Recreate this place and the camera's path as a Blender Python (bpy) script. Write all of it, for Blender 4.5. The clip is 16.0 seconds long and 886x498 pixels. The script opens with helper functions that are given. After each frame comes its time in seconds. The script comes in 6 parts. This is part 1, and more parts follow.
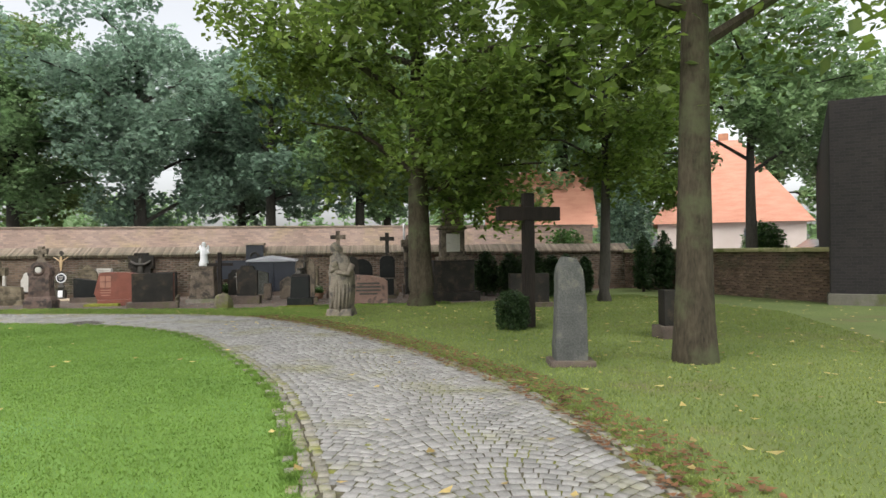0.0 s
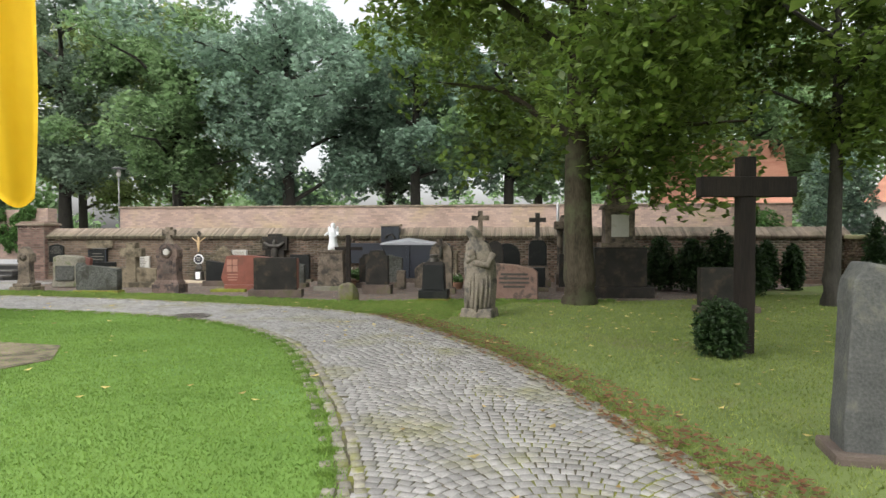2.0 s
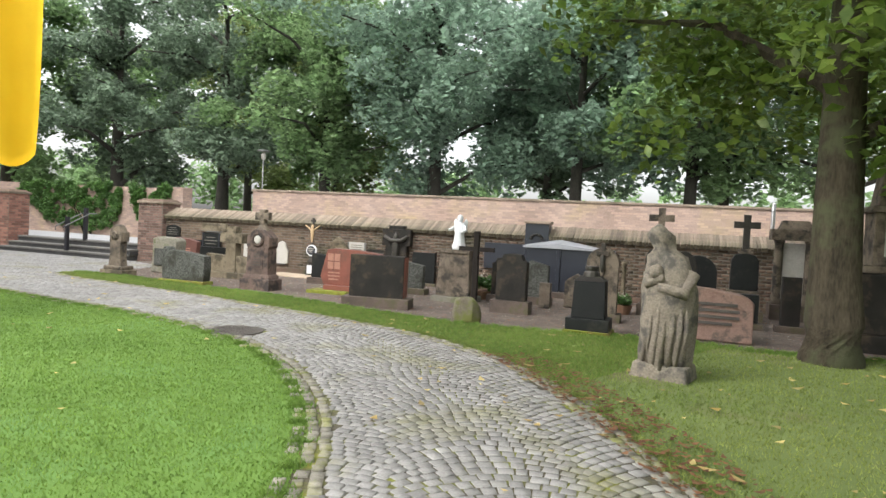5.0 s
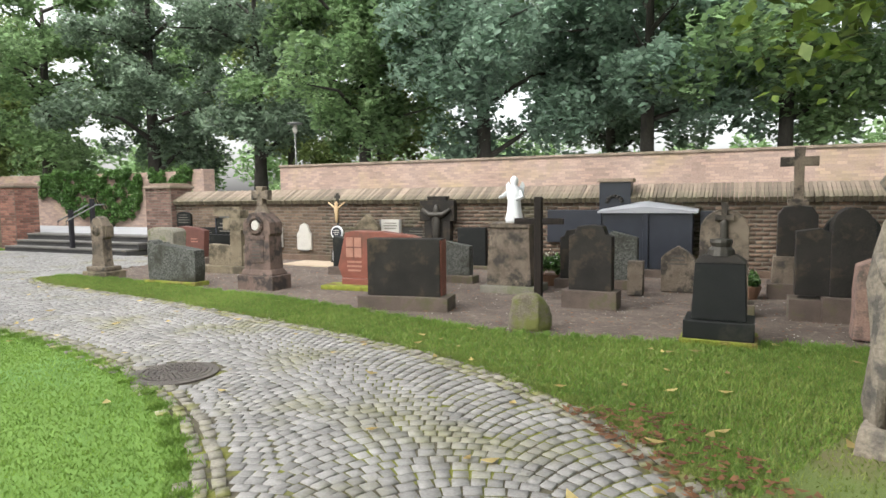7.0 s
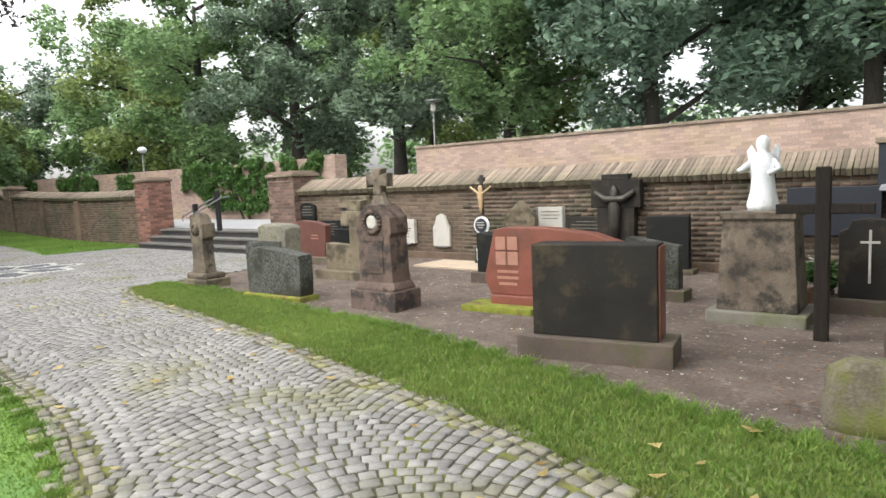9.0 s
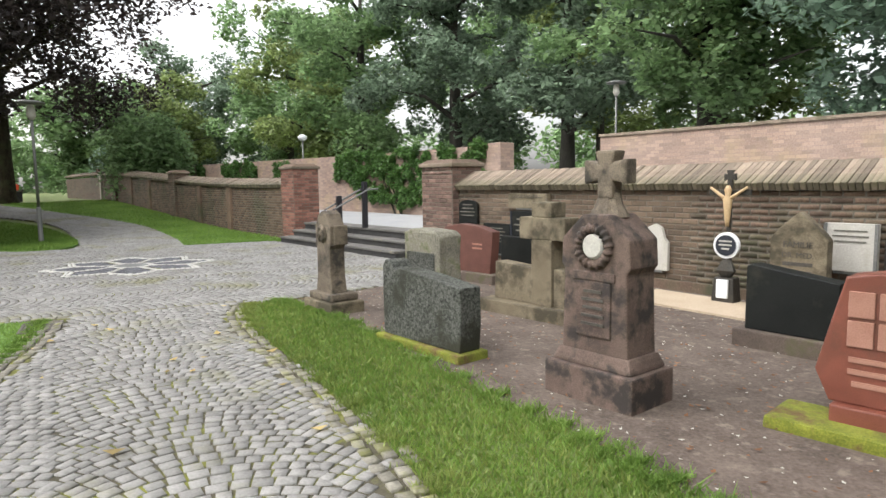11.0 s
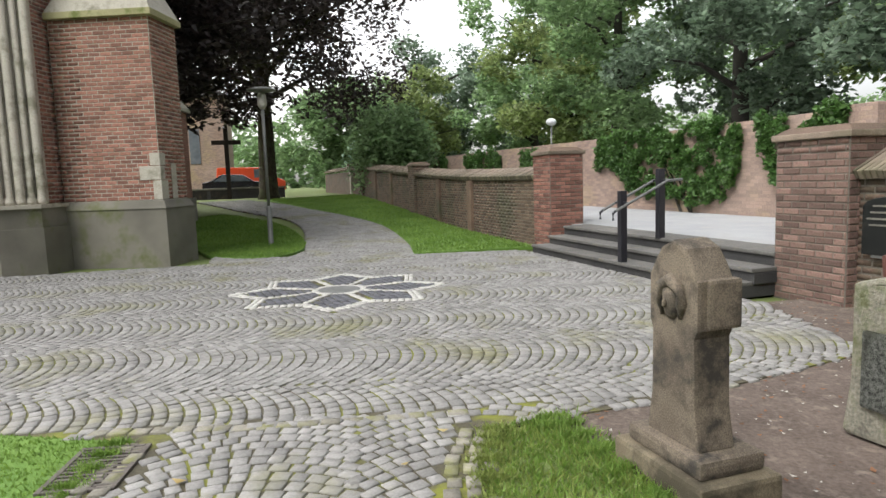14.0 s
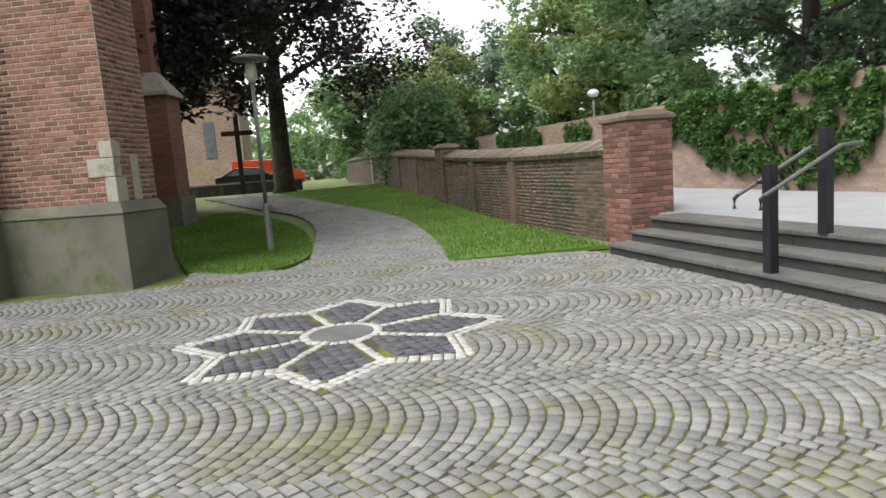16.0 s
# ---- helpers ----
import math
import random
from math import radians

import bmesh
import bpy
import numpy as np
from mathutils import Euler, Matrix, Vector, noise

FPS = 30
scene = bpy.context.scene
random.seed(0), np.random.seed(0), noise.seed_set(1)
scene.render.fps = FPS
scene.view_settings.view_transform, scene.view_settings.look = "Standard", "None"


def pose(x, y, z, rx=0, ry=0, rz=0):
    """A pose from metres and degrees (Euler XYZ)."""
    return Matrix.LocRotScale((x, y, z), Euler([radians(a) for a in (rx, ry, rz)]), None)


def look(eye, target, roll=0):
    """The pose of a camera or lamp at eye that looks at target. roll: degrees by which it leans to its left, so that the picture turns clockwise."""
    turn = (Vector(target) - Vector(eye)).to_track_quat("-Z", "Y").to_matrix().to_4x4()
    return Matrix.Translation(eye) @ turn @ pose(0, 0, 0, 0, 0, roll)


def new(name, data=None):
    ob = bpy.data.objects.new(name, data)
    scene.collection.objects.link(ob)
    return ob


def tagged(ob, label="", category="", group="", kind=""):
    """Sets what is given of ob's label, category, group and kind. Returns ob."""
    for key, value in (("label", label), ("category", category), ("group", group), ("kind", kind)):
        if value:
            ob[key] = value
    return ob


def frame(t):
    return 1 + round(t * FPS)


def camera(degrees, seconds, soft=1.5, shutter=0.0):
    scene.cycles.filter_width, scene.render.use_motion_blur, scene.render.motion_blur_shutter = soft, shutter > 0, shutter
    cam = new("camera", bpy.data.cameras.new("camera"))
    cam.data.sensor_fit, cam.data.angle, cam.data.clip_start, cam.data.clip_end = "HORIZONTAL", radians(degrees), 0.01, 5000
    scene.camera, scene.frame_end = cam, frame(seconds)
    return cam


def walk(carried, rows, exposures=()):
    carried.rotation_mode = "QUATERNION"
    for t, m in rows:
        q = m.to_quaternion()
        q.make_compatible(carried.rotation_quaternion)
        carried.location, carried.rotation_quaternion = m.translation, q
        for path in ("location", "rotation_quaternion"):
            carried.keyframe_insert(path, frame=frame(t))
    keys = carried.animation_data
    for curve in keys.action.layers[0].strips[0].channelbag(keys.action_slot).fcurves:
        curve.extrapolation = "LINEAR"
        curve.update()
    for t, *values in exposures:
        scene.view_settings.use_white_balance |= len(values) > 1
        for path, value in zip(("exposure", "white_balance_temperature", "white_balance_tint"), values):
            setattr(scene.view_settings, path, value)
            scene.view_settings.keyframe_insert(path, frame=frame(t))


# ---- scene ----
cam = camera(69.9, 16.0)
PATH = [
    (0, (0.397, 0.683, 1.39), (0.558, 2.677, 1.4), -0.6),
    (0.5, (0.426, 1.368, 1.424), (0.454, 3.368, 1.394), -0.6),
    (1, (0.489, 2.061, 1.479), (0.44, 4.06, 1.429), -1.0),
    (1.5, (0.424, 2.894, 1.517), (0.254, 4.886, 1.459), -0.6),
    (2, (0.386, 3.684, 1.523), (0.075, 5.659, 1.469), -0.1),
    (2.5, (0.298, 4.436, 1.516), (-0.116, 6.392, 1.475), 0.1),
    (3, (0.224, 5.049, 1.51), (-0.319, 6.974, 1.497), 0.6),
    (3.5, (0.063, 5.805, 1.483), (-0.584, 7.698, 1.459), 1.1),
    (3.7, (-0.009, 6.074, 1.481), (-0.667, 7.963, 1.445), 1.7),
    (5.8, (-0.614, 9.048, 1.467), (-1.489, 10.844, 1.375), 1.6),
    (6, (-0.732, 9.371, 1.478), (-1.618, 11.16, 1.359), 0.5),
    (6.5, (-1.061, 10.094, 1.478), (-1.965, 11.871, 1.319), -1.5),
    (7, (-1.454, 10.774, 1.47), (-2.401, 12.527, 1.304), -0.6),
    (7.5, (-1.868, 11.462, 1.467), (-2.89, 13.173, 1.294), -0.4),
    (8, (-2.404, 12.169, 1.439), (-3.504, 13.829, 1.257), 0.0),
    (8.5, (-2.873, 12.795, 1.432), (-4.05, 14.399, 1.229), -0.4),
    (8.7, (-3.082, 12.987, 1.44), (-4.316, 14.547, 1.234), -1.4),
    (10.8, (-5.903, 14.992, 1.487), (-7.496, 16.183, 1.275), -1.1),
    (11, (-6.146, 15.126, 1.466), (-7.771, 16.273, 1.256), -0.8),
    (11.5, (-6.741, 15.494, 1.509), (-8.505, 16.411, 1.291), -1.5),
    (12, (-7.447, 15.735, 1.505), (-9.265, 16.545, 1.301), -2.4),
    (12.5, (-8.11, 15.998, 1.503), (-9.979, 16.679, 1.291), -2.5),
    (13, (-8.855, 16.182, 1.489), (-10.751, 16.784, 1.282), -2.5),
    (13.5, (-9.556, 16.371, 1.482), (-11.475, 16.892, 1.267), -1.8),
    (14, (-10.366, 16.495, 1.472), (-12.296, 16.968, 1.25), -2.0),
    (14.5, (-11.112, 16.657, 1.459), (-13.045, 17.108, 1.219), -4.2),
    (15, (-11.868, 16.746, 1.451), (-13.805, 17.183, 1.208), -4.8),
    (15.5, (-12.635, 16.888, 1.45), (-14.576, 17.298, 1.197), -4.8),
    (16, (-13.43, 17.014, 1.42), (-15.375, 17.397, 1.159), -4.4),
]
walk(cam, [(t, look(eye, target, roll)) for t, eye, target, roll in PATH], [(0, 1.0), (3, 1.3), (7, 1.5), (11.5, 1.28), (16, 1.2)])

# ---- light ----
world = bpy.data.worlds.new("overcast_sky")
scene.world = world
world.use_nodes = True
wn = world.node_tree.nodes
wl = world.node_tree.links
sky = wn.new("ShaderNodeTexSky")
sky.sky_type = "NISHITA"
sky.sun_disc = False
sky.sun_elevation = radians(46)
sky.sun_rotation = radians(224)
sky.dust_density = 4.0
grey = wn.new("ShaderNodeHueSaturation")
grey.inputs["Saturation"].default_value = 0.18
wl.new(sky.outputs["Color"], grey.inputs["Color"])
wl.new(grey.outputs["Color"], wn["Background"].inputs["Color"])
wn["Background"].inputs["Strength"].default_value = 0.15
sun_data = bpy.data.lights.new("sun", "SUN")
sun_data.energy = 1.4
sun_data.angle = radians(35)
sun_data.color = (1.0, 0.985, 0.965)
sun = new("sun", sun_data)
sun.matrix_basis = look((0, 0, 40), (-19, 20, 10))


# ---- materials ----
def mat(name, c1, c2, rough=0.85, scale=5.0, fine=70.0, bump=0.4, metal=0.0, spot=None, spot_scale=2.5, spot_at=0.58, vary=0.0, island=False, coat=0.0, stretch=(1, 1, 1), sharp=0.28):
    """Two scales of colour variation, an optional stain, per-piece variation and fine relief."""
    m = bpy.data.materials.new(name)
    m.use_nodes = True
    nt = m.node_tree
    N, L = nt.nodes.new, nt.links.new
    b = nt.nodes["Principled BSDF"]
    tc = N("ShaderNodeTexCoord")
    mp = N("ShaderNodeMapping")
    mp.inputs["Scale"].default_value = stretch
    L(tc.outputs["Object"], mp.inputs["Vector"])
    n1 = N("ShaderNodeTexNoise")
    n1.inputs["Scale"].default_value = scale
    n1.inputs["Detail"].default_value = 5
    n2 = N("ShaderNodeTexNoise")
    n2.inputs["Scale"].default_value = fine
    n2.inputs["Detail"].default_value = 3
    for n in (n1, n2):
        L(mp.outputs[0], n.inputs["Vector"])
    add = N("ShaderNodeMath")
    add.operation = "ADD"
    L(n1.outputs["Fac"], add.inputs[0])
    L(n2.outputs["Fac"], add.inputs[1])
    ramp = N("ShaderNodeMapRange")
    ramp.inputs["From Min"].default_value = 1 - sharp
    ramp.inputs["From Max"].default_value = 1 + sharp
    L(add.outputs[0], ramp.inputs["Value"])
    mix = N("ShaderNodeMix")
    mix.data_type = "RGBA"
    mix.inputs["A"].default_value = (*c1, 1)
    mix.inputs["B"].default_value = (*c2, 1)
    L(ramp.outputs[0], mix.inputs["Factor"])
    col = mix.outputs["Result"]
    if spot:
        n3 = N("ShaderNodeTexNoise")
        n3.inputs["Scale"].default_value = spot_scale
        n3.inputs["Detail"].default_value = 6
        n3.inputs["Roughness"].default_value = 0.65
        L(tc.outputs["Object"], n3.inputs["Vector"])
        r3 = N("ShaderNodeMapRange")
        r3.inputs["From Min"].default_value = spot_at - 0.07
        r3.inputs["From Max"].default_value = spot_at + 0.07
        L(n3.outputs["Fac"], r3.inputs["Value"])
        mix3 = N("ShaderNodeMix")
        mix3.data_type = "RGBA"
        mix3.inputs["B"].default_value = (*spot, 1)
        L(r3.outputs[0], mix3.inputs["Factor"])
        L(col, mix3.inputs["A"])
        col = mix3.outputs["Result"]
    if vary:
        if island:
            src = N("ShaderNodeNewGeometry").outputs["Random Per Island"]
        else:
            src = N("ShaderNodeObjectInfo").outputs["Random"]
        hsv = N("ShaderNodeHueSaturation")
        vr = N("ShaderNodeMapRange")
        vr.inputs["To Min"].default_value = 1 - vary
        vr.inputs["To Max"].default_value = 1 + vary
        L(src, vr.inputs["Value"])
        L(vr.outputs[0], hsv.inputs["Value"])
        L(col, hsv.inputs["Color"])
        col = hsv.outputs["Color"]
    L(col, b.inputs["Base Color"])
    b.inputs["Roughness"].default_value = rough
    b.inputs["Metallic"].default_value = metal
    b.inputs["Coat Weight"].default_value = coat
    if bump:
        bp = N("ShaderNodeBump")
        bp.inputs["Strength"].default_value = bump
        bp.inputs["Distance"].default_value = 0.01
        L(add.outputs[0], bp.inputs["Height"])
        L(bp.outputs[0], b.inputs["Normal"])
    return m


def leaf_mat(name, c1, c2, rough=0.55, through_light=0.45, vary=0.42):
    m = mat(name, c1, c2, rough, 0.6, 9, 0, vary=vary, island=True)
    b = m.node_tree.nodes["Principled BSDF"]
    b.inputs["Transmission Weight"].default_value = 0.0
    b.inputs["Subsurface Weight"].default_value = 0.0
    nt = m.node_tree
    tr = nt.nodes.new("ShaderNodeBsdfTranslucent")
    sh = nt.nodes.new("ShaderNodeMixShader")
    sh.inputs[0].default_value = through_light
    nt.links.new(b.inputs["Base Color"].links[0].from_socket, tr.inputs["Color"])
    nt.links.new(b.outputs[0], sh.inputs[1])
    nt.links.new(tr.outputs[0], sh.inputs[2])
    nt.links.new(sh.outputs[0], nt.nodes["Material Output"].inputs["Surface"])
    return m


def brick_mat(name, c1, c2, mortar, width=0.22, row=0.075, spot=None):
    """Far brickwork: courses run along x, rising in z."""
    m = mat(name, c1, c2, 0.9, 0.7, 30, 0.2, spot=spot, spot_scale=0.5)
    nt = m.node_tree
    N, L = nt.nodes.new, nt.links.new
    tc = N("ShaderNodeTexCoord")
    sep = N("ShaderNodeSeparateXYZ")
    com = N("ShaderNodeCombineXYZ")
    sm = N("ShaderNodeMath")
    L(tc.outputs["Object"], sep.inputs[0])
    L(sep.outputs["X"], sm.inputs[0])
    L(sep.outputs["Y"], sm.inputs[1])
    L(sm.outputs[0], com.inputs["X"])
    L(sep.outputs["Z"], com.inputs["Y"])
    br = N("ShaderNodeTexBrick")
    br.inputs["Scale"].default_value = 1
    br.inputs["Brick Width"].default_value = width
    br.inputs["Row Height"].default_value = row
    br.inputs["Mortar Size"].default_value = 0.006
    br.inputs["Color1"].default_value = (0.75, 0.75, 0.75, 1)
    br.inputs["Color2"].default_value = (1.15, 1.1, 1.05, 1)
    br.inputs["Mortar"].default_value = (*mortar, 1)
    L(com.outputs[0], br.inputs["Vector"])
    b = nt.nodes["Principled BSDF"]
    col = b.inputs["Base Color"].links[0].from_socket
    mul = N("ShaderNodeMix")
    mul.data_type = "RGBA"
    mul.blend_type = "MULTIPLY"
    mul.inputs["Factor"].default_value = 1
    L(col, mul.inputs["A"])
    L(br.outputs["Color"], mul.inputs["B"])
    L(mul.outputs["Result"], b.inputs["Base Color"])
    return m


M_BRICK = mat("brown_brick", (0.085, 0.056, 0.04), (0.165, 0.112, 0.078), 0.9, 3, 60, 0.5, vary=0.36, spot=(0.065, 0.062, 0.035), spot_scale=0.9, spot_at=0.56)
M_BRICK_J = mat("brown_brick_joined", (0.085, 0.056, 0.04), (0.165, 0.112, 0.078), 0.9, 3, 60, 0.5, vary=0.36, island=True, spot=(0.065, 0.062, 0.035), spot_scale=0.9, spot_at=0.56)
M_RED = mat("red_brick", (0.15, 0.062, 0.046), (0.265, 0.128, 0.095), 0.9, 3, 60, 0.6, vary=0.42, spot=(0.12, 0.085, 0.07), spot_scale=2, spot_at=0.6)
M_RED_J = mat("red_brick_joined", (0.15, 0.062, 0.046), (0.265, 0.128, 0.095), 0.9, 3, 60, 0.6, vary=0.42, island=True, spot=(0.12, 0.085, 0.07), spot_scale=2, spot_at=0.6)
M_PIER = mat("purple_brown_brick", (0.10, 0.056, 0.045), (0.20, 0.125, 0.10), 0.9, 3, 60, 0.6, vary=0.42, spot=(0.12, 0.10, 0.07), spot_scale=2, spot_at=0.6)
M_PIER_J = mat("purple_brown_brick_joined", (0.10, 0.056, 0.045), (0.20, 0.125, 0.10), 0.9, 3, 60, 0.6, vary=0.42, island=True, spot=(0.12, 0.10, 0.07), spot_scale=2, spot_at=0.6)
M_CHBRICK = mat("church_red_brick", (0.19, 0.078, 0.055), (0.33, 0.165, 0.12), 0.9, 4, 60, 0.6, vary=0.36, spot=(0.14, 0.075, 0.06), spot_scale=2.5, spot_at=0.6)
M_CHBRICK_J = mat("church_red_brick_joined", (0.19, 0.078, 0.055), (0.33, 0.165, 0.12), 0.9, 4, 60, 0.6, vary=0.36, island=True, spot=(0.14, 0.075, 0.06), spot_scale=2.5, spot_at=0.6)
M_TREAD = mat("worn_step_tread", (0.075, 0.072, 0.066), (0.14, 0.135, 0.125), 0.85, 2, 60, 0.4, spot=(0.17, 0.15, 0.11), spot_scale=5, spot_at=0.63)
M_MORTAR = mat("mortar", (0.10, 0.088, 0.07), (0.18, 0.16, 0.13), 0.95, 4, 80, 0.4)
M_COPING = mat("coping_brick", (0.14, 0.108, 0.082), (0.25, 0.20, 0.15), 0.9, 4, 60, 0.5, vary=0.36, spot=(0.10, 0.09, 0.055), spot_scale=1.5, spot_at=0.58)
M_COPING_J = mat("coping_brick_joined", (0.14, 0.108, 0.082), (0.25, 0.20, 0.15), 0.9, 4, 60, 0.5, vary=0.36, island=True, spot=(0.10, 0.09, 0.055), spot_scale=1.5, spot_at=0.58)
M_BACKWALL = brick_mat("pale_pink_brick", (0.26, 0.185, 0.15), (0.38, 0.29, 0.245), (0.85, 0.85, 0.85), spot=(0.33, 0.255, 0.17))
M_DARKBRICK = brick_mat("dark_brick", (0.018, 0.016, 0.018), (0.035, 0.03, 0.03), (1.3, 1.3, 1.3))
M_PLINTH = mat("plinth_stone", (0.10, 0.094, 0.076), (0.22, 0.205, 0.168), 0.88, 1.2, 120, 0.3, spot=(0.11, 0.12, 0.05), spot_scale=1.5, spot_at=0.6)
M_PALESTONE = mat("pale_stone", (0.33, 0.30, 0.25), (0.48, 0.45, 0.38), 0.85, 2, 50, 0.3, spot=(0.2, 0.19, 0.14), spot_scale=2)
M_MOSSTONE = mat("mossy_ledge_stone", (0.24, 0.23, 0.11), (0.38, 0.35, 0.2), 0.9, 2, 50, 0.4, spot=(0.15, 0.17, 0.05))
M_COB = mat("cobble", (0.165, 0.16, 0.152), (0.255, 0.249, 0.238), 0.72, 2.2, 60, 0.35, vary=0.2, spot=(0.17, 0.165, 0.10), spot_scale=0.8, spot_at=0.6)
M_COB_J = mat("cobble_joined", (0.165, 0.16, 0.152), (0.255, 0.249, 0.238), 0.72, 2.2, 60, 0.35, vary=0.2, island=True, spot=(0.17, 0.165, 0.10), spot_scale=0.8, spot_at=0.6)
M_EDGE = mat("edge_cobble", (0.15, 0.14, 0.115), (0.25, 0.235, 0.19), 0.8, 3, 60, 0.4, vary=0.25, island=True, spot=(0.15, 0.155, 0.045), spot_scale=3, spot_at=0.56)
M_COBDARK = mat("dark_cobble", (0.055, 0.057, 0.068), (0.10, 0.10, 0.115), 0.6, 3, 60, 0.35, vary=0.3, island=True)
M_COBWHITE = mat("white_cobble", (0.38, 0.37, 0.34), (0.52, 0.51, 0.48), 0.7, 3, 60, 0.35, vary=0.12, island=True)
M_BED = mat("mossy_joint_bed", (0.045, 0.04, 0.026), (0.09, 0.08, 0.05), 0.95, 2.1, 40, 0.5, spot=(0.15, 0.16, 0.022), spot_scale=2.6, spot_at=0.54)
M_LAWN = mat("lawn_soil", (0.08, 0.16, 0.02), (0.12, 0.215, 0.035), 0.95, 0.9, 120, 0.6, spot=(0.10, 0.20, 0.045), spot_scale=0.6, spot_at=0.6)
M_ROUGH = mat("rough_grass_soil", (0.085, 0.12, 0.028), (0.14, 0.18, 0.05), 0.95, 0.7, 90, 0.6, spot=(0.13, 0.115, 0.05), spot_scale=0.45, spot_at=0.62)
M_GRASS = leaf_mat("grass_blade", (0.085, 0.165, 0.02), (0.19, 0.30, 0.055), 0.65, 0.35, 0.2)
M_GRASSDRY = leaf_mat("rough_grass_blade", (0.13, 0.185, 0.035), (0.225, 0.27, 0.07), 0.7, 0.35, 0.3)
M_SOIL = mat("raked_soil", (0.06, 0.045, 0.036), (0.14, 0.108, 0.088), 0.97, 2.5, 45, 1.0, spot=(0.19, 0.152, 0.125), spot_scale=9, spot_at=0.62)
M_PAVE = mat("grey_paving", (0.25, 0.255, 0.265), (0.33, 0.335, 0.34), 0.85, 1.5, 70, 0.2, spot=(0.3, 0.3, 0.29))
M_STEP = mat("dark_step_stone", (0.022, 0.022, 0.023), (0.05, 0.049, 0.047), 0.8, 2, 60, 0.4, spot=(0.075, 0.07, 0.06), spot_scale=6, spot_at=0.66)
M_BLACKMETAL = mat("black_painted_metal", (0.012, 0.012, 0.016), (0.022, 0.022, 0.028), 0.4, 4, 60, 0.05)
M_STEEL = mat("brushed_steel", (0.5, 0.5, 0.52), (0.62, 0.62, 0.64), 0.35, 4, 60, 0.05, metal=0.9)
M_GREYMETAL = mat("weathered_grey_metal", (0.12, 0.125, 0.12), (0.2, 0.2, 0.19), 0.55, 3, 50, 0.1, metal=0.4)
M_IRON = mat("cast_iron", (0.07, 0.06, 0.055), (0.13, 0.115, 0.10), 0.6, 5, 60, 0.3, metal=0.3)
M_SAND = mat("weathered_sandstone", (0.08, 0.063, 0.046), (0.20, 0.162, 0.12), 0.92, 2.4, 150, 0.35, spot=(0.035, 0.03, 0.024), spot_scale=4, spot_at=0.54, sharp=0.2)
M_PINKSAND = mat("red_sandstone", (0.065, 0.044, 0.036), (0.165, 0.115, 0.092), 0.92, 2.6, 150, 0.35, spot=(0.032, 0.026, 0.023), spot_scale=4.5, spot_at=0.53, sharp=0.2)
M_LIMEMOSS = mat("mossy_limestone", (0.115, 0.092, 0.058), (0.225, 0.188, 0.128), 0.92, 2.2, 150, 0.5, spot=(0.055, 0.046, 0.028), spot_scale=2.6, spot_at=0.53, sharp=0.22)
M_ROUGHSTONE = mat("rough_lichen_stone", (0.10, 0.095, 0.075), (0.27, 0.255, 0.2), 0.95, 5, 50, 1.0, spot=(0.1, 0.11, 0.05), spot_scale=5)
M_GRANITE = mat("grey_granite", (0.011, 0.012, 0.01), (0.125, 0.13, 0.115), 0.7, 42, 150, 0.3, sharp=0.22, spot=(0.03, 0.031, 0.022), spot_scale=3, spot_at=0.55)
M_BLACKGR = mat("dark_granite", (0.009, 0.008, 0.007), (0.027, 0.024, 0.02), 0.7, 3, 150, 0.2, spot=(0.055, 0.042, 0.026), spot_scale=3.5, spot_at=0.6)
M_BLACKPOL = mat("polished_black_granite", (0.005, 0.006, 0.006), (0.012, 0.013, 0.012), 0.5, 4, 160, 0.08, spot=(0.03, 0.03, 0.022), spot_scale=2.5, spot_at=0.63)
M_BLUEPOL = mat("blue_black_polished_stone", (0.015, 0.018, 0.026), (0.024, 0.028, 0.038), 0.35, 3, 150, 0.04)
M_REDGR = mat("red_granite", (0.13, 0.038, 0.024), (0.205, 0.066, 0.043), 0.42, 6, 170, 0.12, spot=(0.11, 0.045, 0.03), spot_scale=2)
M_REDPALE = mat("bushed_pink_granite", (0.27, 0.13, 0.09), (0.36, 0.19, 0.14), 0.8, 6, 150, 0.3)
M_BASE = mat("grave_base_stone", (0.055, 0.041, 0.033), (0.13, 0.10, 0.08), 0.93, 3, 140, 0.7, spot=(0.085, 0.08, 0.04), spot_scale=4, spot_at=0.6)
M_MOSS = mat("moss", (0.10, 0.12, 0.012), (0.22, 0.24, 0.03), 0.98, 8, 90, 1.0, spot=(0.12, 0.075, 0.03), spot_scale=5)
M_WHITE = mat("white_painted_stone", (0.66, 0.68, 0.70), (0.78, 0.79, 0.80), 0.7, 4, 60, 0.2, spot=(0.52, 0.54, 0.55), spot_scale=4)
M_BONE = mat("off_white_stone", (0.36, 0.345, 0.31), (0.5, 0.485, 0.44), 0.8, 4, 60, 0.2, spot=(0.36, 0.34, 0.29), spot_scale=4)
M_GOLD = mat("faded_gilding", (0.36, 0.24, 0.12), (0.5, 0.37, 0.21), 0.55, 5, 60, 0.1)
M_BRONZE = mat("dark_bronze", (0.025, 0.023, 0.02), (0.06, 0.055, 0.045), 0.5, 5, 60, 0.3, metal=0.4)
M_WOOD = mat("dark_oiled_wood", (0.008, 0.006, 0.005), (0.022, 0.016, 0.012), 0.75, 6, 60, 0.4, stretch=(1, 1, 0.1))
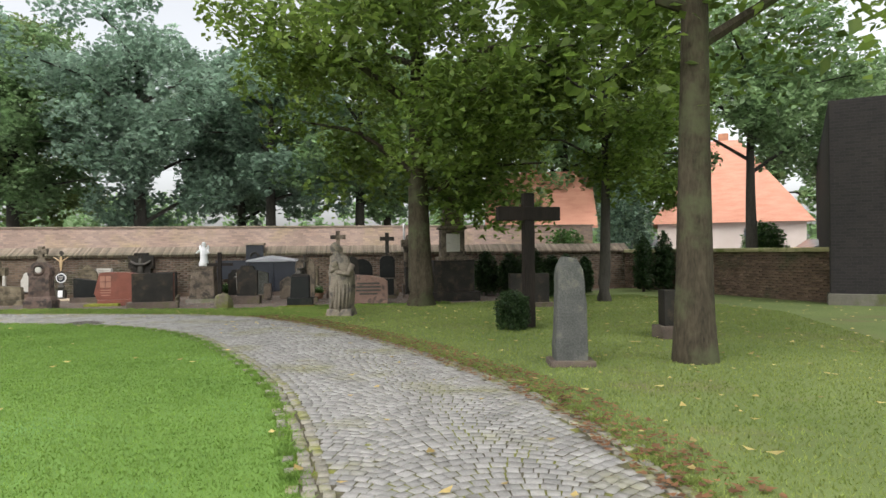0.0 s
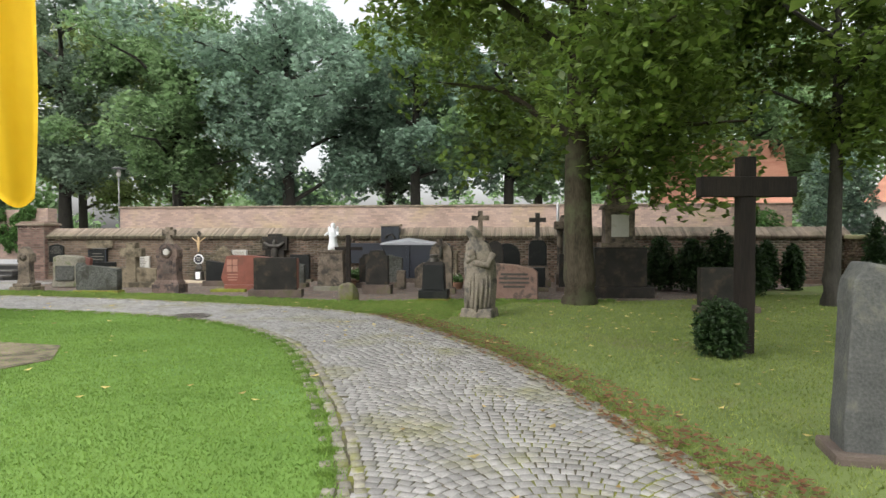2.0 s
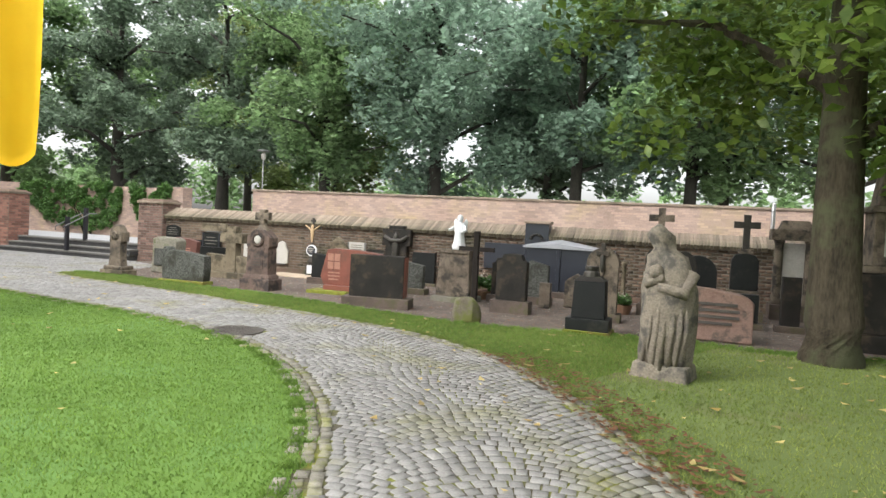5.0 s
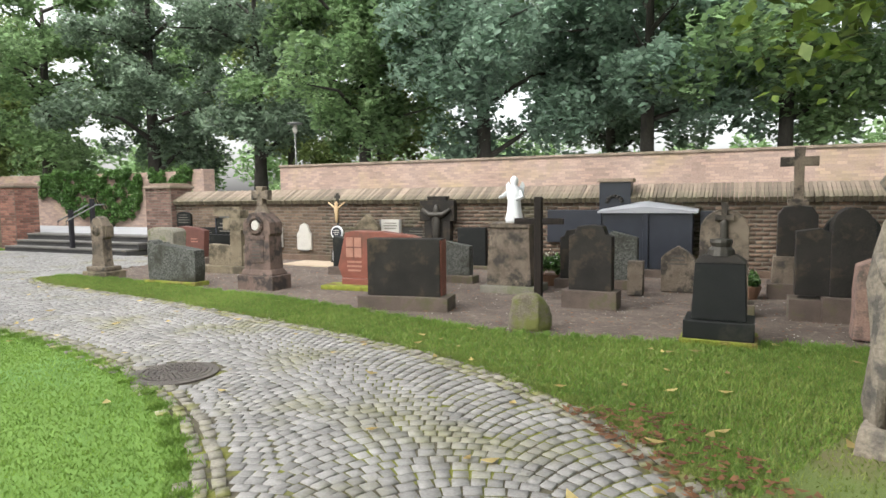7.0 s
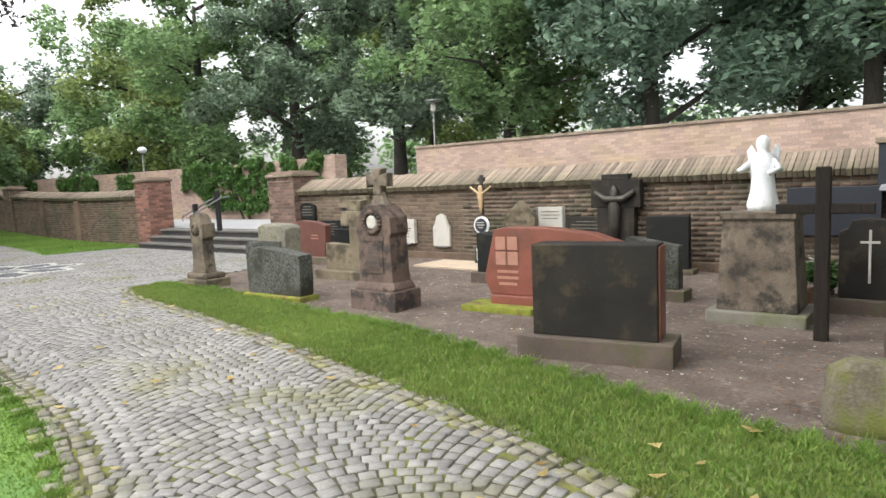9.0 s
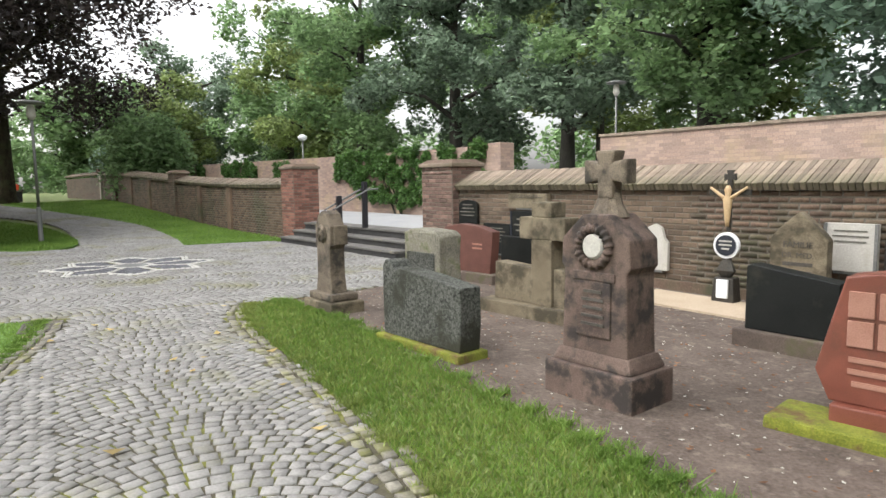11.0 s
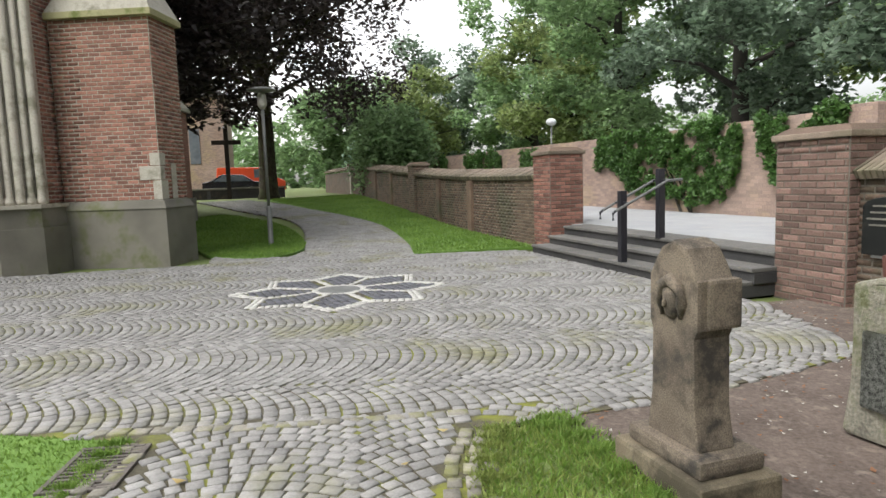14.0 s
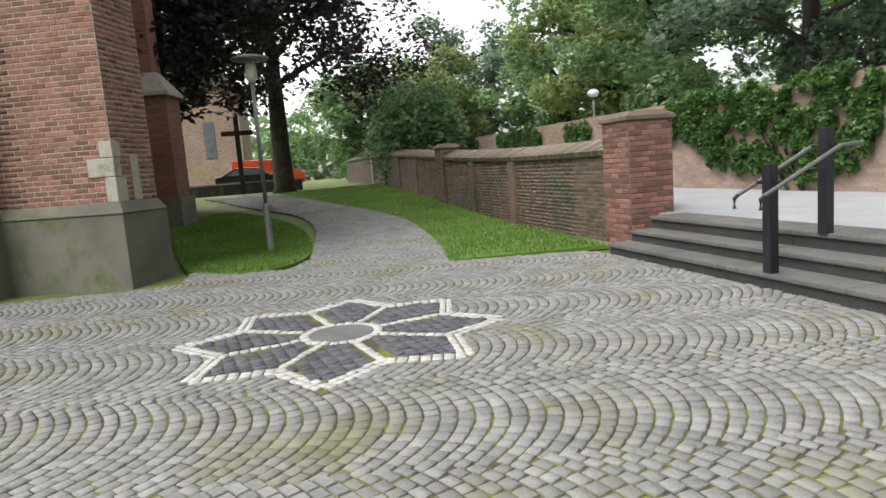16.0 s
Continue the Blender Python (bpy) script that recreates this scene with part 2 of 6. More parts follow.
M_BARK = mat("bark", (0.022, 0.018, 0.012), (0.068, 0.056, 0.037), 0.95, 7, 35, 1.0, stretch=(1, 1, 0.25), spot=(0.07, 0.075, 0.04), spot_scale=1.2, spot_at=0.55)
M_BARKDARK = mat("dark_bark", (0.022, 0.02, 0.016), (0.05, 0.045, 0.035), 0.95, 7, 35, 0.8, stretch=(1, 1, 0.25))
M_LEAF = leaf_mat("linden_leaf", (0.095, 0.165, 0.03), (0.21, 0.285, 0.062), 0.5, 0.55, 0.5)
# far foliage: base colours lifted so that they include the haze of distance
M_LEAFFAR = leaf_mat("hazed_oak_leaf", (0.15, 0.246, 0.108), (0.24, 0.348, 0.162), 0.55, 0.55)
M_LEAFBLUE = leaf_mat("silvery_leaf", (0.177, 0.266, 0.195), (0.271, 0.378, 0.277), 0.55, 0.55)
M_LEAFPINE = leaf_mat("hazed_spruce_leaf", (0.132, 0.19, 0.127), (0.213, 0.287, 0.196), 0.55, 0.55)
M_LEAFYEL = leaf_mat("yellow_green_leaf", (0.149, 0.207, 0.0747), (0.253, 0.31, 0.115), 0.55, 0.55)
M_LEAFCOP = leaf_mat("copper_leaf", (0.03, 0.025, 0.024), (0.065, 0.05, 0.045))
M_LEAFIVY = leaf_mat("ivy_leaf", (0.05, 0.125, 0.028), (0.115, 0.215, 0.055), 0.45)
M_LEAFTHUJA = leaf_mat("thuja_leaf", (0.018, 0.045, 0.014), (0.045, 0.085, 0.025))
M_FALLEN = leaf_mat("fallen_leaf", (0.32, 0.21, 0.06), (0.55, 0.45, 0.20), 0.7)
M_FALLENBROWN = leaf_mat("brown_fallen_leaf", (0.13, 0.06, 0.03), (0.24, 0.12, 0.06), 0.8)
M_YELLOW = mat("yellow_cloth", (0.80, 0.52, 0.01), (0.88, 0.60, 0.02), 0.8, 2, 200, 0.1)
M_WHITECLOTH = mat("white_cloth", (0.74, 0.75, 0.80), (0.82, 0.83, 0.86), 0.8, 2, 200, 0.1)
M_ROOF = mat("orange_roof_tile", (0.40, 0.17, 0.11), (0.52, 0.26, 0.18), 0.8, 1.2, 30, 0.3, stretch=(1, 1, 4))
M_PLASTER = mat("pale_plaster", (0.50, 0.42, 0.37), (0.60, 0.52, 0.47), 0.9, 1, 30, 0.1)
M_HOUSEBRICK = brick_mat("house_brick", (0.36, 0.17, 0.10), (0.46, 0.24, 0.15), (0.9, 0.9, 0.9))
M_BOULDER = mat("mossy_boulder", (0.085, 0.072, 0.05), (0.17, 0.15, 0.11), 0.95, 4, 50, 0.8, spot=(0.10, 0.11, 0.025), spot_scale=3.2, spot_at=0.5)
M_REDBROWN = mat("red_brown_stone", (0.075, 0.028, 0.021), (0.125, 0.05, 0.037), 0.5, 6, 150, 0.12)
# tomb cover: pale blue-grey base colour carries the sky's reflection
M_SKYCOVER = mat("sky_sheen_cover", (0.26, 0.27, 0.29), (0.34, 0.35, 0.37), 0.5, 3, 80, 0.1)
for dark in (M_BLACKGR, M_BLACKPOL, M_GRANITE, M_BARK, M_WOOD):
    dark.node_tree.nodes["Principled BSDF"].inputs["Specular IOR Level"].default_value = 0.25
M_CHURCH = brick_mat("church_brick", (0.17, 0.08, 0.06), (0.28, 0.15, 0.11), (1.3, 1.3, 1.3))
M_GLASS = mat("window_glass", (0.10, 0.12, 0.14), (0.16, 0.18, 0.2), 0.08, 1, 3, 0)
M_CARBLACK = mat("black_car_paint", (0.012, 0.013, 0.016), (0.02, 0.02, 0.024), 0.2, 2, 30, 0, coat=0.6)
M_CARSILVER = mat("silver_car_paint", (0.4, 0.43, 0.47), (0.5, 0.53, 0.57), 0.25, 2, 30, 0, coat=0.6, metal=0.3)
M_CARRED = mat("orange_red_car_paint", (0.62, 0.07, 0.025), (0.70, 0.09, 0.03), 0.3, 2, 30, 0, coat=0.5)
M_TYRE = mat("tyre_rubber", (0.012, 0.012, 0.012), (0.02, 0.02, 0.02), 0.8, 6, 60, 0.1)
M_LETTER = mat("pale_lettering", (0.10, 0.095, 0.08), (0.15, 0.145, 0.12), 0.8, 5, 60, 0)
M_LETTERDARK = mat("dark_lettering", (0.04, 0.036, 0.03), (0.08, 0.07, 0.06), 0.8, 5, 60, 0)
M_TERRA = mat("terracotta", (0.16, 0.085, 0.05), (0.24, 0.14, 0.09), 0.85, 5, 60, 0.3)
M_FLOWER = leaf_mat("white_flower", (0.6, 0.6, 0.55), (0.75, 0.72, 0.6))


# ---- mesh helpers ----
def rise(x):
    """The yard climbs gently beyond the gate."""
    k = min(1.0, max(0.0, (-25 - x) / 24))
    return 0.75 * k * k * (3 - 2 * k)


def link(name, bm, material, parent=None, label="", smooth=False):
    me = bpy.data.meshes.new(name)
    bmesh.ops.recalc_face_normals(bm, faces=bm.faces)
    bm.to_mesh(me)
    bm.free()
    me.materials.append(material)
    if smooth:
        for p in me.polygons:
            p.use_smooth = True
    ob = new(name, me)
    if parent:
        ob.parent = parent
    if label:
        ob["label"] = label
    return ob


def part(name, bm, material, parent, label="", smooth=False):
    return link(name, bm, material, parent, label, smooth)


def raw(name, verts, faces, material, parent=None):
    """A mesh from arrays; all faces have the same number of corners."""
    me = bpy.data.meshes.new(name)
    v = np.asarray(verts, dtype=np.float32)
    f = np.asarray(faces, dtype=np.int32)
    k = f.shape[1]
    me.vertices.add(len(v))
    me.vertices.foreach_set("co", v.ravel())
    me.loops.add(f.size)
    me.loops.foreach_set("vertex_index", f.ravel())
    me.polygons.add(len(f))
    me.polygons.foreach_set("loop_start", np.arange(0, f.size, k, dtype=np.int32))
    me.polygons.foreach_set("loop_total", np.full(len(f), k, dtype=np.int32))
    me.update(calc_edges=True)
    me.materials.append(material)
    ob = new(name, me)
    if parent:
        ob.parent = parent
    return ob


def thing(name, m, label, category, group="", kind=""):
    ob = new(name)
    ob.empty_display_size = 0.1
    ob.matrix_basis = m
    return tagged(ob, label, category, group, kind)


def box(x0, x1, y0, y1, z0, z1, bevel=0.012, taper=0.0, bm=None):
    """A bevelled box; taper narrows the top on all sides."""
    b = bmesh.new()
    v = [b.verts.new(((x0 + t * taper if sx < 0 else x1 - t * taper), (y0 + t * taper if sy < 0 else y1 - t * taper), z0 if t == 0 else z1))
         for t in (0, 1) for sx, sy in ((-1, -1), (1, -1), (1, 1), (-1, 1))]
    for f in ((3, 2, 1, 0), (4, 5, 6, 7), (0, 1, 5, 4), (1, 2, 6, 5), (2, 3, 7, 6), (3, 0, 4, 7)):
        b.faces.new([v[i] for i in f])
    if bevel:
        bmesh.ops.bevel(b, geom=b.edges[:], offset=bevel, segments=2, affect="EDGES", profile=0.6)
    return join(bm, b)


def join(bm, b):
    if bm is None:
        return b
    me = bpy.data.meshes.new("tmp")
    b.to_mesh(me)
    b.free()
    bm.from_mesh(me)
    bpy.data.meshes.remove(me)
    return bm


def outline(pts, y0, y1, bevel=0.012, bm=None):
    """An upright outline in x and z, given depth from y0 to y1."""
    b = bmesh.new()
    f = b.faces.new([b.verts.new((x, y0, z)) for x, z in pts])
    ext = bmesh.ops.extrude_face_region(b, geom=[f])
    bmesh.ops.translate(b, vec=(0, y1 - y0, 0), verts=[e for e in ext["geom"] if isinstance(e, bmesh.types.BMVert)])
    if bevel:
        sharp = [e for e in b.edges if len(e.link_faces) == 2 and e.calc_face_angle(0) > 0.6]
        bmesh.ops.bevel(b, geom=sharp, offset=bevel, segments=2, affect="EDGES", profile=0.6)
    return join(bm, b)


def lathe(profile, n=16, sx=1.0, sy=1.0, at=(0, 0, 0), wobble=0.0, bm=None):
    """A turned body: (radius, z) rows from foot to top."""
    b = bmesh.new()
    rings = []
    for r, z in profile:
        ring = []
        for i in range(n):
            a = 2 * math.pi * i / n
            k = 1 + wobble * noise.noise((math.cos(a) * 2.1 + at[0] * 3, math.sin(a) * 2.1, z * 4.0))
            ring.append(b.verts.new((at[0] + r * k * sx * math.cos(a), at[1] + r * k * sy * math.sin(a), at[2] + z)))
        rings.append(ring)
    for p, q in zip(rings, rings[1:]):
        for i in range(n):
            b.faces.new((p[i], p[(i + 1) % n], q[(i + 1) % n], q[i]))
    b.faces.new(rings[0][::-1])
    b.faces.new(rings[-1])
    return join(bm, b)


def tube(points, radii, n=8, bm=None):
    """A tapering tube along points."""
    b = bmesh.new()
    rings = []
    pts = [Vector(p) for p in points]
    for i, p in enumerate(pts):
        d = (pts[min(i + 1, len(pts) - 1)] - pts[max(i - 1, 0)]).normalized()
        q = d.to_track_quat("Z", "Y")
        rings.append([b.verts.new(p + q @ Vector((radii[i] * math.cos(2 * math.pi * k / n), radii[i] * math.sin(2 * math.pi * k / n), 0))) for k in range(n)])
    for p, q in zip(rings, rings[1:]):
        for k in range(n):
            b.faces.new((p[k], p[(k + 1) % n], q[(k + 1) % n], q[k]))
    b.faces.new(rings[0][::-1])
    b.faces.new(rings[-1])
    return join(bm, b)


def ball(r, at, sz=1.0, sub=2, rough=0.0, bm=None):
    b = bmesh.new()
    bmesh.ops.create_icosphere(b, subdivisions=sub, radius=r)
    for v in b.verts:
        k = 1 + rough * noise.noise(v.co * (2.2 / r) + Vector(at))
        v.co = Vector((v.co.x * k + at[0], v.co.y * k + at[1], v.co.z * k * sz + at[2]))
    return join(bm, b)


def sheet(pts, z, depth=0.0):
    """A flat polygon, with a rim that goes down by depth."""
    b = bmesh.new()
    f = b.faces.new([b.verts.new((x, y, z)) for x, y in pts])
    if f.normal.z < 0:
        f.normal_flip()
    if depth:
        vs = list(f.verts)
        low = [b.verts.new((v.co.x, v.co.y, z - depth)) for v in vs]
        for i in range(len(vs)):
            b.faces.new((vs[i], vs[(i + 1) % len(vs)], low[(i + 1) % len(vs)], low[i]))
    bmesh.ops.triangulate(b, faces=[f])
    return b


def arch(w, h, spring, n=10, pointed=0.0):
    """The outline of a round-headed slab."""
    r = w / 2
    pts = [(-r, 0), (r, 0), (r, spring)]
    for i in range(1, n):
        a = math.pi * i / n
        z = spring + (h - spring) * (math.sin(a) if not pointed else (1 - abs(math.cos(a))) ** pointed)
        pts.append((r * math.cos(a), z))
    pts.append((-r, spring))
    return pts


def spline(pts, per=8):
    out = []
    P = [Vector((*p, 0)) for p in pts]
    for i in range(len(P) - 1):
        a, b, c, d = P[max(i - 1, 0)], P[i], P[i + 1], P[min(i + 2, len(P) - 1)]
        for k in range(per):
            t = k / per
            out.append(0.5 * ((2 * b) + (c - a) * t + (2 * a - 5 * b + 4 * c - d) * t * t + (3 * b - a - 3 * c + d) * t ** 3))
    out.append(P[-1])
    return [(v.x, v.y) for v in out]


def inside(poly, x, y):
    """Which of the points lie in the polygon."""
    x, y = np.asarray(x), np.asarray(y)
    hit = np.zeros(x.shape, bool)
    n = len(poly)
    for i in range(n):
        (x0, y0), (x1, y1) = poly[i], poly[i - 1]
        if y0 == y1:
            continue
        hit ^= ((y0 > y) != (y1 > y)) & (x < (x1 - x0) * (y - y0) / (y1 - y0) + x0)
    return hit


# ---- plan ----
LEFT = spline([(1.0, -9), (0.35, -3), (0.15, 1.5), (-0.14, 4.35), (-0.85, 7.3), (-1.94, 9.8), (-3.3, 12.1), (-5.2, 13.65), (-7.7, 14.45), (-10.0, 14.65), (-11.8, 14.85), (-13.15, 15.25), (-14.3, 15.5)])
RIGHT = spline([(3.4, -9), (2.8, -3), (2.4, 1.5), (2.14, 4.1), (1.9, 6.4), (1.15, 8.75), (0.0, 11.3), (-1.6, 13.9), (-2.84, 15.1), (-4.84, 16.0), (-9.2, 16.85), (-12.7, 17.25), (-13.8, 17.6)])
PLAZA = [(-14.3, 15.5), (-14.9, 14.2), (-15.3, 9.5), (-23.0, 9.5), (-23.0, 15.0), (-24.4, 15.0), (-23.4, 16.5), (-24.6, 16.9), (-26.3, 16.9)]
FARLEFT = spline([(-26.3, 16.9), (-29.5, 17.0), (-33.5, 16.5), (-38, 14.6), (-45, 12.0)])
FARRIGHT = spline([(-45, 14.5), (-39, 17.0), (-34, 18.6), (-30, 19.4), (-25.5, 19.3), (-22.6, 18.9)])
STEPFOOT = [(-22.2, 20.9), (-21.8, 21.05), (-16.7, 21.35), (-16.2, 21.5), (-14.3, 20.9), (-13.9, 19.0), (-13.8, 17.6)]
PAVED = LEFT + PLAZA[1:] + FARLEFT[1:] + FARRIGHT + STEPFOOT + RIGHT[::-1]
SOIL_FRONT = spline([(-13.85, 17.95), (-12.4, 18.1), (-9.2, 17.8), (-7.7, 17.65), (-5.5, 17.2), (-4.0, 16.95), (-2.2, 17.3), (-0.9, 17.65), (0.6, 17.6), (1.6, 17.9), (3.2, 18.3), (5.2, 19.8)])
WALL = pose(0, 23.17, 0, 0, 0, 3.43)
K_WALL = math.tan(radians(3.43))


def wall_y(x):
    return 23.17 + K_WALL * x


# ---- ground ----
def grid_ground():
    xs = sorted(set([-420, -250, -150, -100, -80] + list(range(-64, -22, 3)) + [-20, -10, 0, 10, 20, 50, 100, 250, 420]))
    ys = [-420, -200, -80, -30, 0, 9, 12, 15, 18, 21, 25, 30, 60, 150, 420]
    b = bmesh.new()
    vs = [[b.verts.new((x, y, rise(x) - 0.06)) for y in ys] for x in xs]
    for i in range(len(xs) - 1):
        for j in range(len(ys) - 1):
            b.faces.new((vs[i][j], vs[i + 1][j], vs[i + 1][j + 1], vs[i][j + 1]))
    return b


tagged(link("ground", grid_ground(), M_ROUGH, smooth=True), "patchy dull green grass on gently rising ground", "ground", kind="structure")


def draped(pts, z, depth, step=None):
    b = sheet(pts, z, depth)
    if step:
        for k in np.arange(-45, -24, step):
            bmesh.ops.bisect_plane(b, geom=b.verts[:] + b.edges[:] + b.faces[:], plane_co=(k, 0, 0), plane_no=(1, 0, 0))
    for v in b.verts:
        v.co.z += rise(v.co.x)
    return b


tagged(link("pavement", draped(PAVED + [], -0.003, 0.05, 1.5), M_BED), "mossy earth bed between the cobbles of the path", "path bed", kind="structure")
LAWN = LEFT + [(-14.9, 14.2), (-15.3, 9.5), (-15.3, -9)]
tagged(link("lawn", sheet(LAWN, 0.0, 0.06), M_LAWN), "bright green mown lawn edged by a cobbled path", "lawn", kind="structure")
ROUGHLAWN = RIGHT[:RIGHT.index(RIGHT[-1])] + [(-13.75, 17.75)] + SOIL_FRONT + [(6.5, 21.5), (9.0, 23.6), (9.6, 23.6), (12.2, 15.3), (14, 15.3), (14, -9)]
tagged(link("rough_lawn", sheet(ROUGHLAWN, 0.0, 0.06), M_ROUGH), "thin dry grass scattered with fallen leaves under the trees", "lawn", kind="structure")
SOILPOLY = SOIL_FRONT + [(6.5, 21.5), (9.0, 23.9), (-13.0, 22.6), (-16.2, 22.4), (-16.2, 21.5), (-14.3, 20.9), (-13.9, 19.0)]
tagged(link("grave_soil", sheet(SOILPOLY, -0.012, 0.04), M_SOIL), "bare brown raked soil between the graves", "soil", kind="structure")
FAR_A = spline([(-24.4, 14.9), (-23.6, 15.6), (-23.7, 16.4), (-25.0, 16.85), (-27.5, 16.85), (-30.5, 16.5), (-33.5, 15.6), (-36, 14.0), (-33, 13.0), (-27, 14.2), (-24.6, 14.8)])
tagged(link("lawn_island", draped(FAR_A, 0.02, 0.06, 1.5), M_LAWN), "small rounded lawn beside the church", "lawn", kind="structure")
FAR_B = spline([(-22.6, 18.9), (-25.5, 19.25), (-30, 19.35), (-34, 18.55), (-38, 17.2)]) + [(-44, 15.5), (-46, 20.3), (-34, 21.1), (-22.4, 21.4)]
tagged(link("lawn_strip", draped(FAR_B, 0.02, 0.06, 1.5), M_LAWN), "strip of green lawn along the brick wall", "lawn", kind="structure")
upper = link("paving_upper", box(-62, 30, 0.19, 18, 0.1, 0.465, 0), M_PAVE)
upper.matrix_basis = WALL
tagged(upper, "pale grey paved path above the steps", "pavement", kind="structure")
SLAB = [(-8.2, 10.7), (-6.9, 11.35), (-6.0, 11.25), (-5.4, 10.4), (-5.6, 9.7), (-7.4, 9.4)]
tagged(link("stone_patch", sheet(SLAB, 0.012, 0.04), M_LIMEMOSS), "worn pale stone patch set in the lawn", "paving", kind="structure")
tagged(link("threshold_slab", box(-11.3, -9.0, 21.4, 22.25, -0.02, 0.015, 0.006), mat("sandy_slab", (0.34, 0.27, 0.19), (0.44, 0.36, 0.27), 0.9, 2, 50, 0.3)), "sandy flat stone slab lying before the wall", "slab", kind="structure")


# ---- brick walls ----
BRICK_ME = {}


def brick_mesh(l, h, d, material, kind="brick"):
    key = (round(l, 4), h, d, material.name)
    if key not in BRICK_ME:
        b = box(-l / 2, l / 2, -d / 2, d / 2, -h / 2, h / 2, 0)
        top = [e for e in b.edges if abs(e.verts[0].co.y + d / 2) < 1e-6 and abs(e.verts[1].co.y + d / 2) < 1e-6]
        bmesh.ops.bevel(b, geom=top, offset=0.006, segments=1, affect="EDGES")
        bmesh.ops.recalc_face_normals(b, faces=b.faces)
        me = bpy.data.meshes.new(kind)
        b.to_mesh(me)
        b.free()
        me.materials.append(material)
        BRICK_ME[key] = me
    return BRICK_ME[key]


BRICKS = []


def brick_face(parent, m, length, z0, z1, material, joined, near=(0, 0), limit=300, row=0.075, brick=0.22, skip=None, low=None):
    """Courses on the face y=0 of pose m (outward is -y), x from 0 to length. Bricks with x inside near become parts."""
    cells = []
    rows = int(round((z1 - z0) / row))
    rh = (z1 - z0) / rows
    for r in range(rows):
        x = -brick * (0.5 if r % 2 else 0.0)
        while x < length - 0.02:
            a, b = max(0.0, x), min(length, x + brick)
            if b - a > 0.04:
                cells.append(((a + b) / 2, z0 + (r + 0.5) * rh, b - a - 0.013, rh - 0.013))
            x += brick
    BRICKS.append((parent, m, cells, material, joined, near, limit))


def lay_bricks():
    rnd = random.Random(7)
    for parent, m, cells, material, joined, near, limit in BRICKS:
        verts, faces, n = [], [], 0
        for x, z, l, h in cells:
            out = rnd.uniform(-0.003, 0.004)
            if near[0] <= x <= near[1] and n < limit:
                n += 1
                ob = new("brick", brick_mesh(round(l, 3), round(h, 3), 0.05, material))
                ob.parent = parent
                ob.matrix_basis = m @ pose(x, 0.013 - out, z, 0, rnd.uniform(-0.4, 0.4), 0)
                continue
            k = len(verts)
            e = 0.005
            for dx, dz, y in ((-1, -1, 0.03), (1, -1, 0.03), (1, 1, 0.03), (-1, 1, 0.03)):
                verts.append(m @ Vector((x + dx * l / 2, y, z + dz * h / 2)))
            for dx, dz in ((-1, -1), (1, -1), (1, 1), (-1, 1)):
                verts.append(m @ Vector((x + dx * (l / 2 - e), -0.012 - out, z + dz * (h / 2 - e))))
            faces += [(k + 4, k + 5, k + 6, k + 7), (k, k + 1, k + 5, k + 4), (k + 1, k + 2, k + 6, k + 5), (k + 2, k + 3, k + 7, k + 6), (k + 3, k, k + 4, k + 7)]
        if faces:
            tagged(raw("brickwork", verts, faces, joined, parent), kind="stuff")


COPING = []


def coping(parent, x0, x1, z, y0, y1, lift, near=None, base=None):
    """A sloping course of bricks on edge along local x."""
    COPING.append((parent, x0, x1, z, y0, y1, lift, near))


def lay_copings():
    rnd = random.Random(9)
    for parent, x0, x1, z, y0, y1, lift, near in COPING:
        w = 0.068
        L = math.hypot(y1 - y0, lift)
        ang = math.degrees(math.atan2(lift, y1 - y0))
        key = brick_mesh(w - 0.008, 0.10, L, M_COPING, "coping_brick")
        verts, faces, n = [], [], 0
        x = x0
        while x < x1 - 0.03:
            zz = z + rise(x) if x < -24 else z
            m = pose(x + w / 2, (y0 + y1) / 2, zz + lift / 2 + rnd.uniform(-0.006, 0.006), ang, 0, rnd.uniform(-1.5, 1.5))
            if near and near[0] <= x <= near[1] and n < 300:
                ob = new("coping_brick", key)
                ob.parent = parent
                ob.matrix_basis = m
                n += 1
            else:
                k = len(verts)
                verts += [m @ v.co for v in key.vertices]
                for p in key.polygons:
                    f = [k + i for i in p.vertices]
                    faces.append(tuple(f[:4]) if len(f) >= 4 else (f[0], f[1], f[2], f[2]))
            x += w
        if faces:
            tagged(raw("coping_course", verts, [f for f in faces if len(set(f)) == 4], M_COPING_J, parent), kind="stuff")


# long front wall right of the gate
wall_front = thing("wall_front", WALL, "brown brick boundary wall with a sloping brick coping", "wall", kind="structure")
part("wall_core", box(-16.2, 9.2, -0.005, 0.35, -0.1, 1.36, 0), M_MORTAR, wall_front)
# near-black strip puts the coping's shade on the wall as colour
part("eave_shade_strip", box(-16.2, 9.2, -0.05, 0.03, 1.315, 1.335, 0.004), M_STEP, wall_front, "dark strip standing in for the shade under the coping")
part("foot", box(-16.2, 9.2, -0.06, 0.0, -0.1, 0.12, 0.02), M_BRICK, wall_front)
brick_face(wall_front, pose(-16.2, 0, 0), 25.4, 0.12, 1.32, M_BRICK, M_BRICK_J, near=(1.0, 5.2))
coping(wall_front, -16.2, 9.2, 1.36, -0.10, 0.42, 0.26, near=(-16.2, 4.0))

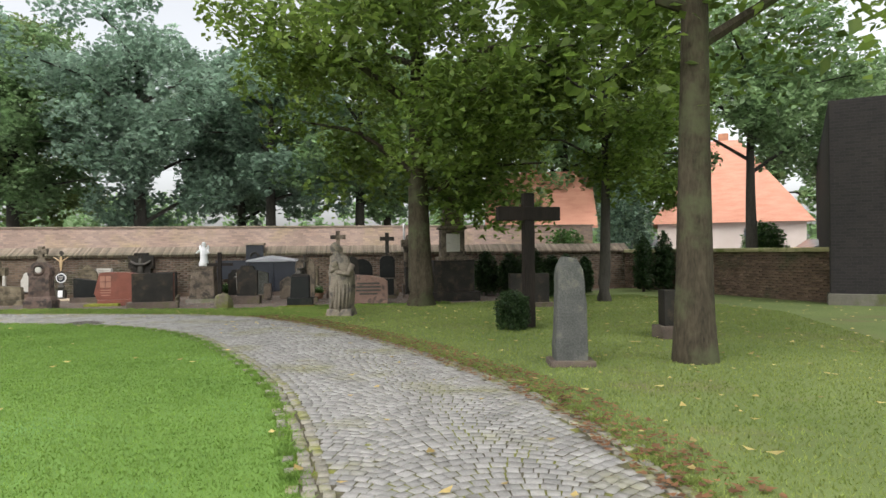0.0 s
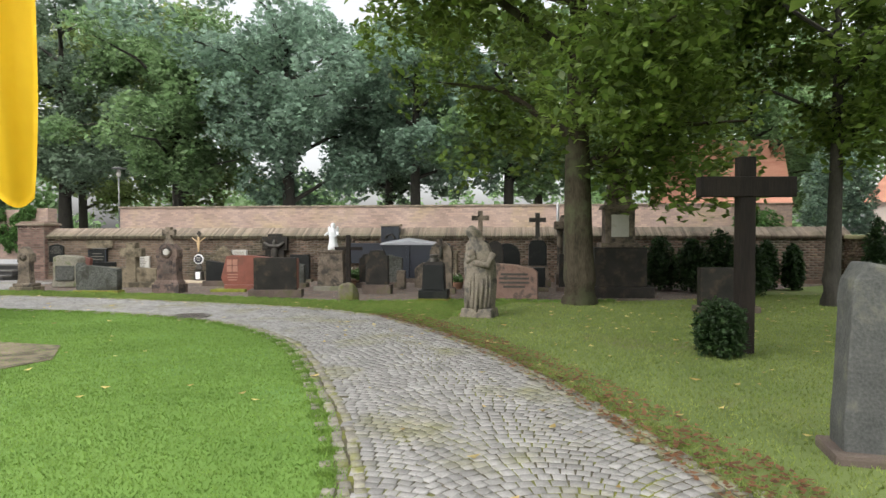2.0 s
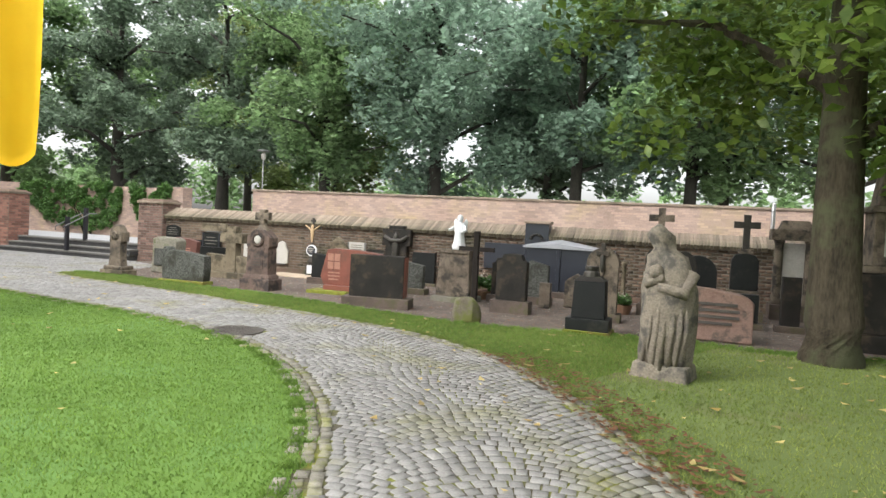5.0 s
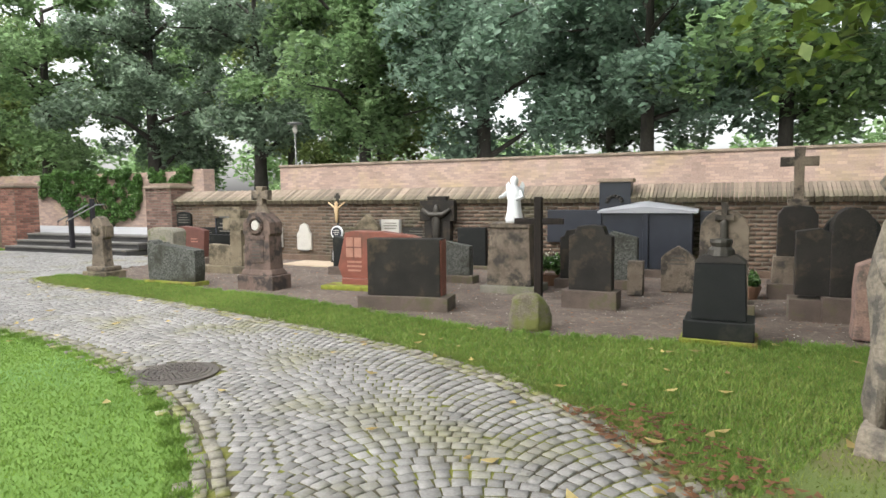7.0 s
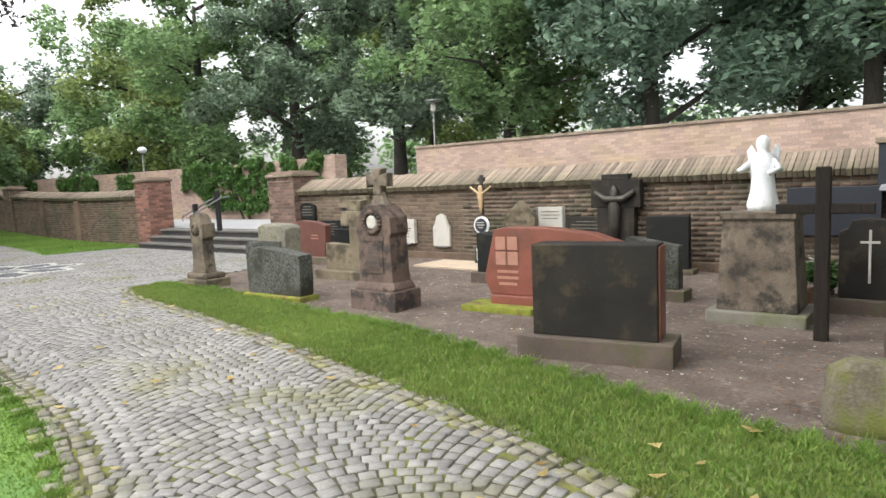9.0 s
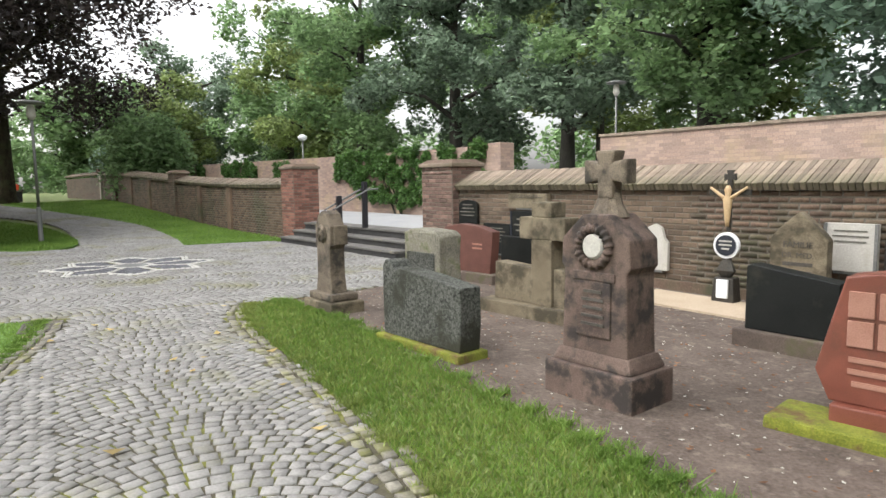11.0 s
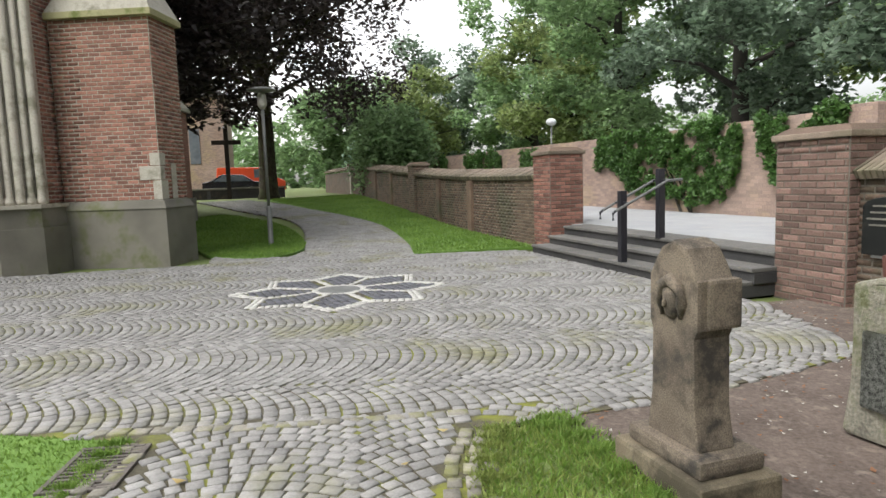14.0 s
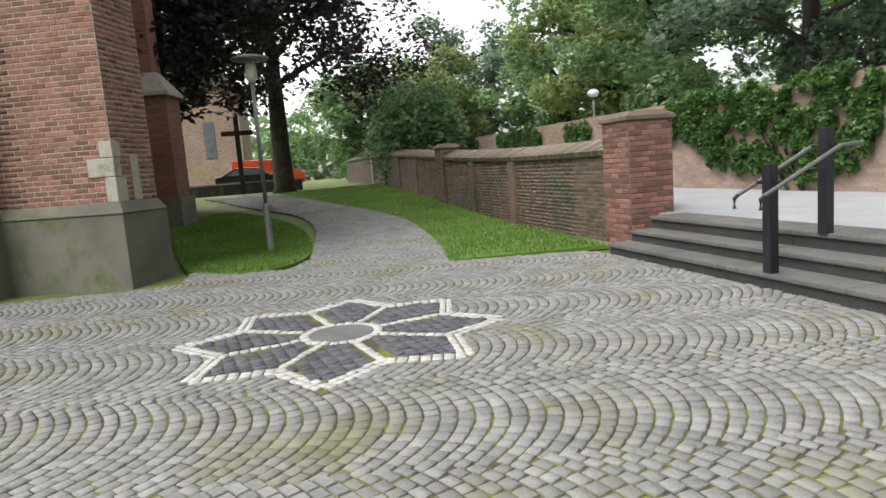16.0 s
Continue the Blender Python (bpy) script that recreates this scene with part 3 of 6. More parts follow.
# left wall
wall_left = thing("wall_left", WALL, "long low brown brick wall with piers and brick coping", "wall", kind="structure")
seg = [(-22.7, -27.4, 1.42), (-27.4, -33.2, 1.42), (-34.0, -40.6, 1.42), (-40.6, -47.5, 1.42), (-47.9, -60.0, 1.3)]
for a, b, h in seg:
    z = rise((a + b) / 2)
    part("wall_core", box(b, a, -0.005, 0.33, z - 0.6, z + h - 0.02, 0), M_MORTAR, wall_left)
    brick_face(wall_left, pose(b, 0, 0), a - b, z - 0.3, z + h - 0.06, M_BRICK, M_BRICK_J, near=(3.0, 5.4) if a > -23 else (0, 0), limit=240)
for x in (-27.4, -30.4, -37.3, -40.6, -44.0):
    z = rise(x)
    part("pilaster", box(x - 0.16, x + 0.16, -0.09, 0.0, z - 0.1, z + 1.36, 0.01), M_BRICK, wall_left)
coping(wall_left, -60.0, -22.75, 1.42, -0.09, 0.42, 0.20, near=(-40, -23.0))


def pier(x, w, d, h, material, joined, label, near, front=-0.12):
    z = rise(x)
    p = thing("gate_pier", WALL @ pose(x, front, z), label, "pier", "gate piers", "structure")
    part("core", box(-w / 2 - 0.004, w / 2 + 0.004, -0.004, d + 0.004, -0.3, h - 0.1, 0), M_MORTAR, p)
    for m, l in ((pose(-w / 2, 0, 0), w), (pose(w / 2, 0, 0, 0, 0, 90), d), (pose(-w / 2, d, 0, 0, 0, -90), d)):
        brick_face(p, m, l, -0.05, h - 0.12, material, joined, (-1, 9) if near else (0, 0), 110)
    part("cap", box(-w / 2 - 0.05, w / 2 + 0.05, -0.05, d + 0.05, h - 0.12, h - 0.05, 0.015), M_COPING, p, "projecting brick cap course")
    part("cap_top", box(-w / 2 - 0.03, w / 2 + 0.03, -0.03, d + 0.03, h - 0.05, h + 0.02, 0.01, 0.1), M_BRICK, p)


pier(-22.47, 0.74, 0.72, 1.98, M_RED, M_RED_J, "weathered red brick gate pier beside the steps", True, -0.27)
pier(-16.17, 0.92, 0.72, 1.87, M_PIER, M_PIER_J, "brown brick gate pier at the end of the wall", True, -0.15)
pier(-33.6, 0.7, 0.6, 1.85, M_BRICK, M_BRICK_J, "brown brick pier in the low wall", False)
white_post = thing("stone_post", WALL @ pose(-47.7, -0.1, rise(-47.7)), "pale stone post standing in the brick wall", "post", kind="structure")
part("shaft", box(-0.2, 0.2, 0, 0.45, -0.2, 1.6, 0.02), M_PALESTONE, white_post)
part("cap", box(-0.3, 0.3, -0.1, 0.55, 1.6, 1.75, 0.02), M_BRICK, white_post)

# tall walls behind
wall_back = thing("wall_back", pose(-16.9, 27.55, 0.4, 0, 0, 3.2), "tall pale pink weathered brick wall behind the graves", "wall", kind="structure")
part("wall_body", box(0, 26.5, 0, 0.4, -0.3, 2.12, 0.01), M_BACKWALL, wall_back)
part("cap", box(-0.03, 26.55, -0.04, 0.44, 2.12, 2.19, 0.01), M_COPING, wall_back, "thin red brick capping")
wall_ivy = thing("wall_ivy", pose(-18.93, 26.05, 0.4, 0, 0, 3.4), "pinkish brick wall overgrown with ivy", "wall", kind="structure")
bwall = box(-45, 0, 0, 0.4, -0.5, 2.03, 0)
bmesh.ops.bisect_plane(bwall, geom=bwall.verts[:] + bwall.edges[:] + bwall.faces[:], plane_co=(-6, 0, 0), plane_no=(1, 0, 0))
for v in bwall.verts:
    if v.co.z > 1 and v.co.x < -7:
        v.co.z += 0.35
part("wall_body", bwall, M_BACKWALL, wall_ivy)
part("end_pier", box(-0.5, 0.03, -0.05, 0.45, -0.3, 2.08, 0.015), M_BACKWALL, wall_ivy)

# right wall and dark building
wall_right = thing("wall_right", pose(9.05, 23.75, 0, 0, 0, -73), "low dark brick wall with a mossy coping", "wall", kind="structure")
part("wall_body", box(0, 8.6, 0, 0.35, -0.1, 1.3, 0.01), M_BRICK_J, wall_right)
brick_face(wall_right, pose(0, -0.004, 0), 8.6, 0.0, 1.3, M_BRICK, M_BRICK_J)
part("coping", box(-0.05, 8.6, -0.1, 0.45, 1.3, 1.42, 0.03), M_MOSSTONE, wall_right)
hall = thing("dark_building", pose(11.1, 15.4, 0, 0, 0, -34), "dark brick building with a pale stone plinth", "building", kind="structure")
part("wall", box(0, 9, 0, 14, 0.0, 5.0, 0.02), M_DARKBRICK, hall)
part("plinth", box(-0.06, 9, -0.06, 14, -0.1, 0.28, 0.02), M_PLINTH, hall)
part("window", box(1.15, 2.2, -0.03, 0.05, 2.75, 3.3, 0.01), M_BLACKPOL, hall)

# ---- steps ----
steps = thing("steps", WALL @ pose(-19.15, 0, 0), "three dark stone steps up to the gate", "steps", kind="structure")
for i in range(3):
    y0, z1 = -0.86 + 0.34 * i, 0.155 * (i + 1) + (0.012 if i == 2 else 0)
    for j in range(4):
        a = -2.62 + j * 1.29 + (0.03 if i == 1 else 0)
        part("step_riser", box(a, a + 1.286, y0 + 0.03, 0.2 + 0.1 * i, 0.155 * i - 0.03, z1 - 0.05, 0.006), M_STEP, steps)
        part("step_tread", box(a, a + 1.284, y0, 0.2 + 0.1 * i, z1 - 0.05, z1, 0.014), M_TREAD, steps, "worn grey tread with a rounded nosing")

handrail = thing("handrail", WALL @ pose(-19.15, 0, 0), "black square handrail posts with pale flat rails", "handrail")
for y, z0, z1 in ((-0.8, 0.155, 1.2), (-0.15, 0.465, 1.5)):
    part("post", box(0.31, 0.41, y - 0.05, y + 0.05, z0, z1, 0.006), M_BLACKMETAL, handrail)
    part("bracket", box(0.19, 0.53, y - 0.018, y + 0.018, z1 - 0.19, z1 - 0.16, 0.003), M_BLACKMETAL, handrail)
for x in (0.19, 0.53):
    part("rail", tube([(x, -1.02, 0.92), (x, -0.78, 1.03), (x, -0.15, 1.325), (x, 0.1, 1.335)], [0.02] * 4, 8), M_GREYMETAL, handrail, "worn metal rail")
    part("rail_end", tube([(x, -1.02, 0.92), (x, -1.06, 0.89), (x, -1.06, 0.79)], [0.02] * 3, 8), M_BLACKMETAL, handrail)

# ---- church ----
def prism(pts, z0, z1):
    """An upright block on a floor outline."""
    b = bmesh.new()
    lo = [b.verts.new((x, y, z0)) for x, y in pts]
    hi = [b.verts.new((x, y, z1)) for x, y in pts]
    b.faces.new(lo[::-1])
    b.faces.new(hi)
    for i in range(len(pts)):
        b.faces.new((lo[i - 1], lo[i], hi[i], hi[i - 1]))
    return b


church = thing("church_buttress", pose(-23.6, 14.2, 0, 0, 0, -18), "red brick church buttress on a mossy stone plinth", "church", kind="structure")
part("plinth", box(-1.1, 0.1, -2.0, 0.1, -0.1, 1.08, 0.012), M_PLINTH, church, "plastered grey plinth stained green")
part("plinth_ledge", box(-1.1, 0.13, -2.0, 0.13, 1.08, 1.25, 0.02, 0.10), M_PLINTH, church, "chamfered worn stone ledge")
part("core", box(-1.05, -0.015, -2.0, -0.015, 1.2, 4.72, 0), M_PALESTONE, church)
brick_face(church, pose(-0.02, -2.0, 0, 0, 0, 90), 1.98, 1.25, 4.7, M_CHBRICK, M_CHBRICK_J, near=(0.55, 1.98), limit=300, row=0.078)
brick_face(church, pose(-0.02, -0.02, 0, 0, 0, 180), 1.03, 1.25, 4.7, M_CHBRICK, M_CHBRICK_J, near=(0, 0), row=0.078)
part("quoin", box(-0.26, 0.006, -0.17, 0.006, 1.25, 1.62, 0.012), M_PALESTONE, church, "worn pale corner stone")
part("quoin", box(-0.16, 0.008, -0.42, 0.008, 1.63, 1.9, 0.012), M_PALESTONE, church)
part("quoin", box(-0.20, 0.005, -0.2, 0.005, 1.91, 2.15, 0.012), M_PALESTONE, church)
part("quoin", box(-0.62, -0.42, -0.2, 0.007, 1.25, 1.95, 0.012), M_PALESTONE, church)
part("weathering", box(-1.1, 0.10, -2.0, 0.10, 4.7, 4.82, 0.01), M_MOSSTONE, church, "yellowish mossy drip ledge")
part("weathering_slope", box(-1.1, 0.08, -2.0, 0.08, 4.82, 5.5, 0.01, 0.3), M_PALESTONE, church)
part("upper_stage", box(-1.1, -0.25, -2.0, -0.25, 4.8, 11, 0.01), M_CHURCH, church)
pil = thing("church_portal", pose(-22.9, 12.02, 0, 0, 0, -18), "moulded pale stone shafts of the church corner", "church", kind="structure")
part("base", prism([(0, -3), (0, -0.5), (-0.5, 0), (-1.9, 0), (-1.9, -3)], -0.1, 0.82), M_PLINTH, pil, "splayed grey stone base")
part("base_ledge", prism([(-0.05, -3), (-0.05, -0.55), (-0.55, -0.05), (-1.9, -0.05), (-1.9, -3)], 0.82, 1.18), M_PLINTH, pil)
part("base_moulding", prism([(-0.01, -3), (-0.01, -0.51), (-0.51, -0.01), (-1.9, -0.01), (-1.9, -3)], 1.18, 1.25), M_PALESTONE, pil)
for i in range(6):
    k = i / 5
    part("shaft", lathe([(0.1, 1.25), (0.1, 1.32), (0.075 if i % 2 else 0.055, 1.4), (0.075 if i % 2 else 0.055, 11)], 12, at=(-0.17 - 0.6 * k, -0.77 + 0.6 * k, 0)), M_PALESTONE, pil, smooth=True)
part("wall_body", prism([(-0.2, -3), (-0.2, -0.8), (-0.8, -0.2), (-1.0, -0.2), (-1.0, -3)], 1.2, 11), M_PALESTONE, pil)
part("brick_return", box(-1.9, -1.003, -1.2, -0.22, 1.2, 11, 0.0), M_PALESTONE, pil, "mortar of the brick return")
brick_face(pil, pose(-0.98, -0.225, 0, 0, 0, 180), 0.9, 1.25, 9.0, M_CHBRICK, M_CHBRICK_J, row=0.078)
bt = thing("church_buttress", pose(-33.0, 13.2, rise(-33), 0, 0, -8), "slender red brick church buttress with stone offsets", "church", kind="structure")
part("plinth", box(-1.2, 0.1, -3.0, 0.1, -0.3, 0.9, 0.02), M_PLINTH, bt)
part("shaft", box(-1.1, 0, -3.0, 0.0, 0.9, 3.8, 0.01), M_CHURCH, bt)
part("offset", box(-1.2, 0.12, -3.0, 0.12, 3.8, 3.92, 0.02), M_PALESTONE, bt)
part("offset_slope", box(-1.2, 0.10, -3.0, 0.10, 3.92, 4.5, 0.01, 0.42), M_PALESTONE, bt)
part("upper_shaft", box(-1.1, -0.42, -3.0, -0.42, 3.9, 11, 0.01), M_CHURCH, bt)
nave = thing("church_wall", pose(0, 0, 0), "tall red brick church wall", "church", kind="structure")
part("wall", box(-40, -24.6, 4.0, 12.0, -0.2, 14, 0.01), M_CHURCH, nave)


# ---- trees ----
def leaf_cloud(centres, radii, count, size, seed, flat=0.75, droop=0.0):
    """Many small folded leaves scattered through clumps; denser towards each clump's shell."""
    r = np.random.RandomState(seed)
    c = np.asarray(centres, float)
    rad = np.asarray(radii, float)
    wts = rad ** 2
    pick = r.choice(len(c), count, p=wts / wts.sum())
    d = r.normal(size=(count, 3))
    d /= np.linalg.norm(d, axis=1)[:, None]
    k = rad[pick] * r.uniform(0.25, 1.0, count) ** 0.5 * (1 + 0.25 * np.sin(pick + 5 * d[:, 0]))
    p = c[pick] + d * k[:, None] * np.array([1, 1, flat])
    p[:, 2] -= droop * r.uniform(0, 1, count) ** 2
    u = r.normal(size=(count, 3))
    u[:, 2] *= 0.5
    u /= np.linalg.norm(u, axis=1)[:, None]
    w = np.cross(u, r.normal(size=(count, 3)) * 0.6 + np.array([0, 0, 1.0]))
    w /= np.linalg.norm(w, axis=1)[:, None]
    s = size * r.uniform(0.6, 1.35, count)[:, None]
    v = np.stack([p - u * s, p + w * s * 0.55, p + u * s, p - w * s * 0.55], 1)
    v[:, 1, 2] += s[:, 0] * 0.15
    v[:, 3, 2] += s[:, 0] * 0.15
    f = np.arange(count * 4).reshape(-1, 4)
    return v.reshape(-1, 3), f


def tree(x, y, z, height, trunk_r, crown_z, spread, leafm, barkm, label, seed, leaves=14000, size=0.13, clumps=60, limbs=9, top=None, lean=(0, 0), flat=0.75, cone=0.0, category="tree", droop=0.0, shift=(0, 0)):
    """Trunk with root flare, limbs and forks, and a crown of clumped leaves."""
    rnd = random.Random(seed)
    t = thing("tree", pose(x, y, z), label, category)
    h1 = height * 0.82
    pts, rad = [], []
    for i in range(9):
        k = i / 8
        pts.append((lean[0] * k + 0.05 * math.sin(seed + 4 * k), lean[1] * k + 0.05 * math.cos(seed + 3 * k), -0.25 + h1 * k))
        rad.append(trunk_r * (1.28 if i == 0 else (1 - 0.78 * k)))
    pts.insert(1, (pts[0][0], pts[0][1], 0.12))
    rad.insert(1, trunk_r * 1.12)
    pts.insert(2, (pts[0][0], pts[0][1], 0.5))
    rad.insert(2, trunk_r * 1.0)
    bm = tube(pts, rad, 14)
    for v in bm.verts:
        v.co += Vector((1, 1, 0)) * 0.06 * trunk_r * noise.noise(v.co * 3)
    centres, radii = [], []
    for i in range(limbs):
        a = i * 2.4 + rnd.uniform(-0.4, 0.4)
        k = crown_z / height + (0.9 - crown_z / height) * (i + 0.3) / limbs
        kk = min(1, k / 0.82)
        base = Vector((lean[0] * kk, lean[1] * kk, height * k * 0.92))
        L = spread * rnd.uniform(0.65, 1.0) * ((1 - cone * k) if cone else math.sqrt(max(0.12, 1 - ((k - 0.55) / 0.6) ** 2)))
        end = base + Vector((math.cos(a) * L + shift[0], math.sin(a) * L + shift[1], L * rnd.uniform(0.1, 0.5)))
        mid = base.lerp(end, 0.5) + Vector((0, 0, L * 0.12))
        part("limb", tube([base, mid, end], [trunk_r * (0.42 - 0.2 * k), trunk_r * 0.2, trunk_r * 0.05], 6), barkm, t)
        for j in range(max(2, clumps // limbs)):
            q = rnd.uniform(0.25, 1.08)
            p = base.lerp(end, q) + Vector((rnd.gauss(0, 0.2), rnd.gauss(0, 0.2), rnd.gauss(0.05, 0.16))) * spread * 0.8
            centres.append(p)
            radii.append(spread * rnd.uniform(0.14, 0.27))
    part("trunk", bm, barkm, t, smooth=True)
    v, f = leaf_cloud(centres, radii, leaves, size, seed, flat, droop)
    v = v.reshape(-1, 4, 3)
    v = v[v[:, :, 2].mean(1) > crown_z - 1.2].reshape(-1, 3)
    raw("crown", v, np.arange(len(v)).reshape(-1, 4), leafm, t)
    return t


GREEN = "large broadleaf tree in full green leaf"
tree(1.15, 17.4, 0, 13.0, 0.34, 2.9, 4.6, M_LEAF, M_BARK, "linden tree with dense dark green hanging foliage", 3, 40000, 0.10, 130, 14, droop=0.5)
tree(4.2, 8.3, 0, 13.0, 0.245, 4.1, 5.6, M_LEAF, M_BARK, "linden tree with a slim dark trunk and green crown", 5, 34000, 0.095, 110, 15, shift=(0.3, 0.3), droop=0.7)
tree(6.2, 17.6, 0, 9.5, 0.17, 3.4, 3.4, M_LEAF, M_BARKDARK, "dark young tree with low hanging branches", 6, 20000, 0.10, 60, 9, droop=0.4)
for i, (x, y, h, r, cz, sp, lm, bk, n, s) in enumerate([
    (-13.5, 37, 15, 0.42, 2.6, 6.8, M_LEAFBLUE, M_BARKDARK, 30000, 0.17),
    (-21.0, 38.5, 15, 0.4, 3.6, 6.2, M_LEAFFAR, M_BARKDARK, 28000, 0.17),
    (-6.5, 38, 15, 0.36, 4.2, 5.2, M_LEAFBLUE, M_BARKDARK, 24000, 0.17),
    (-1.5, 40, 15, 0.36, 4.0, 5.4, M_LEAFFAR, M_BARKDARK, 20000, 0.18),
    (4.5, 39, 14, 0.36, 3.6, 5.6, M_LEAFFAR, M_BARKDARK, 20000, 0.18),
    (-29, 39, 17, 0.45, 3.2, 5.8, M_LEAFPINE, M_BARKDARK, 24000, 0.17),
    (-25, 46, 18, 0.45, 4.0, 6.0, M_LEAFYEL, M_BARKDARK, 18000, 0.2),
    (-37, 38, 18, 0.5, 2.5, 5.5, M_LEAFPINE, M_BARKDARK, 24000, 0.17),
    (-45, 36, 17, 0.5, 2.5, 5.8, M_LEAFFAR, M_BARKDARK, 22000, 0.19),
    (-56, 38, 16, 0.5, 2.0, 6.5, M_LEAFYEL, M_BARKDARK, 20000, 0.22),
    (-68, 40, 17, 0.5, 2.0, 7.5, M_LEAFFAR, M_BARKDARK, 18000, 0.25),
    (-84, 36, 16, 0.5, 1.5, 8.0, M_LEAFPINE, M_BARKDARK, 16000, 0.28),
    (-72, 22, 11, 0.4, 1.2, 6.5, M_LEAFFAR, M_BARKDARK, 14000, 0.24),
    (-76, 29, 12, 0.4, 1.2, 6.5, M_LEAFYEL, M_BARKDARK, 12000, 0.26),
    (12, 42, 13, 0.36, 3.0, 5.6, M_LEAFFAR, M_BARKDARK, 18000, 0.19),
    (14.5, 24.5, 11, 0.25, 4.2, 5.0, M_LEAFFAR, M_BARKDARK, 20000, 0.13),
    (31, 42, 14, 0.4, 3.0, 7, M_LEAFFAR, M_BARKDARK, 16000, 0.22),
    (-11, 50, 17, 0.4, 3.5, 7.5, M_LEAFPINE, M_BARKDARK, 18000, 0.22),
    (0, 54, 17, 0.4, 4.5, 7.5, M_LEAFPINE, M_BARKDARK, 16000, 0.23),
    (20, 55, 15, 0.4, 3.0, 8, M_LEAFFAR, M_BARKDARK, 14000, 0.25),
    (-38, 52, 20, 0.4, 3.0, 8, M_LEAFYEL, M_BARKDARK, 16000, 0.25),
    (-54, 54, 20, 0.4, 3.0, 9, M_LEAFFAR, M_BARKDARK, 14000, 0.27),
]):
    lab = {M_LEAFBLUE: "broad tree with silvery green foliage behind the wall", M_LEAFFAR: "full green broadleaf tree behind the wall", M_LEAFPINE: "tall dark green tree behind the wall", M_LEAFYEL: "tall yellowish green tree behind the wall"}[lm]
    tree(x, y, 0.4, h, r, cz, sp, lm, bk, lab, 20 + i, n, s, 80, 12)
tree(-46.5, 15.7, rise(-46.5), 16, 0.52, 4.9, 9.2, M_LEAFCOP, M_BARK, "copper beech with near-black purple foliage", 60, 36000, 0.16, 120, 16)
tree(-36.5, 11.9, rise(-36.5), 13, 0.36, 3.4, 5.0, M_LEAFCOP, M_BARKDARK, "dark copper beech close to the church", 61, 16000, 0.16, 60, 10)


def shrub(name, x, y, z, w, d, h, leafm, label, seed, n=5000, size=0.06, category="shrub", column=False, group=""):
    t = thing(name, pose(x, y, z), label, category, group)
    rnd = random.Random(seed)
    part("stem", tube([(0, 0, -0.1), (0.02, 0, h * 0.4), (0, 0.02, h * 0.75)], [0.05 * min(1, w * 2), 0.035 * min(1, w * 2), 0.01], 6), M_BARKDARK, t)
    cs, rs = [], []
    for i in range(26):
        k = (i + 0.5) / 26
        wide = (math.sin(math.pi * min(1, 0.25 + 0.75 * k)) ** 0.6 if column else math.sin(math.pi * (0.2 + 0.72 * k)) ** 0.5)
        a = i * 2.4
        cs.append((math.cos(a) * w * 0.3 * wide, math.sin(a) * d * 0.3 * wide, h * (0.08 + 0.84 * k)))
        rs.append(min(w, d) * 0.26 * wide + 0.03)
    v, f = leaf_cloud(cs, rs, n, size, seed, 1.0)
    v[:, 2] = np.maximum(v[:, 2], 0.01)
    raw("crown", v, f, leafm, t)
    return t


THUJA = "dark green columnar thuja on the grave soil"
for i, (x, y, w, h) in enumerate([(3.4, 20.9, 0.85, 1.5), (4.1, 20.5, 0.8, 1.45), (4.7, 20.2, 0.9, 1.7), (5.2, 19.6, 0.9, 1.35), (6.15, 21.3, 0.55, 1.4), (6.75, 21.2, 0.5, 1.3), (8.75, 21.2, 0.65, 2.05), (9.4, 21.1, 0.65, 2.2), (2.3, 9.35, 0.3, 1.35)][:8]):
    shrub("thuja", x, y, 0, w, w, h, M_LEAFTHUJA, THUJA, 70 + i, 5200, 0.045, "thuja", True, "thujas among the graves")
shrub("box_bush", 2.52, 11.8, 0, 0.62, 0.55, 0.68, M_LEAFTHUJA, "small clipped box bush beside the wooden cross", 90, 6500, 0.026, "bush")
shrub("shrub", -44, 22.2, 0.7, 6.5, 4.5, 4.6, M_LEAFFAR, "large rounded green shrub behind the low wall", 91, 11000, 0.15)
shrub("shrub", -52, 22.8, 0.7, 6.5, 4.5, 3.6, M_LEAFBLUE, "broad grey-green shrub behind the low wall", 92, 9000, 0.15)
shrub("shrub", 7.6, 26.5, 0.4, 1.8, 1.6, 1.9, M_LEAFIVY, "green ivy-covered shrub behind the wall", 93, 4500, 0.07)
shrub("shrub", 10.5, 27.5, 0.4, 2.8, 1.8, 4.2, M_LEAFBLUE, "tall grey-green shrub behind the wall", 94, 7000, 0.08)
shrub("shrub", 16.2, 26.5, 0.2, 2.0, 1.6, 2.4, M_LEAFIVY, "leafy green shrub beyond the low wall", 95, 5000, 0.08)
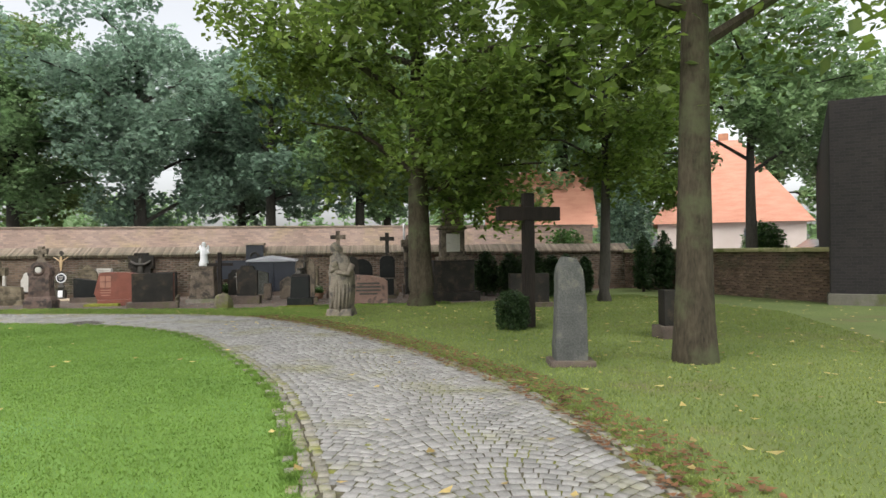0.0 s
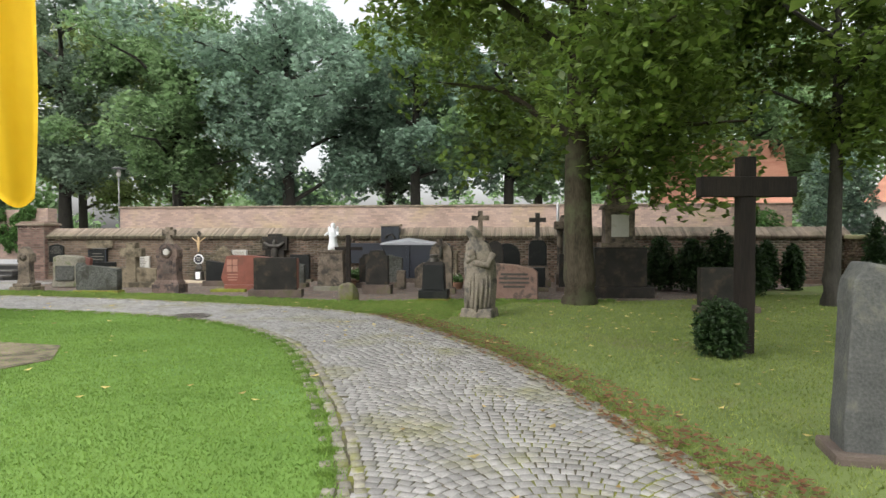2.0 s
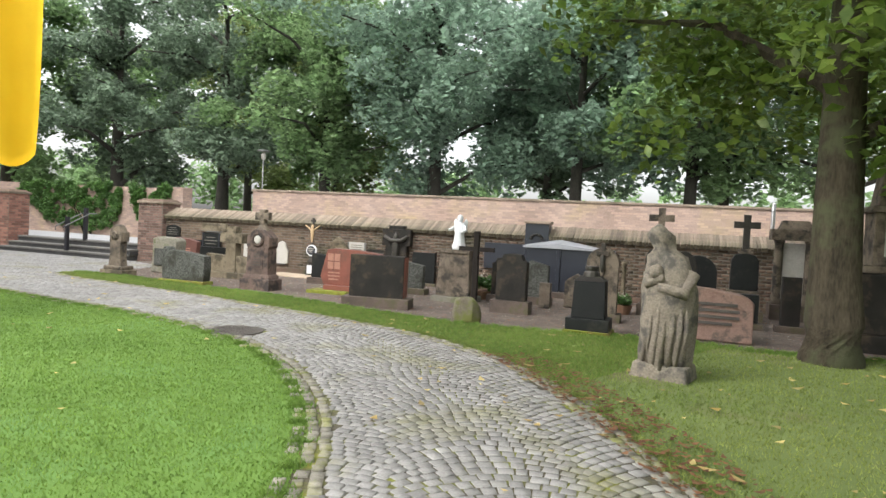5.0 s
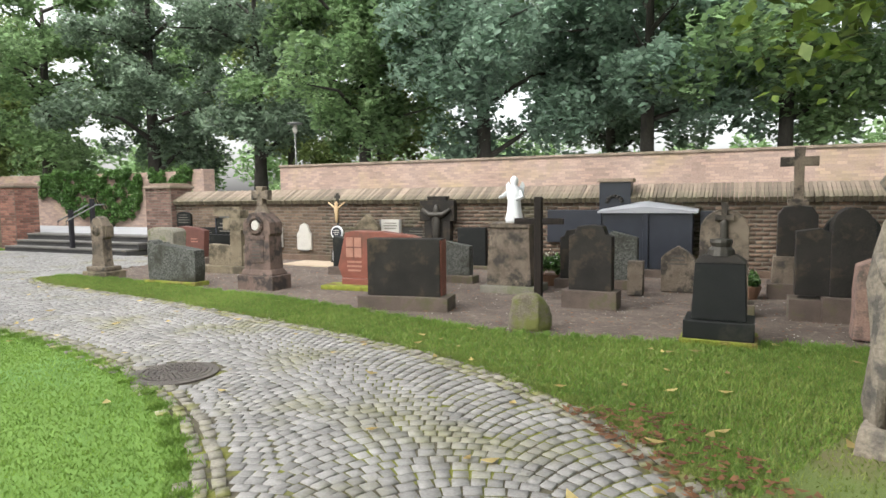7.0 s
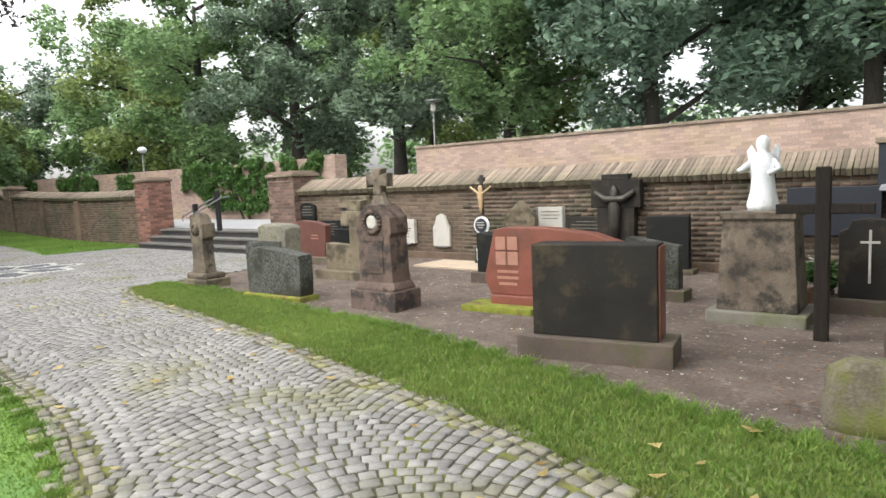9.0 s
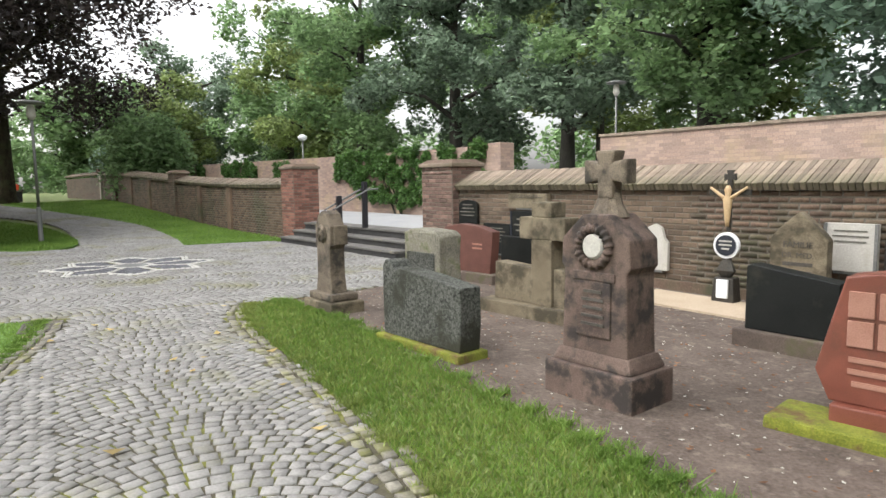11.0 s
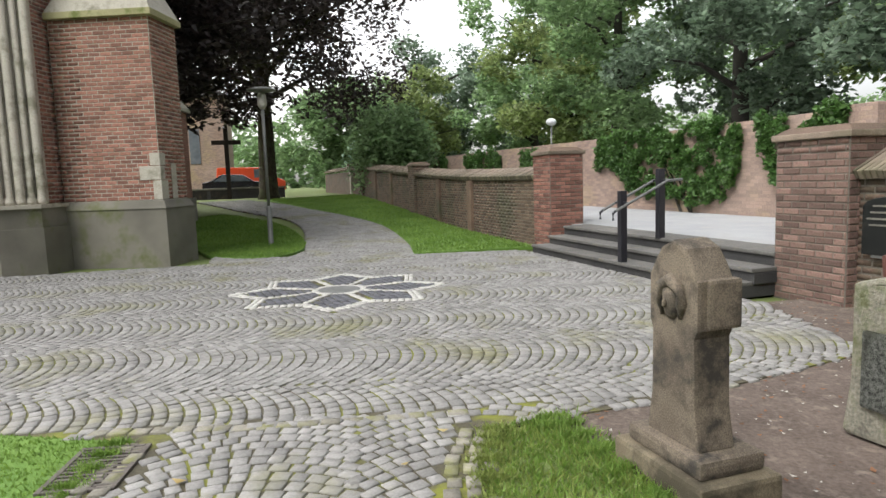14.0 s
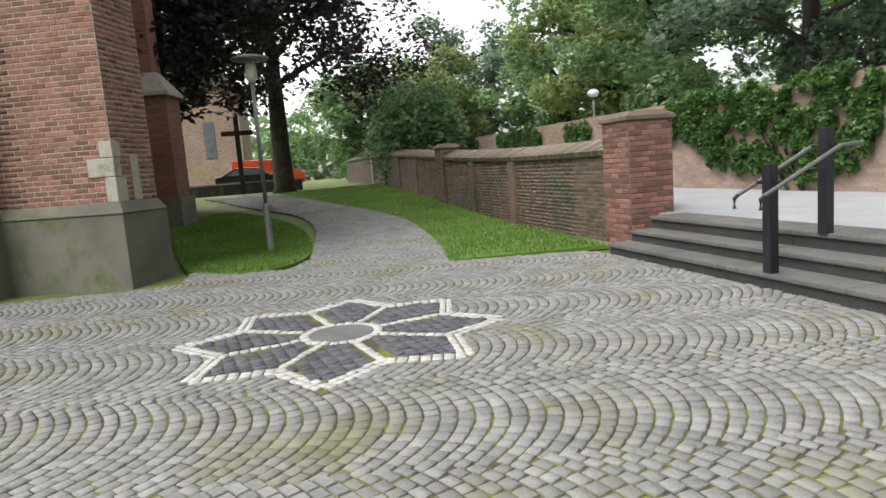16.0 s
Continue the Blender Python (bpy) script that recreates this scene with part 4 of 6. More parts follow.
for i, (x, w, h, n) in enumerate(((-24.7, 5.5, 2.12, 24000), (-20.4, 1.9, 2.1, 8000), (-37.0, 4.2, 2.2, 9000), (-42.4, 1.0, 2.2, 3000), (-32.1, 1.6, 1.95, 4000))):
    ivy = thing("ivy", pose(x, 26.05 + (x + 18.93) * 0.0594 - 0.1, 0.47, 0, 0, 3.4), "glossy green ivy climbing the brick wall", "ivy", "ivy on the back wall")
    rnd = random.Random(100 + i)
    for k in range(max(2, int(w))):
        x0 = w * (0.15 + 0.1 * rnd.random())
        x1 = rnd.uniform(-0.4, 0.4) * w
        part("stem", tube([(x0, 0.07, -0.02), ((x0 + x1) / 2, 0.06, h * 0.45), (x1, 0.06, h * 0.85)], [0.028, 0.018, 0.007], 6), M_BARKDARK, ivy)
    cs, rs = [], []
    while len(cs) < 45 * w:
        u = rnd.uniform(-1, 1)
        low = 0.06 + 0.4 * abs(u - 0.25) ** 1.3 + 0.12 * math.sin(7 * u + i)
        top = 1.0 - 0.10 * math.sin(5 * u + 2 * i) ** 2 - 0.25 * max(0, abs(u) - 0.8)
        if low < top:
            cs.append((u * w / 2, rnd.uniform(-0.08, 0.05), h * rnd.uniform(low, top)))
            rs.append(rnd.uniform(0.07, 0.2))
    v, f = leaf_cloud(cs, rs, n, 0.062, 100 + i, 1.0)
    v[:, 1] = np.minimum(v[:, 1] * 0.7, 0.08)
    v[:, 2] = np.maximum(v[:, 2], 0.0)
    raw("leaves", v, f, M_LEAFIVY, ivy)

# far tree line closing the view
fv, ff = [], []
rnd = random.Random(4)
cs, rs = [], []
for i in range(240):
    a = rnd.uniform(0, 2 * math.pi)
    R = rnd.uniform(95, 120)
    h = rnd.uniform(1, 9)
    cs.append((-18 + R * math.cos(a), 17 + R * math.sin(a), h))
    rs.append(rnd.uniform(3.0, 5.5))
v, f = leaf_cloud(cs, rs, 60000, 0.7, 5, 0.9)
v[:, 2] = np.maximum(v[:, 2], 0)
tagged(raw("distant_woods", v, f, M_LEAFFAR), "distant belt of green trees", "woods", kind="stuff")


# ---- graves ----
def bars(t, x0, x1, z, y, rows, h=0.028, gap=0.055, material=M_LETTERDARK, seed=1):
    """Unreadable lettering as short raised bars."""
    rnd = random.Random(seed)
    for r in range(rows):
        w = (x1 - x0) * rnd.uniform(0.55, 1.0)
        c = (x0 + x1) / 2
        part("inscription", box(c - w / 2, c + w / 2, y - 0.004, y + 0.004, z - r * gap - h, z - r * gap, 0), material, t)


def words(t, body, x, z, y, size, material):
    cu = bpy.data.curves.new("inscription", "FONT")
    cu.body, cu.size, cu.align_x, cu.extrude = body, size, "CENTER", 0.003
    ob = bpy.data.objects.new("tmp", cu)
    me = bpy.data.meshes.new_from_object(ob)
    bpy.data.objects.remove(ob)
    me.materials.clear()
    me.materials.append(material)
    o = new("inscription", me)
    o.parent = t
    o.matrix_basis = pose(x, y, z, 90, 0, 0)


def grave(x, y, label, rz=2.0, name="gravestone"):
    return thing(name, pose(x, y, 0, 0, 0, rz), label, "gravestone", "old graves by the wall")


def cross_mesh(w, h, arm_z, t, d, y=0.0, z0=0.0, flare=0.0, bevel=0.01):
    a = t / 2
    f = a + flare
    pts = [(-a, z0), (a, z0), (a, arm_z - a), (w / 2, arm_z - f), (w / 2, arm_z + f), (a, arm_z + a), (f, h), (-f, h), (-a, arm_z + a), (-w / 2, arm_z + f), (-w / 2, arm_z - f), (-a, arm_z - a)]
    return outline(pts, y - d / 2, y + d / 2, bevel)


# small pillar with a carved head
g = grave(-12.92, 18.3, "weathered sandstone pillar with a carved head", 4)
part("base", box(-0.33, 0.33, -0.2, 0.24, -0.05, 0.12, 0.025), M_LIMEMOSS, g)
part("base_step", box(-0.27, 0.27, -0.16, 0.2, 0.12, 0.21, 0.03), M_SAND, g)
part("shaft", outline([(-0.19, 0.2), (0.19, 0.2), (0.155, 0.4), (0.15, 0.72), (0.17, 0.76), (0.17, 0.98), (0.13, 1.05), (0.08, 1.12), (0, 1.16), (-0.08, 1.12), (-0.13, 1.05), (-0.17, 0.98), (-0.17, 0.76), (-0.15, 0.72), (-0.155, 0.4)], -0.1, 0.1, 0.018), M_SAND, g)
part("shoulder", box(0.1, 0.19, -0.05, 0.13, 0.76, 0.99, 0.02), M_SAND, g)
head = lathe([(0.02, 0.79), (0.042, 0.815), (0.056, 0.86), (0.058, 0.90), (0.05, 0.93), (0.02, 0.95)], 14, 1, 0.75, (0, -0.095, 0), 0.12)
ball(0.014, (0, -0.142, 0.868), 1.6, 1, 0, head)
tube([(-0.062, -0.1, 0.8), (-0.078, -0.105, 0.87), (-0.062, -0.11, 0.94), (0, -0.115, 0.975), (0.062, -0.11, 0.94), (0.078, -0.105, 0.87), (0.062, -0.1, 0.8)], [0.014, 0.026, 0.03, 0.03, 0.03, 0.026, 0.014], 8, head)
tube([(0.028, -0.125, 0.892), (-0.028, -0.125, 0.892)], [0.011, 0.011], 6, head)
for v in head.verts:
    v.co += Vector((1, 0.6, 1)) * 0.008 * noise.noise(v.co * 45)
part("relief", head, M_SAND, g, "small worn head in relief", True)

# rough block
g = grave(-12.75, 19.6, "rough lichen-covered natural stone grave block", 3)
bm = outline([(-0.38, 0), (0.38, 0), (0.37, 0.8), (0.3, 0.87), (-0.2, 0.89), (-0.36, 0.84)], -0.16, 0.18, 0.03)
bmesh.ops.subdivide_edges(bm, edges=bm.edges[:], cuts=2, use_grid_fill=True)
for v in bm.verts:
    v.co += Vector((1, 1, 0.5)) * 0.025 * noise.noise(v.co * 7)
part("block", bm, M_ROUGHSTONE, g)
part("panel", box(-0.28, 0.28, -0.185, -0.15, 0.18, 0.6, 0.02), M_GRANITE, g, "smoothed grey panel")

# low granite slab
g = grave(-10.76, 18.22, "low grey granite slab on a mossy base", 5)
part("base", box(-0.6, 0.58, -0.17, 0.17, -0.04, 0.06, 0.02), M_MOSS, g, "base overgrown with yellow-green moss")
part("slab", outline([(-0.54, 0.06), (0.53, 0.06), (0.55, 0.3), (0.54, 0.6), (0.1, 0.655), (-0.3, 0.69), (-0.35, 0.67), (-0.39, 0.69), (-0.43, 0.74), (-0.5, 0.76), (-0.545, 0.7), (-0.55, 0.4)], -0.11, 0.12, 0.014), M_GRANITE, g)

# ornate pillar with wreath and cross
g = grave(-8.98, 18.5, "ornate reddish sandstone grave pillar with wreath and cross", 4)
part("base", box(-0.36, 0.36, -0.24, 0.24, -0.05, 0.22, 0.02), M_PINKSAND, g)
part("base_moulding", box(-0.33, 0.33, -0.21, 0.21, 0.22, 0.32, 0.03, 0.04), M_PINKSAND, g)
part("shaft", outline([(-0.27, 0.3), (0.27, 0.3), (0.25, 0.86), (0.28, 0.9), (0.27, 1.08), (0.1, 1.24), (-0.1, 1.24), (-0.27, 1.08), (-0.28, 0.9), (-0.25, 0.86)], -0.16, 0.16, 0.02), M_PINKSAND, g)
part("panel", box(-0.14, 0.14, -0.172, -0.15, 0.42, 0.8, 0.012), M_PINKSAND, g)
part("panel_frame", box(-0.17, 0.17, -0.176, -0.15, 0.8, 0.86, 0.01), M_PINKSAND, g)
bars(g, -0.11, 0.11, 0.74, -0.175, 5, 0.02, 0.055, M_LETTERDARK, 3)
wr = tube([(0.12 * math.cos(2 * math.pi * i / 72), -0.17, 1.03 + 0.12 * math.sin(2 * math.pi * i / 72)) for i in range(73)], [0.03 + 0.009 * math.sin(i * 1.57) for i in range(73)], 8)
for v in wr.verts:
    v.co += Vector((1, 1, 1)) * 0.008 * noise.noise(v.co * 40)
part("wreath", wr, M_PINKSAND, g, "carved stone wreath", True)
disc = lathe([(0.085, -0.02), (0.085, 0.01), (0.07, 0.025)], 20)
bmesh.ops.rotate(disc, cent=(0, 0, 0), matrix=Matrix.Rotation(radians(90), 3, "X"), verts=disc.verts)
bmesh.ops.translate(disc, vec=(0, -0.165, 1.03), verts=disc.verts)
part("medallion", disc, M_BONE, g, "pale round medallion")
part("cross_foot", lathe([(0.15, 1.22), (0.1, 1.3), (0.075, 1.38)], 10, 1, 0.7, (0, 0, 0), 0.1), M_SAND, g)
part("cross", cross_mesh(0.34, 1.66, 1.52, 0.12, 0.12, 0, 1.34, 0.025, 0.02), M_SAND, g, "weathered stone cross")

# stone cross with low wall
g = grave(-11.02, 19.95, "broad mossy limestone cross on a low base", 6)
part("base", box(-0.86, 0.8, -0.22, 0.22, -0.05, 0.13, 0.02), M_LIMEMOSS, g)
part("panel", outline([(-0.72, 0.13), (-0.14, 0.13), (-0.14, 0.52), (-0.7, 0.56)], -0.09, 0.11, 0.015), M_LIMEMOSS, g)
part("panel", outline([(0.14, 0.13), (0.72, 0.13), (0.7, 0.5), (0.14, 0.54)], -0.09, 0.11, 0.015), M_LIMEMOSS, g)
part("shaft", box(-0.138, 0.138, -0.12, 0.12, 0.13, 0.84, 0.012), M_LIMEMOSS, g)
part("arm", box(-0.31, 0.31, -0.12, 0.12, 0.84, 1.08, 0.015), M_LIMEMOSS, g)
part("head", box(-0.138, 0.138, -0.12, 0.12, 1.08, 1.24, 0.015), M_LIMEMOSS, g)

# curved red-brown slab
g = grave(-13.62, 20.95, "red-brown polished slab with a curved top", 6)
part("base", box(-0.2, 0.56, -0.16, 0.16, -0.05, 0.13, 0.02), M_BASE, g)
part("slab", outline([(-0.5, 0.12), (0.42, 0.12), (0.48, 0.74), (0.2, 0.81), (-0.2, 0.84), (-0.56, 0.78)], -0.07, 0.09, 0.012), M_REDBROWN, g)
bars(g, 0.05, 0.28, 0.56, -0.071, 2, 0.025, 0.06, M_REDPALE, 5)

# red polished stone with cross relief
g = grave(-7.1, 19.25, "red granite gravestone with a relief cross panel", 8)
part("moss", box(-1.0, -0.1, -0.34, 0.1, -0.04, 0.06, 0.03), M_MOSS, g, "mossy rim of the grave")
part("base", box(-0.7, 0.85, -0.16, 0.18, -0.05, 0.16, 0.015), M_REDGR, g)
part("slab", outline([(-0.72, 0.16), (0.8, 0.16), (0.86, 0.74), (0.5, 0.86), (0.0, 0.92), (-0.5, 0.93), (-0.66, 0.9), (-0.8, 0.34)], -0.1, 0.1, 0.012), M_REDGR, g)
for dx, dz in ((0, 0), (0.15, 0), (0, 0.17), (0.15, 0.17)):
    part("relief_tile", box(-0.64 + dx, -0.51 + dx, -0.112, -0.09, 0.5 + dz, 0.65 + dz, 0.006), M_REDPALE, g, "pale bush-hammered tile of the cross")
bars(g, -0.64, -0.35, 0.44, -0.104, 3, 0.03, 0.07, M_REDPALE, 6)

# broad dark slab
g = grave(-5.86, 17.9, "broad dark granite slab on a weathered base", 13)
part("base", box(-0.62, 0.62, -0.22, 0.22, -0.05, 0.17, 0.015), M_BASE, g)
part("slab", box(-0.5, 0.5, -0.14, 0.15, 0.17, 0.92, 0.012), M_BLACKGR, g)
part("edge", box(0.501, 0.515, -0.12, 0.13, 0.18, 0.9, 0.002), M_REDGR, g, "reddish polished edge")


def slab_grave(x, y, w, h, d, material, label, base=0.12, basem=M_BASE, spring=None, pointed=0.0, shape="flat", rz=3.0, text=0, textm=M_LETTER):
    g = grave(x, y, label, rz)
    if base:
        part("base", box(-w / 2 - 0.08, w / 2 + 0.08, -d / 2 - 0.07, d / 2 + 0.07, -0.05, base, 0.015), basem, g)
    if shape == "flat":
        bm = box(-w / 2, w / 2, -d / 2, d / 2, base, h, 0.012)
    elif shape == "shouldered":
        s = h * 0.86
        bm = outline([(-w / 2, base), (w / 2, base), (w / 2, s), (w * 0.36, s + 0.03), (w * 0.3, h - 0.02), (0, h), (-w * 0.3, h - 0.02), (-w * 0.36, s + 0.03), (-w / 2, s)], -d / 2, d / 2, 0.012)
    elif shape == "slant":
        bm = outline([(-w / 2, base), (w / 2, base), (w / 2, h - 0.1), (-w / 2 + 0.04, h), (-w / 2, h - 0.02)], -d / 2, d / 2, 0.012)
    else:
        bm = outline([(a, b if b else base) for a, b in arch(w, h, spring or h * 0.72, 12, pointed)], -d / 2, d / 2, 0.012)
    part("slab", bm, material, g)
    if text:
        bars(g, -w * 0.34, w * 0.34, h * 0.8, -d / 2 - 0.001, text, h * 0.035, h * 0.085, textm, int(x * 10))
    return g


slab_grave(-8.75, 20.6, 0.75, 0.72, 0.18, M_BLACKPOL, "dark polished slab standing on a low plinth", 0.14, shape="slant")
g = slab_grave(-9.45, 22.15, 0.58, 1.1, 0.14, M_LIMEMOSS, "greenish pointed gravestone with family lettering", 0.0, pointed=0.8, shape="arch", spring=0.8)
words(g, "FAMILIE", 0, 0.72, -0.074, 0.09, M_LETTERDARK)
words(g, "DR. MED.", 0, 0.61, -0.074, 0.08, M_LETTERDARK)
bars(g, -0.2, 0.2, 0.56, -0.072, 3, 0.04, 0.09, M_LETTERDARK, 9)
slab_grave(-6.45, 20.45, 0.62, 0.72, 0.16, M_GRANITE, "grey granite slab with a slanting top", 0.12, shape="slant")
slab_grave(-7.05, 22.4, 0.62, 0.83, 0.12, M_BLACKPOL, "dark slab leaning upright at the wall", 0.06)
g = slab_grave(-3.68, 19.0, 0.56, 1.08, 0.2, M_BLACKGR, "dark brown shouldered gravestone on a plinth", 0.22, shape="shouldered")
g = slab_grave(-4.35, 20.65, 0.52, 0.93, 0.2, M_BLACKGR, "dark gravestone with a slim white cross", 0.14, shape="shouldered")
part("cross", cross_mesh(0.16, 0.82, 0.7, 0.022, 0.014, -0.105, 0.3, 0, 0.002), M_BONE, g, "slim white cross")
slab_grave(-3.65, 20.8, 0.42, 0.9, 0.16, M_GRANITE, "grey gravestone with a slanting top", 0.14, shape="slant")
slab_grave(-3.35, 20.2, 0.22, 0.5, 0.16, M_SAND, "small brown stone block", 0.0)
slab_grave(-2.85, 20.8, 0.48, 0.69, 0.14, M_SAND, "small weathered stone with a pointed arch top", 0.0, pointed=0.7, shape="arch", spring=0.5, text=3, textm=M_LETTERDARK)
g = slab_grave(-2.1, 19.2, 0.55, 1.28, 0.2, M_SAND, "brown arched gravestone with a sculpted cross relief", 0.14, shape="arch", spring=1.0)
part("relief_cross", cross_mesh(0.22, 1.36, 1.18, 0.06, 0.05, -0.12, 0.8, 0.01), M_SAND, g)
part("relief", lathe([(0.03, 0.85), (0.05, 0.95), (0.04, 1.05), (0.05, 1.1), (0.02, 1.18)], 10, 1, 0.6, (0, -0.13, 0), 0.2), M_BRONZE, g, "small worn figure relief", True)
g = slab_grave(-0.78, 19.3, 0.42, 1.3, 0.3, M_BLACKGR, "dark double gravestone with a round arch", 0.28, shape="arch", spring=1.05)
part("wing", outline([(-0.2, 0.28), (0.22, 0.28), (0.22, 0.98), (0.05, 1.06), (-0.2, 1.02)], -0.12, 0.1, 0.012), M_BLACKGR, g).location = (-0.36, 0, 0)
part("wing_base", box(-0.62, -0.29, -0.2, 0.2, -0.05, 0.24, 0.012), M_BASE, g)
bm = outline([(-0.56, 0), (0.56, 0), (0.55, 0.6), (0.45, 0.69), (0.1, 0.76), (-0.4, 0.8), (-0.53, 0.74)], -0.15, 0.17, 0.025)
g = grave(-0.28, 18.3, "reddish rough-edged boulder stone with cut lettering")
bmesh.ops.subdivide_edges(bm, edges=bm.edges[:], cuts=2, use_grid_fill=True)
for v in bm.verts:
    v.co += Vector((1, 1, 0.6)) * 0.02 * noise.noise(v.co * 8)
part("block", bm, mat("flame_pink_stone", (0.15, 0.09, 0.07), (0.26, 0.17, 0.135), 0.9, 4, 60, 0.7, spot=(0.07, 0.055, 0.045), spot_scale=4), g)
bars(g, -0.38, 0.42, 0.58, -0.165, 4, 0.045, 0.095, M_LETTERDARK, 12)
slab_grave(-0.6, 21.6, 0.72, 1.2, 0.2, M_BLACKPOL, "dark round-arched gravestone near the wall", 0.2, shape="arch", spring=0.85)
slab_grave(0.25, 20.2, 0.4, 0.6, 0.16, M_BLACKPOL, "dark low gravestone slab", 0.1)


def cross_monument(x, y, w, h, body, label, crossm, seed):
    g = grave(x, y, label)
    part("base", box(-w / 2, w / 2, -0.25, 0.25, -0.05, 0.2, 0.015), M_BASE, g)
    part("plinth", box(-w * 0.43, w * 0.43, -0.2, 0.2, 0.2, 0.58, 0.012, 0.02), M_SAND, g)
    bm = outline([(-w * 0.35, 0.58), (w * 0.35, 0.58), (w * 0.34, 1.16), (w * 0.24, 1.27), (0, 1.3), (-w * 0.24, 1.27), (-w * 0.34, 1.16)], -0.14, 0.14, 0.015)
    part("tablet", bm, body, g, "dark polished tablet")
    part("cross_foot", box(-0.13, 0.13, -0.1, 0.1, 1.29, 1.38, 0.012), M_SAND, g)
    part("cross", cross_mesh(0.46 * w / 0.7, h, h - 0.2, 0.125, 0.11, 0, 1.36, 0.006), crossm, g, "plain stone cross")


cross_monument(-1.3, 20.95, 0.72, 2.1, M_BLACKGR, "tall grave monument with tablet and stone cross", M_SAND, 1)
cross_monument(0.24, 21.55, 0.72, 2.05, M_BLACKPOL, "dark grave monument topped by a cross", M_BRONZE, 2)

# black pedestal stone
g = grave(-2.0, 17.55, "dark pedestal gravestone with a broken urn foot")
part("base", box(-0.35, 0.35, -0.28, 0.28, -0.05, 0.06, 0.01), M_MOSS, g)
part("plinth", box(-0.32, 0.32, -0.25, 0.25, 0.06, 0.24, 0.012), M_BLACKPOL, g)
part("body", box(-0.25, 0.25, -0.19, 0.19, 0.24, 0.8, 0.012, 0.025), M_BLACKPOL, g)
part("shoulder", box(-0.24, 0.24, -0.18, 0.18, 0.8, 0.87, 0.01, 0.09), M_BLACKGR, g)
part("neck", lathe([(0.13, 0.86), (0.12, 0.92), (0.09, 0.95), (0.105, 0.99), (0.1, 1.02)], 12), M_BRONZE, g)

# boulder
g = grave(-3.93, 17.35, "squat mossy boulder with faint lettering", 4, "grave_boulder")
b = lathe([(0.24, -0.05), (0.25, 0.05), (0.235, 0.14), (0.22, 0.24), (0.185, 0.33), (0.12, 0.375), (0.04, 0.39)], 26, 0.92, 0.75, (0, 0, 0), 0.3)
for v in b.verts:
    v.co.y = max(v.co.y, -0.13 + 0.1 * v.co.z)
    v.co += Vector((1, 1, 0.6)) * 0.02 * noise.noise(v.co * 11)
part("stone", b, M_BOULDER, g, smooth=True)

# white angel on a pedestal
g = grave(-5.15, 19.95, "tapering stone pedestal of a white statue", 3, "statue_pedestal")
part("base", box(-0.44, 0.44, -0.36, 0.36, -0.05, 0.1, 0.02), M_PLINTH, g)
part("shaft", box(-0.36, 0.36, -0.28, 0.28, 0.1, 0.98, 0.015, 0.05), M_SAND, g)
part("cap", box(-0.33, 0.33, -0.26, 0.26, 0.98, 1.05, 0.012), M_SAND, g)
b = lathe([(0.15, 0), (0.16, 0.06), (0.125, 0.2), (0.12, 0.36), (0.145, 0.46), (0.12, 0.55), (0.05, 0.6), (0.055, 0.63), (0.07, 0.68), (0.06, 0.735), (0.02, 0.765)], 18, 1, 0.75, (0, 0, 0), 0.14)
tube([(0.1, -0.03, 0.5), (0.17, -0.08, 0.42), (0.06, -0.13, 0.38)], [0.04, 0.038, 0.025], 8, b)
tube([(-0.1, -0.03, 0.5), (-0.2, -0.06, 0.43), (-0.23, -0.14, 0.42)], [0.04, 0.034, 0.02], 8, b)
for s in (-1, 1):
    outline([(s * 0.03, 0.3), (s * 0.14, 0.42), (s * 0.17, 0.62), (s * 0.12, 0.68), (s * 0.04, 0.54)], 0.08, 0.11, 0.008, b)
st = link("statue", b, M_WHITE, smooth=True)
st.matrix_basis = pose(-5.15, 19.95, 1.05, 0, 0, 10) @ Matrix.Diagonal((0.88, 0.9, 0.94, 1))
tagged(st, "white painted stone angel statue with small wings", "statue")

# black cross
g = thing("grave_cross", pose(-4.52, 19.3, 0, 0, 0, 4), "rough black timber cross standing in the soil", "cross")
part("post", box(-0.055, 0.055, -0.05, 0.05, -0.1, 1.45, 0.015), M_WOOD, g)
for x0, x1 in ((-0.35, -0.05), (0.05, 0.36)):
    part("arm", box(x0, x1, -0.04, 0.04, 1.06, 1.145, 0.012), M_WOOD, g)

# weathered madonna
b = lathe([(0.27, 0), (0.28, 0.25), (0.27, 0.6), (0.29, 0.95), (0.27, 1.15), (0.2, 1.3), (0.1, 1.38), (0.11, 1.45), (0.125, 1.52), (0.09, 1.6), (0.02, 1.64)], 26, 1.0, 0.72, (0, 0, 0), 0.16)
for v in b.verts:
    if v.co.z > 1.2:
        v.co.x -= (v.co.z - 1.2) * 0.3
        v.co.y -= (v.co.z - 1.2) * 0.25
    v.co += Vector((1, 1, 0)) * 0.02 * math.sin(v.co.z * 9 + 5 * math.atan2(v.co.y, v.co.x))
for i in range(7):
    a = -2.4 + 0.3 * i
    tube([(0.25 * math.cos(a), 0.19 * math.sin(a), 0.1), (0.27 * math.cos(a + 0.05), 0.2 * math.sin(a + 0.05), 0.55), (0.24 * math.cos(a + 0.12), 0.18 * math.sin(a + 0.12), 0.92)], [0.035, 0.03, 0.012], 6, b)
tube([(0.24, -0.02, 1.12), (0.2, -0.17, 0.92), (-0.06, -0.22, 0.98)], [0.085, 0.07, 0.05], 9, b)
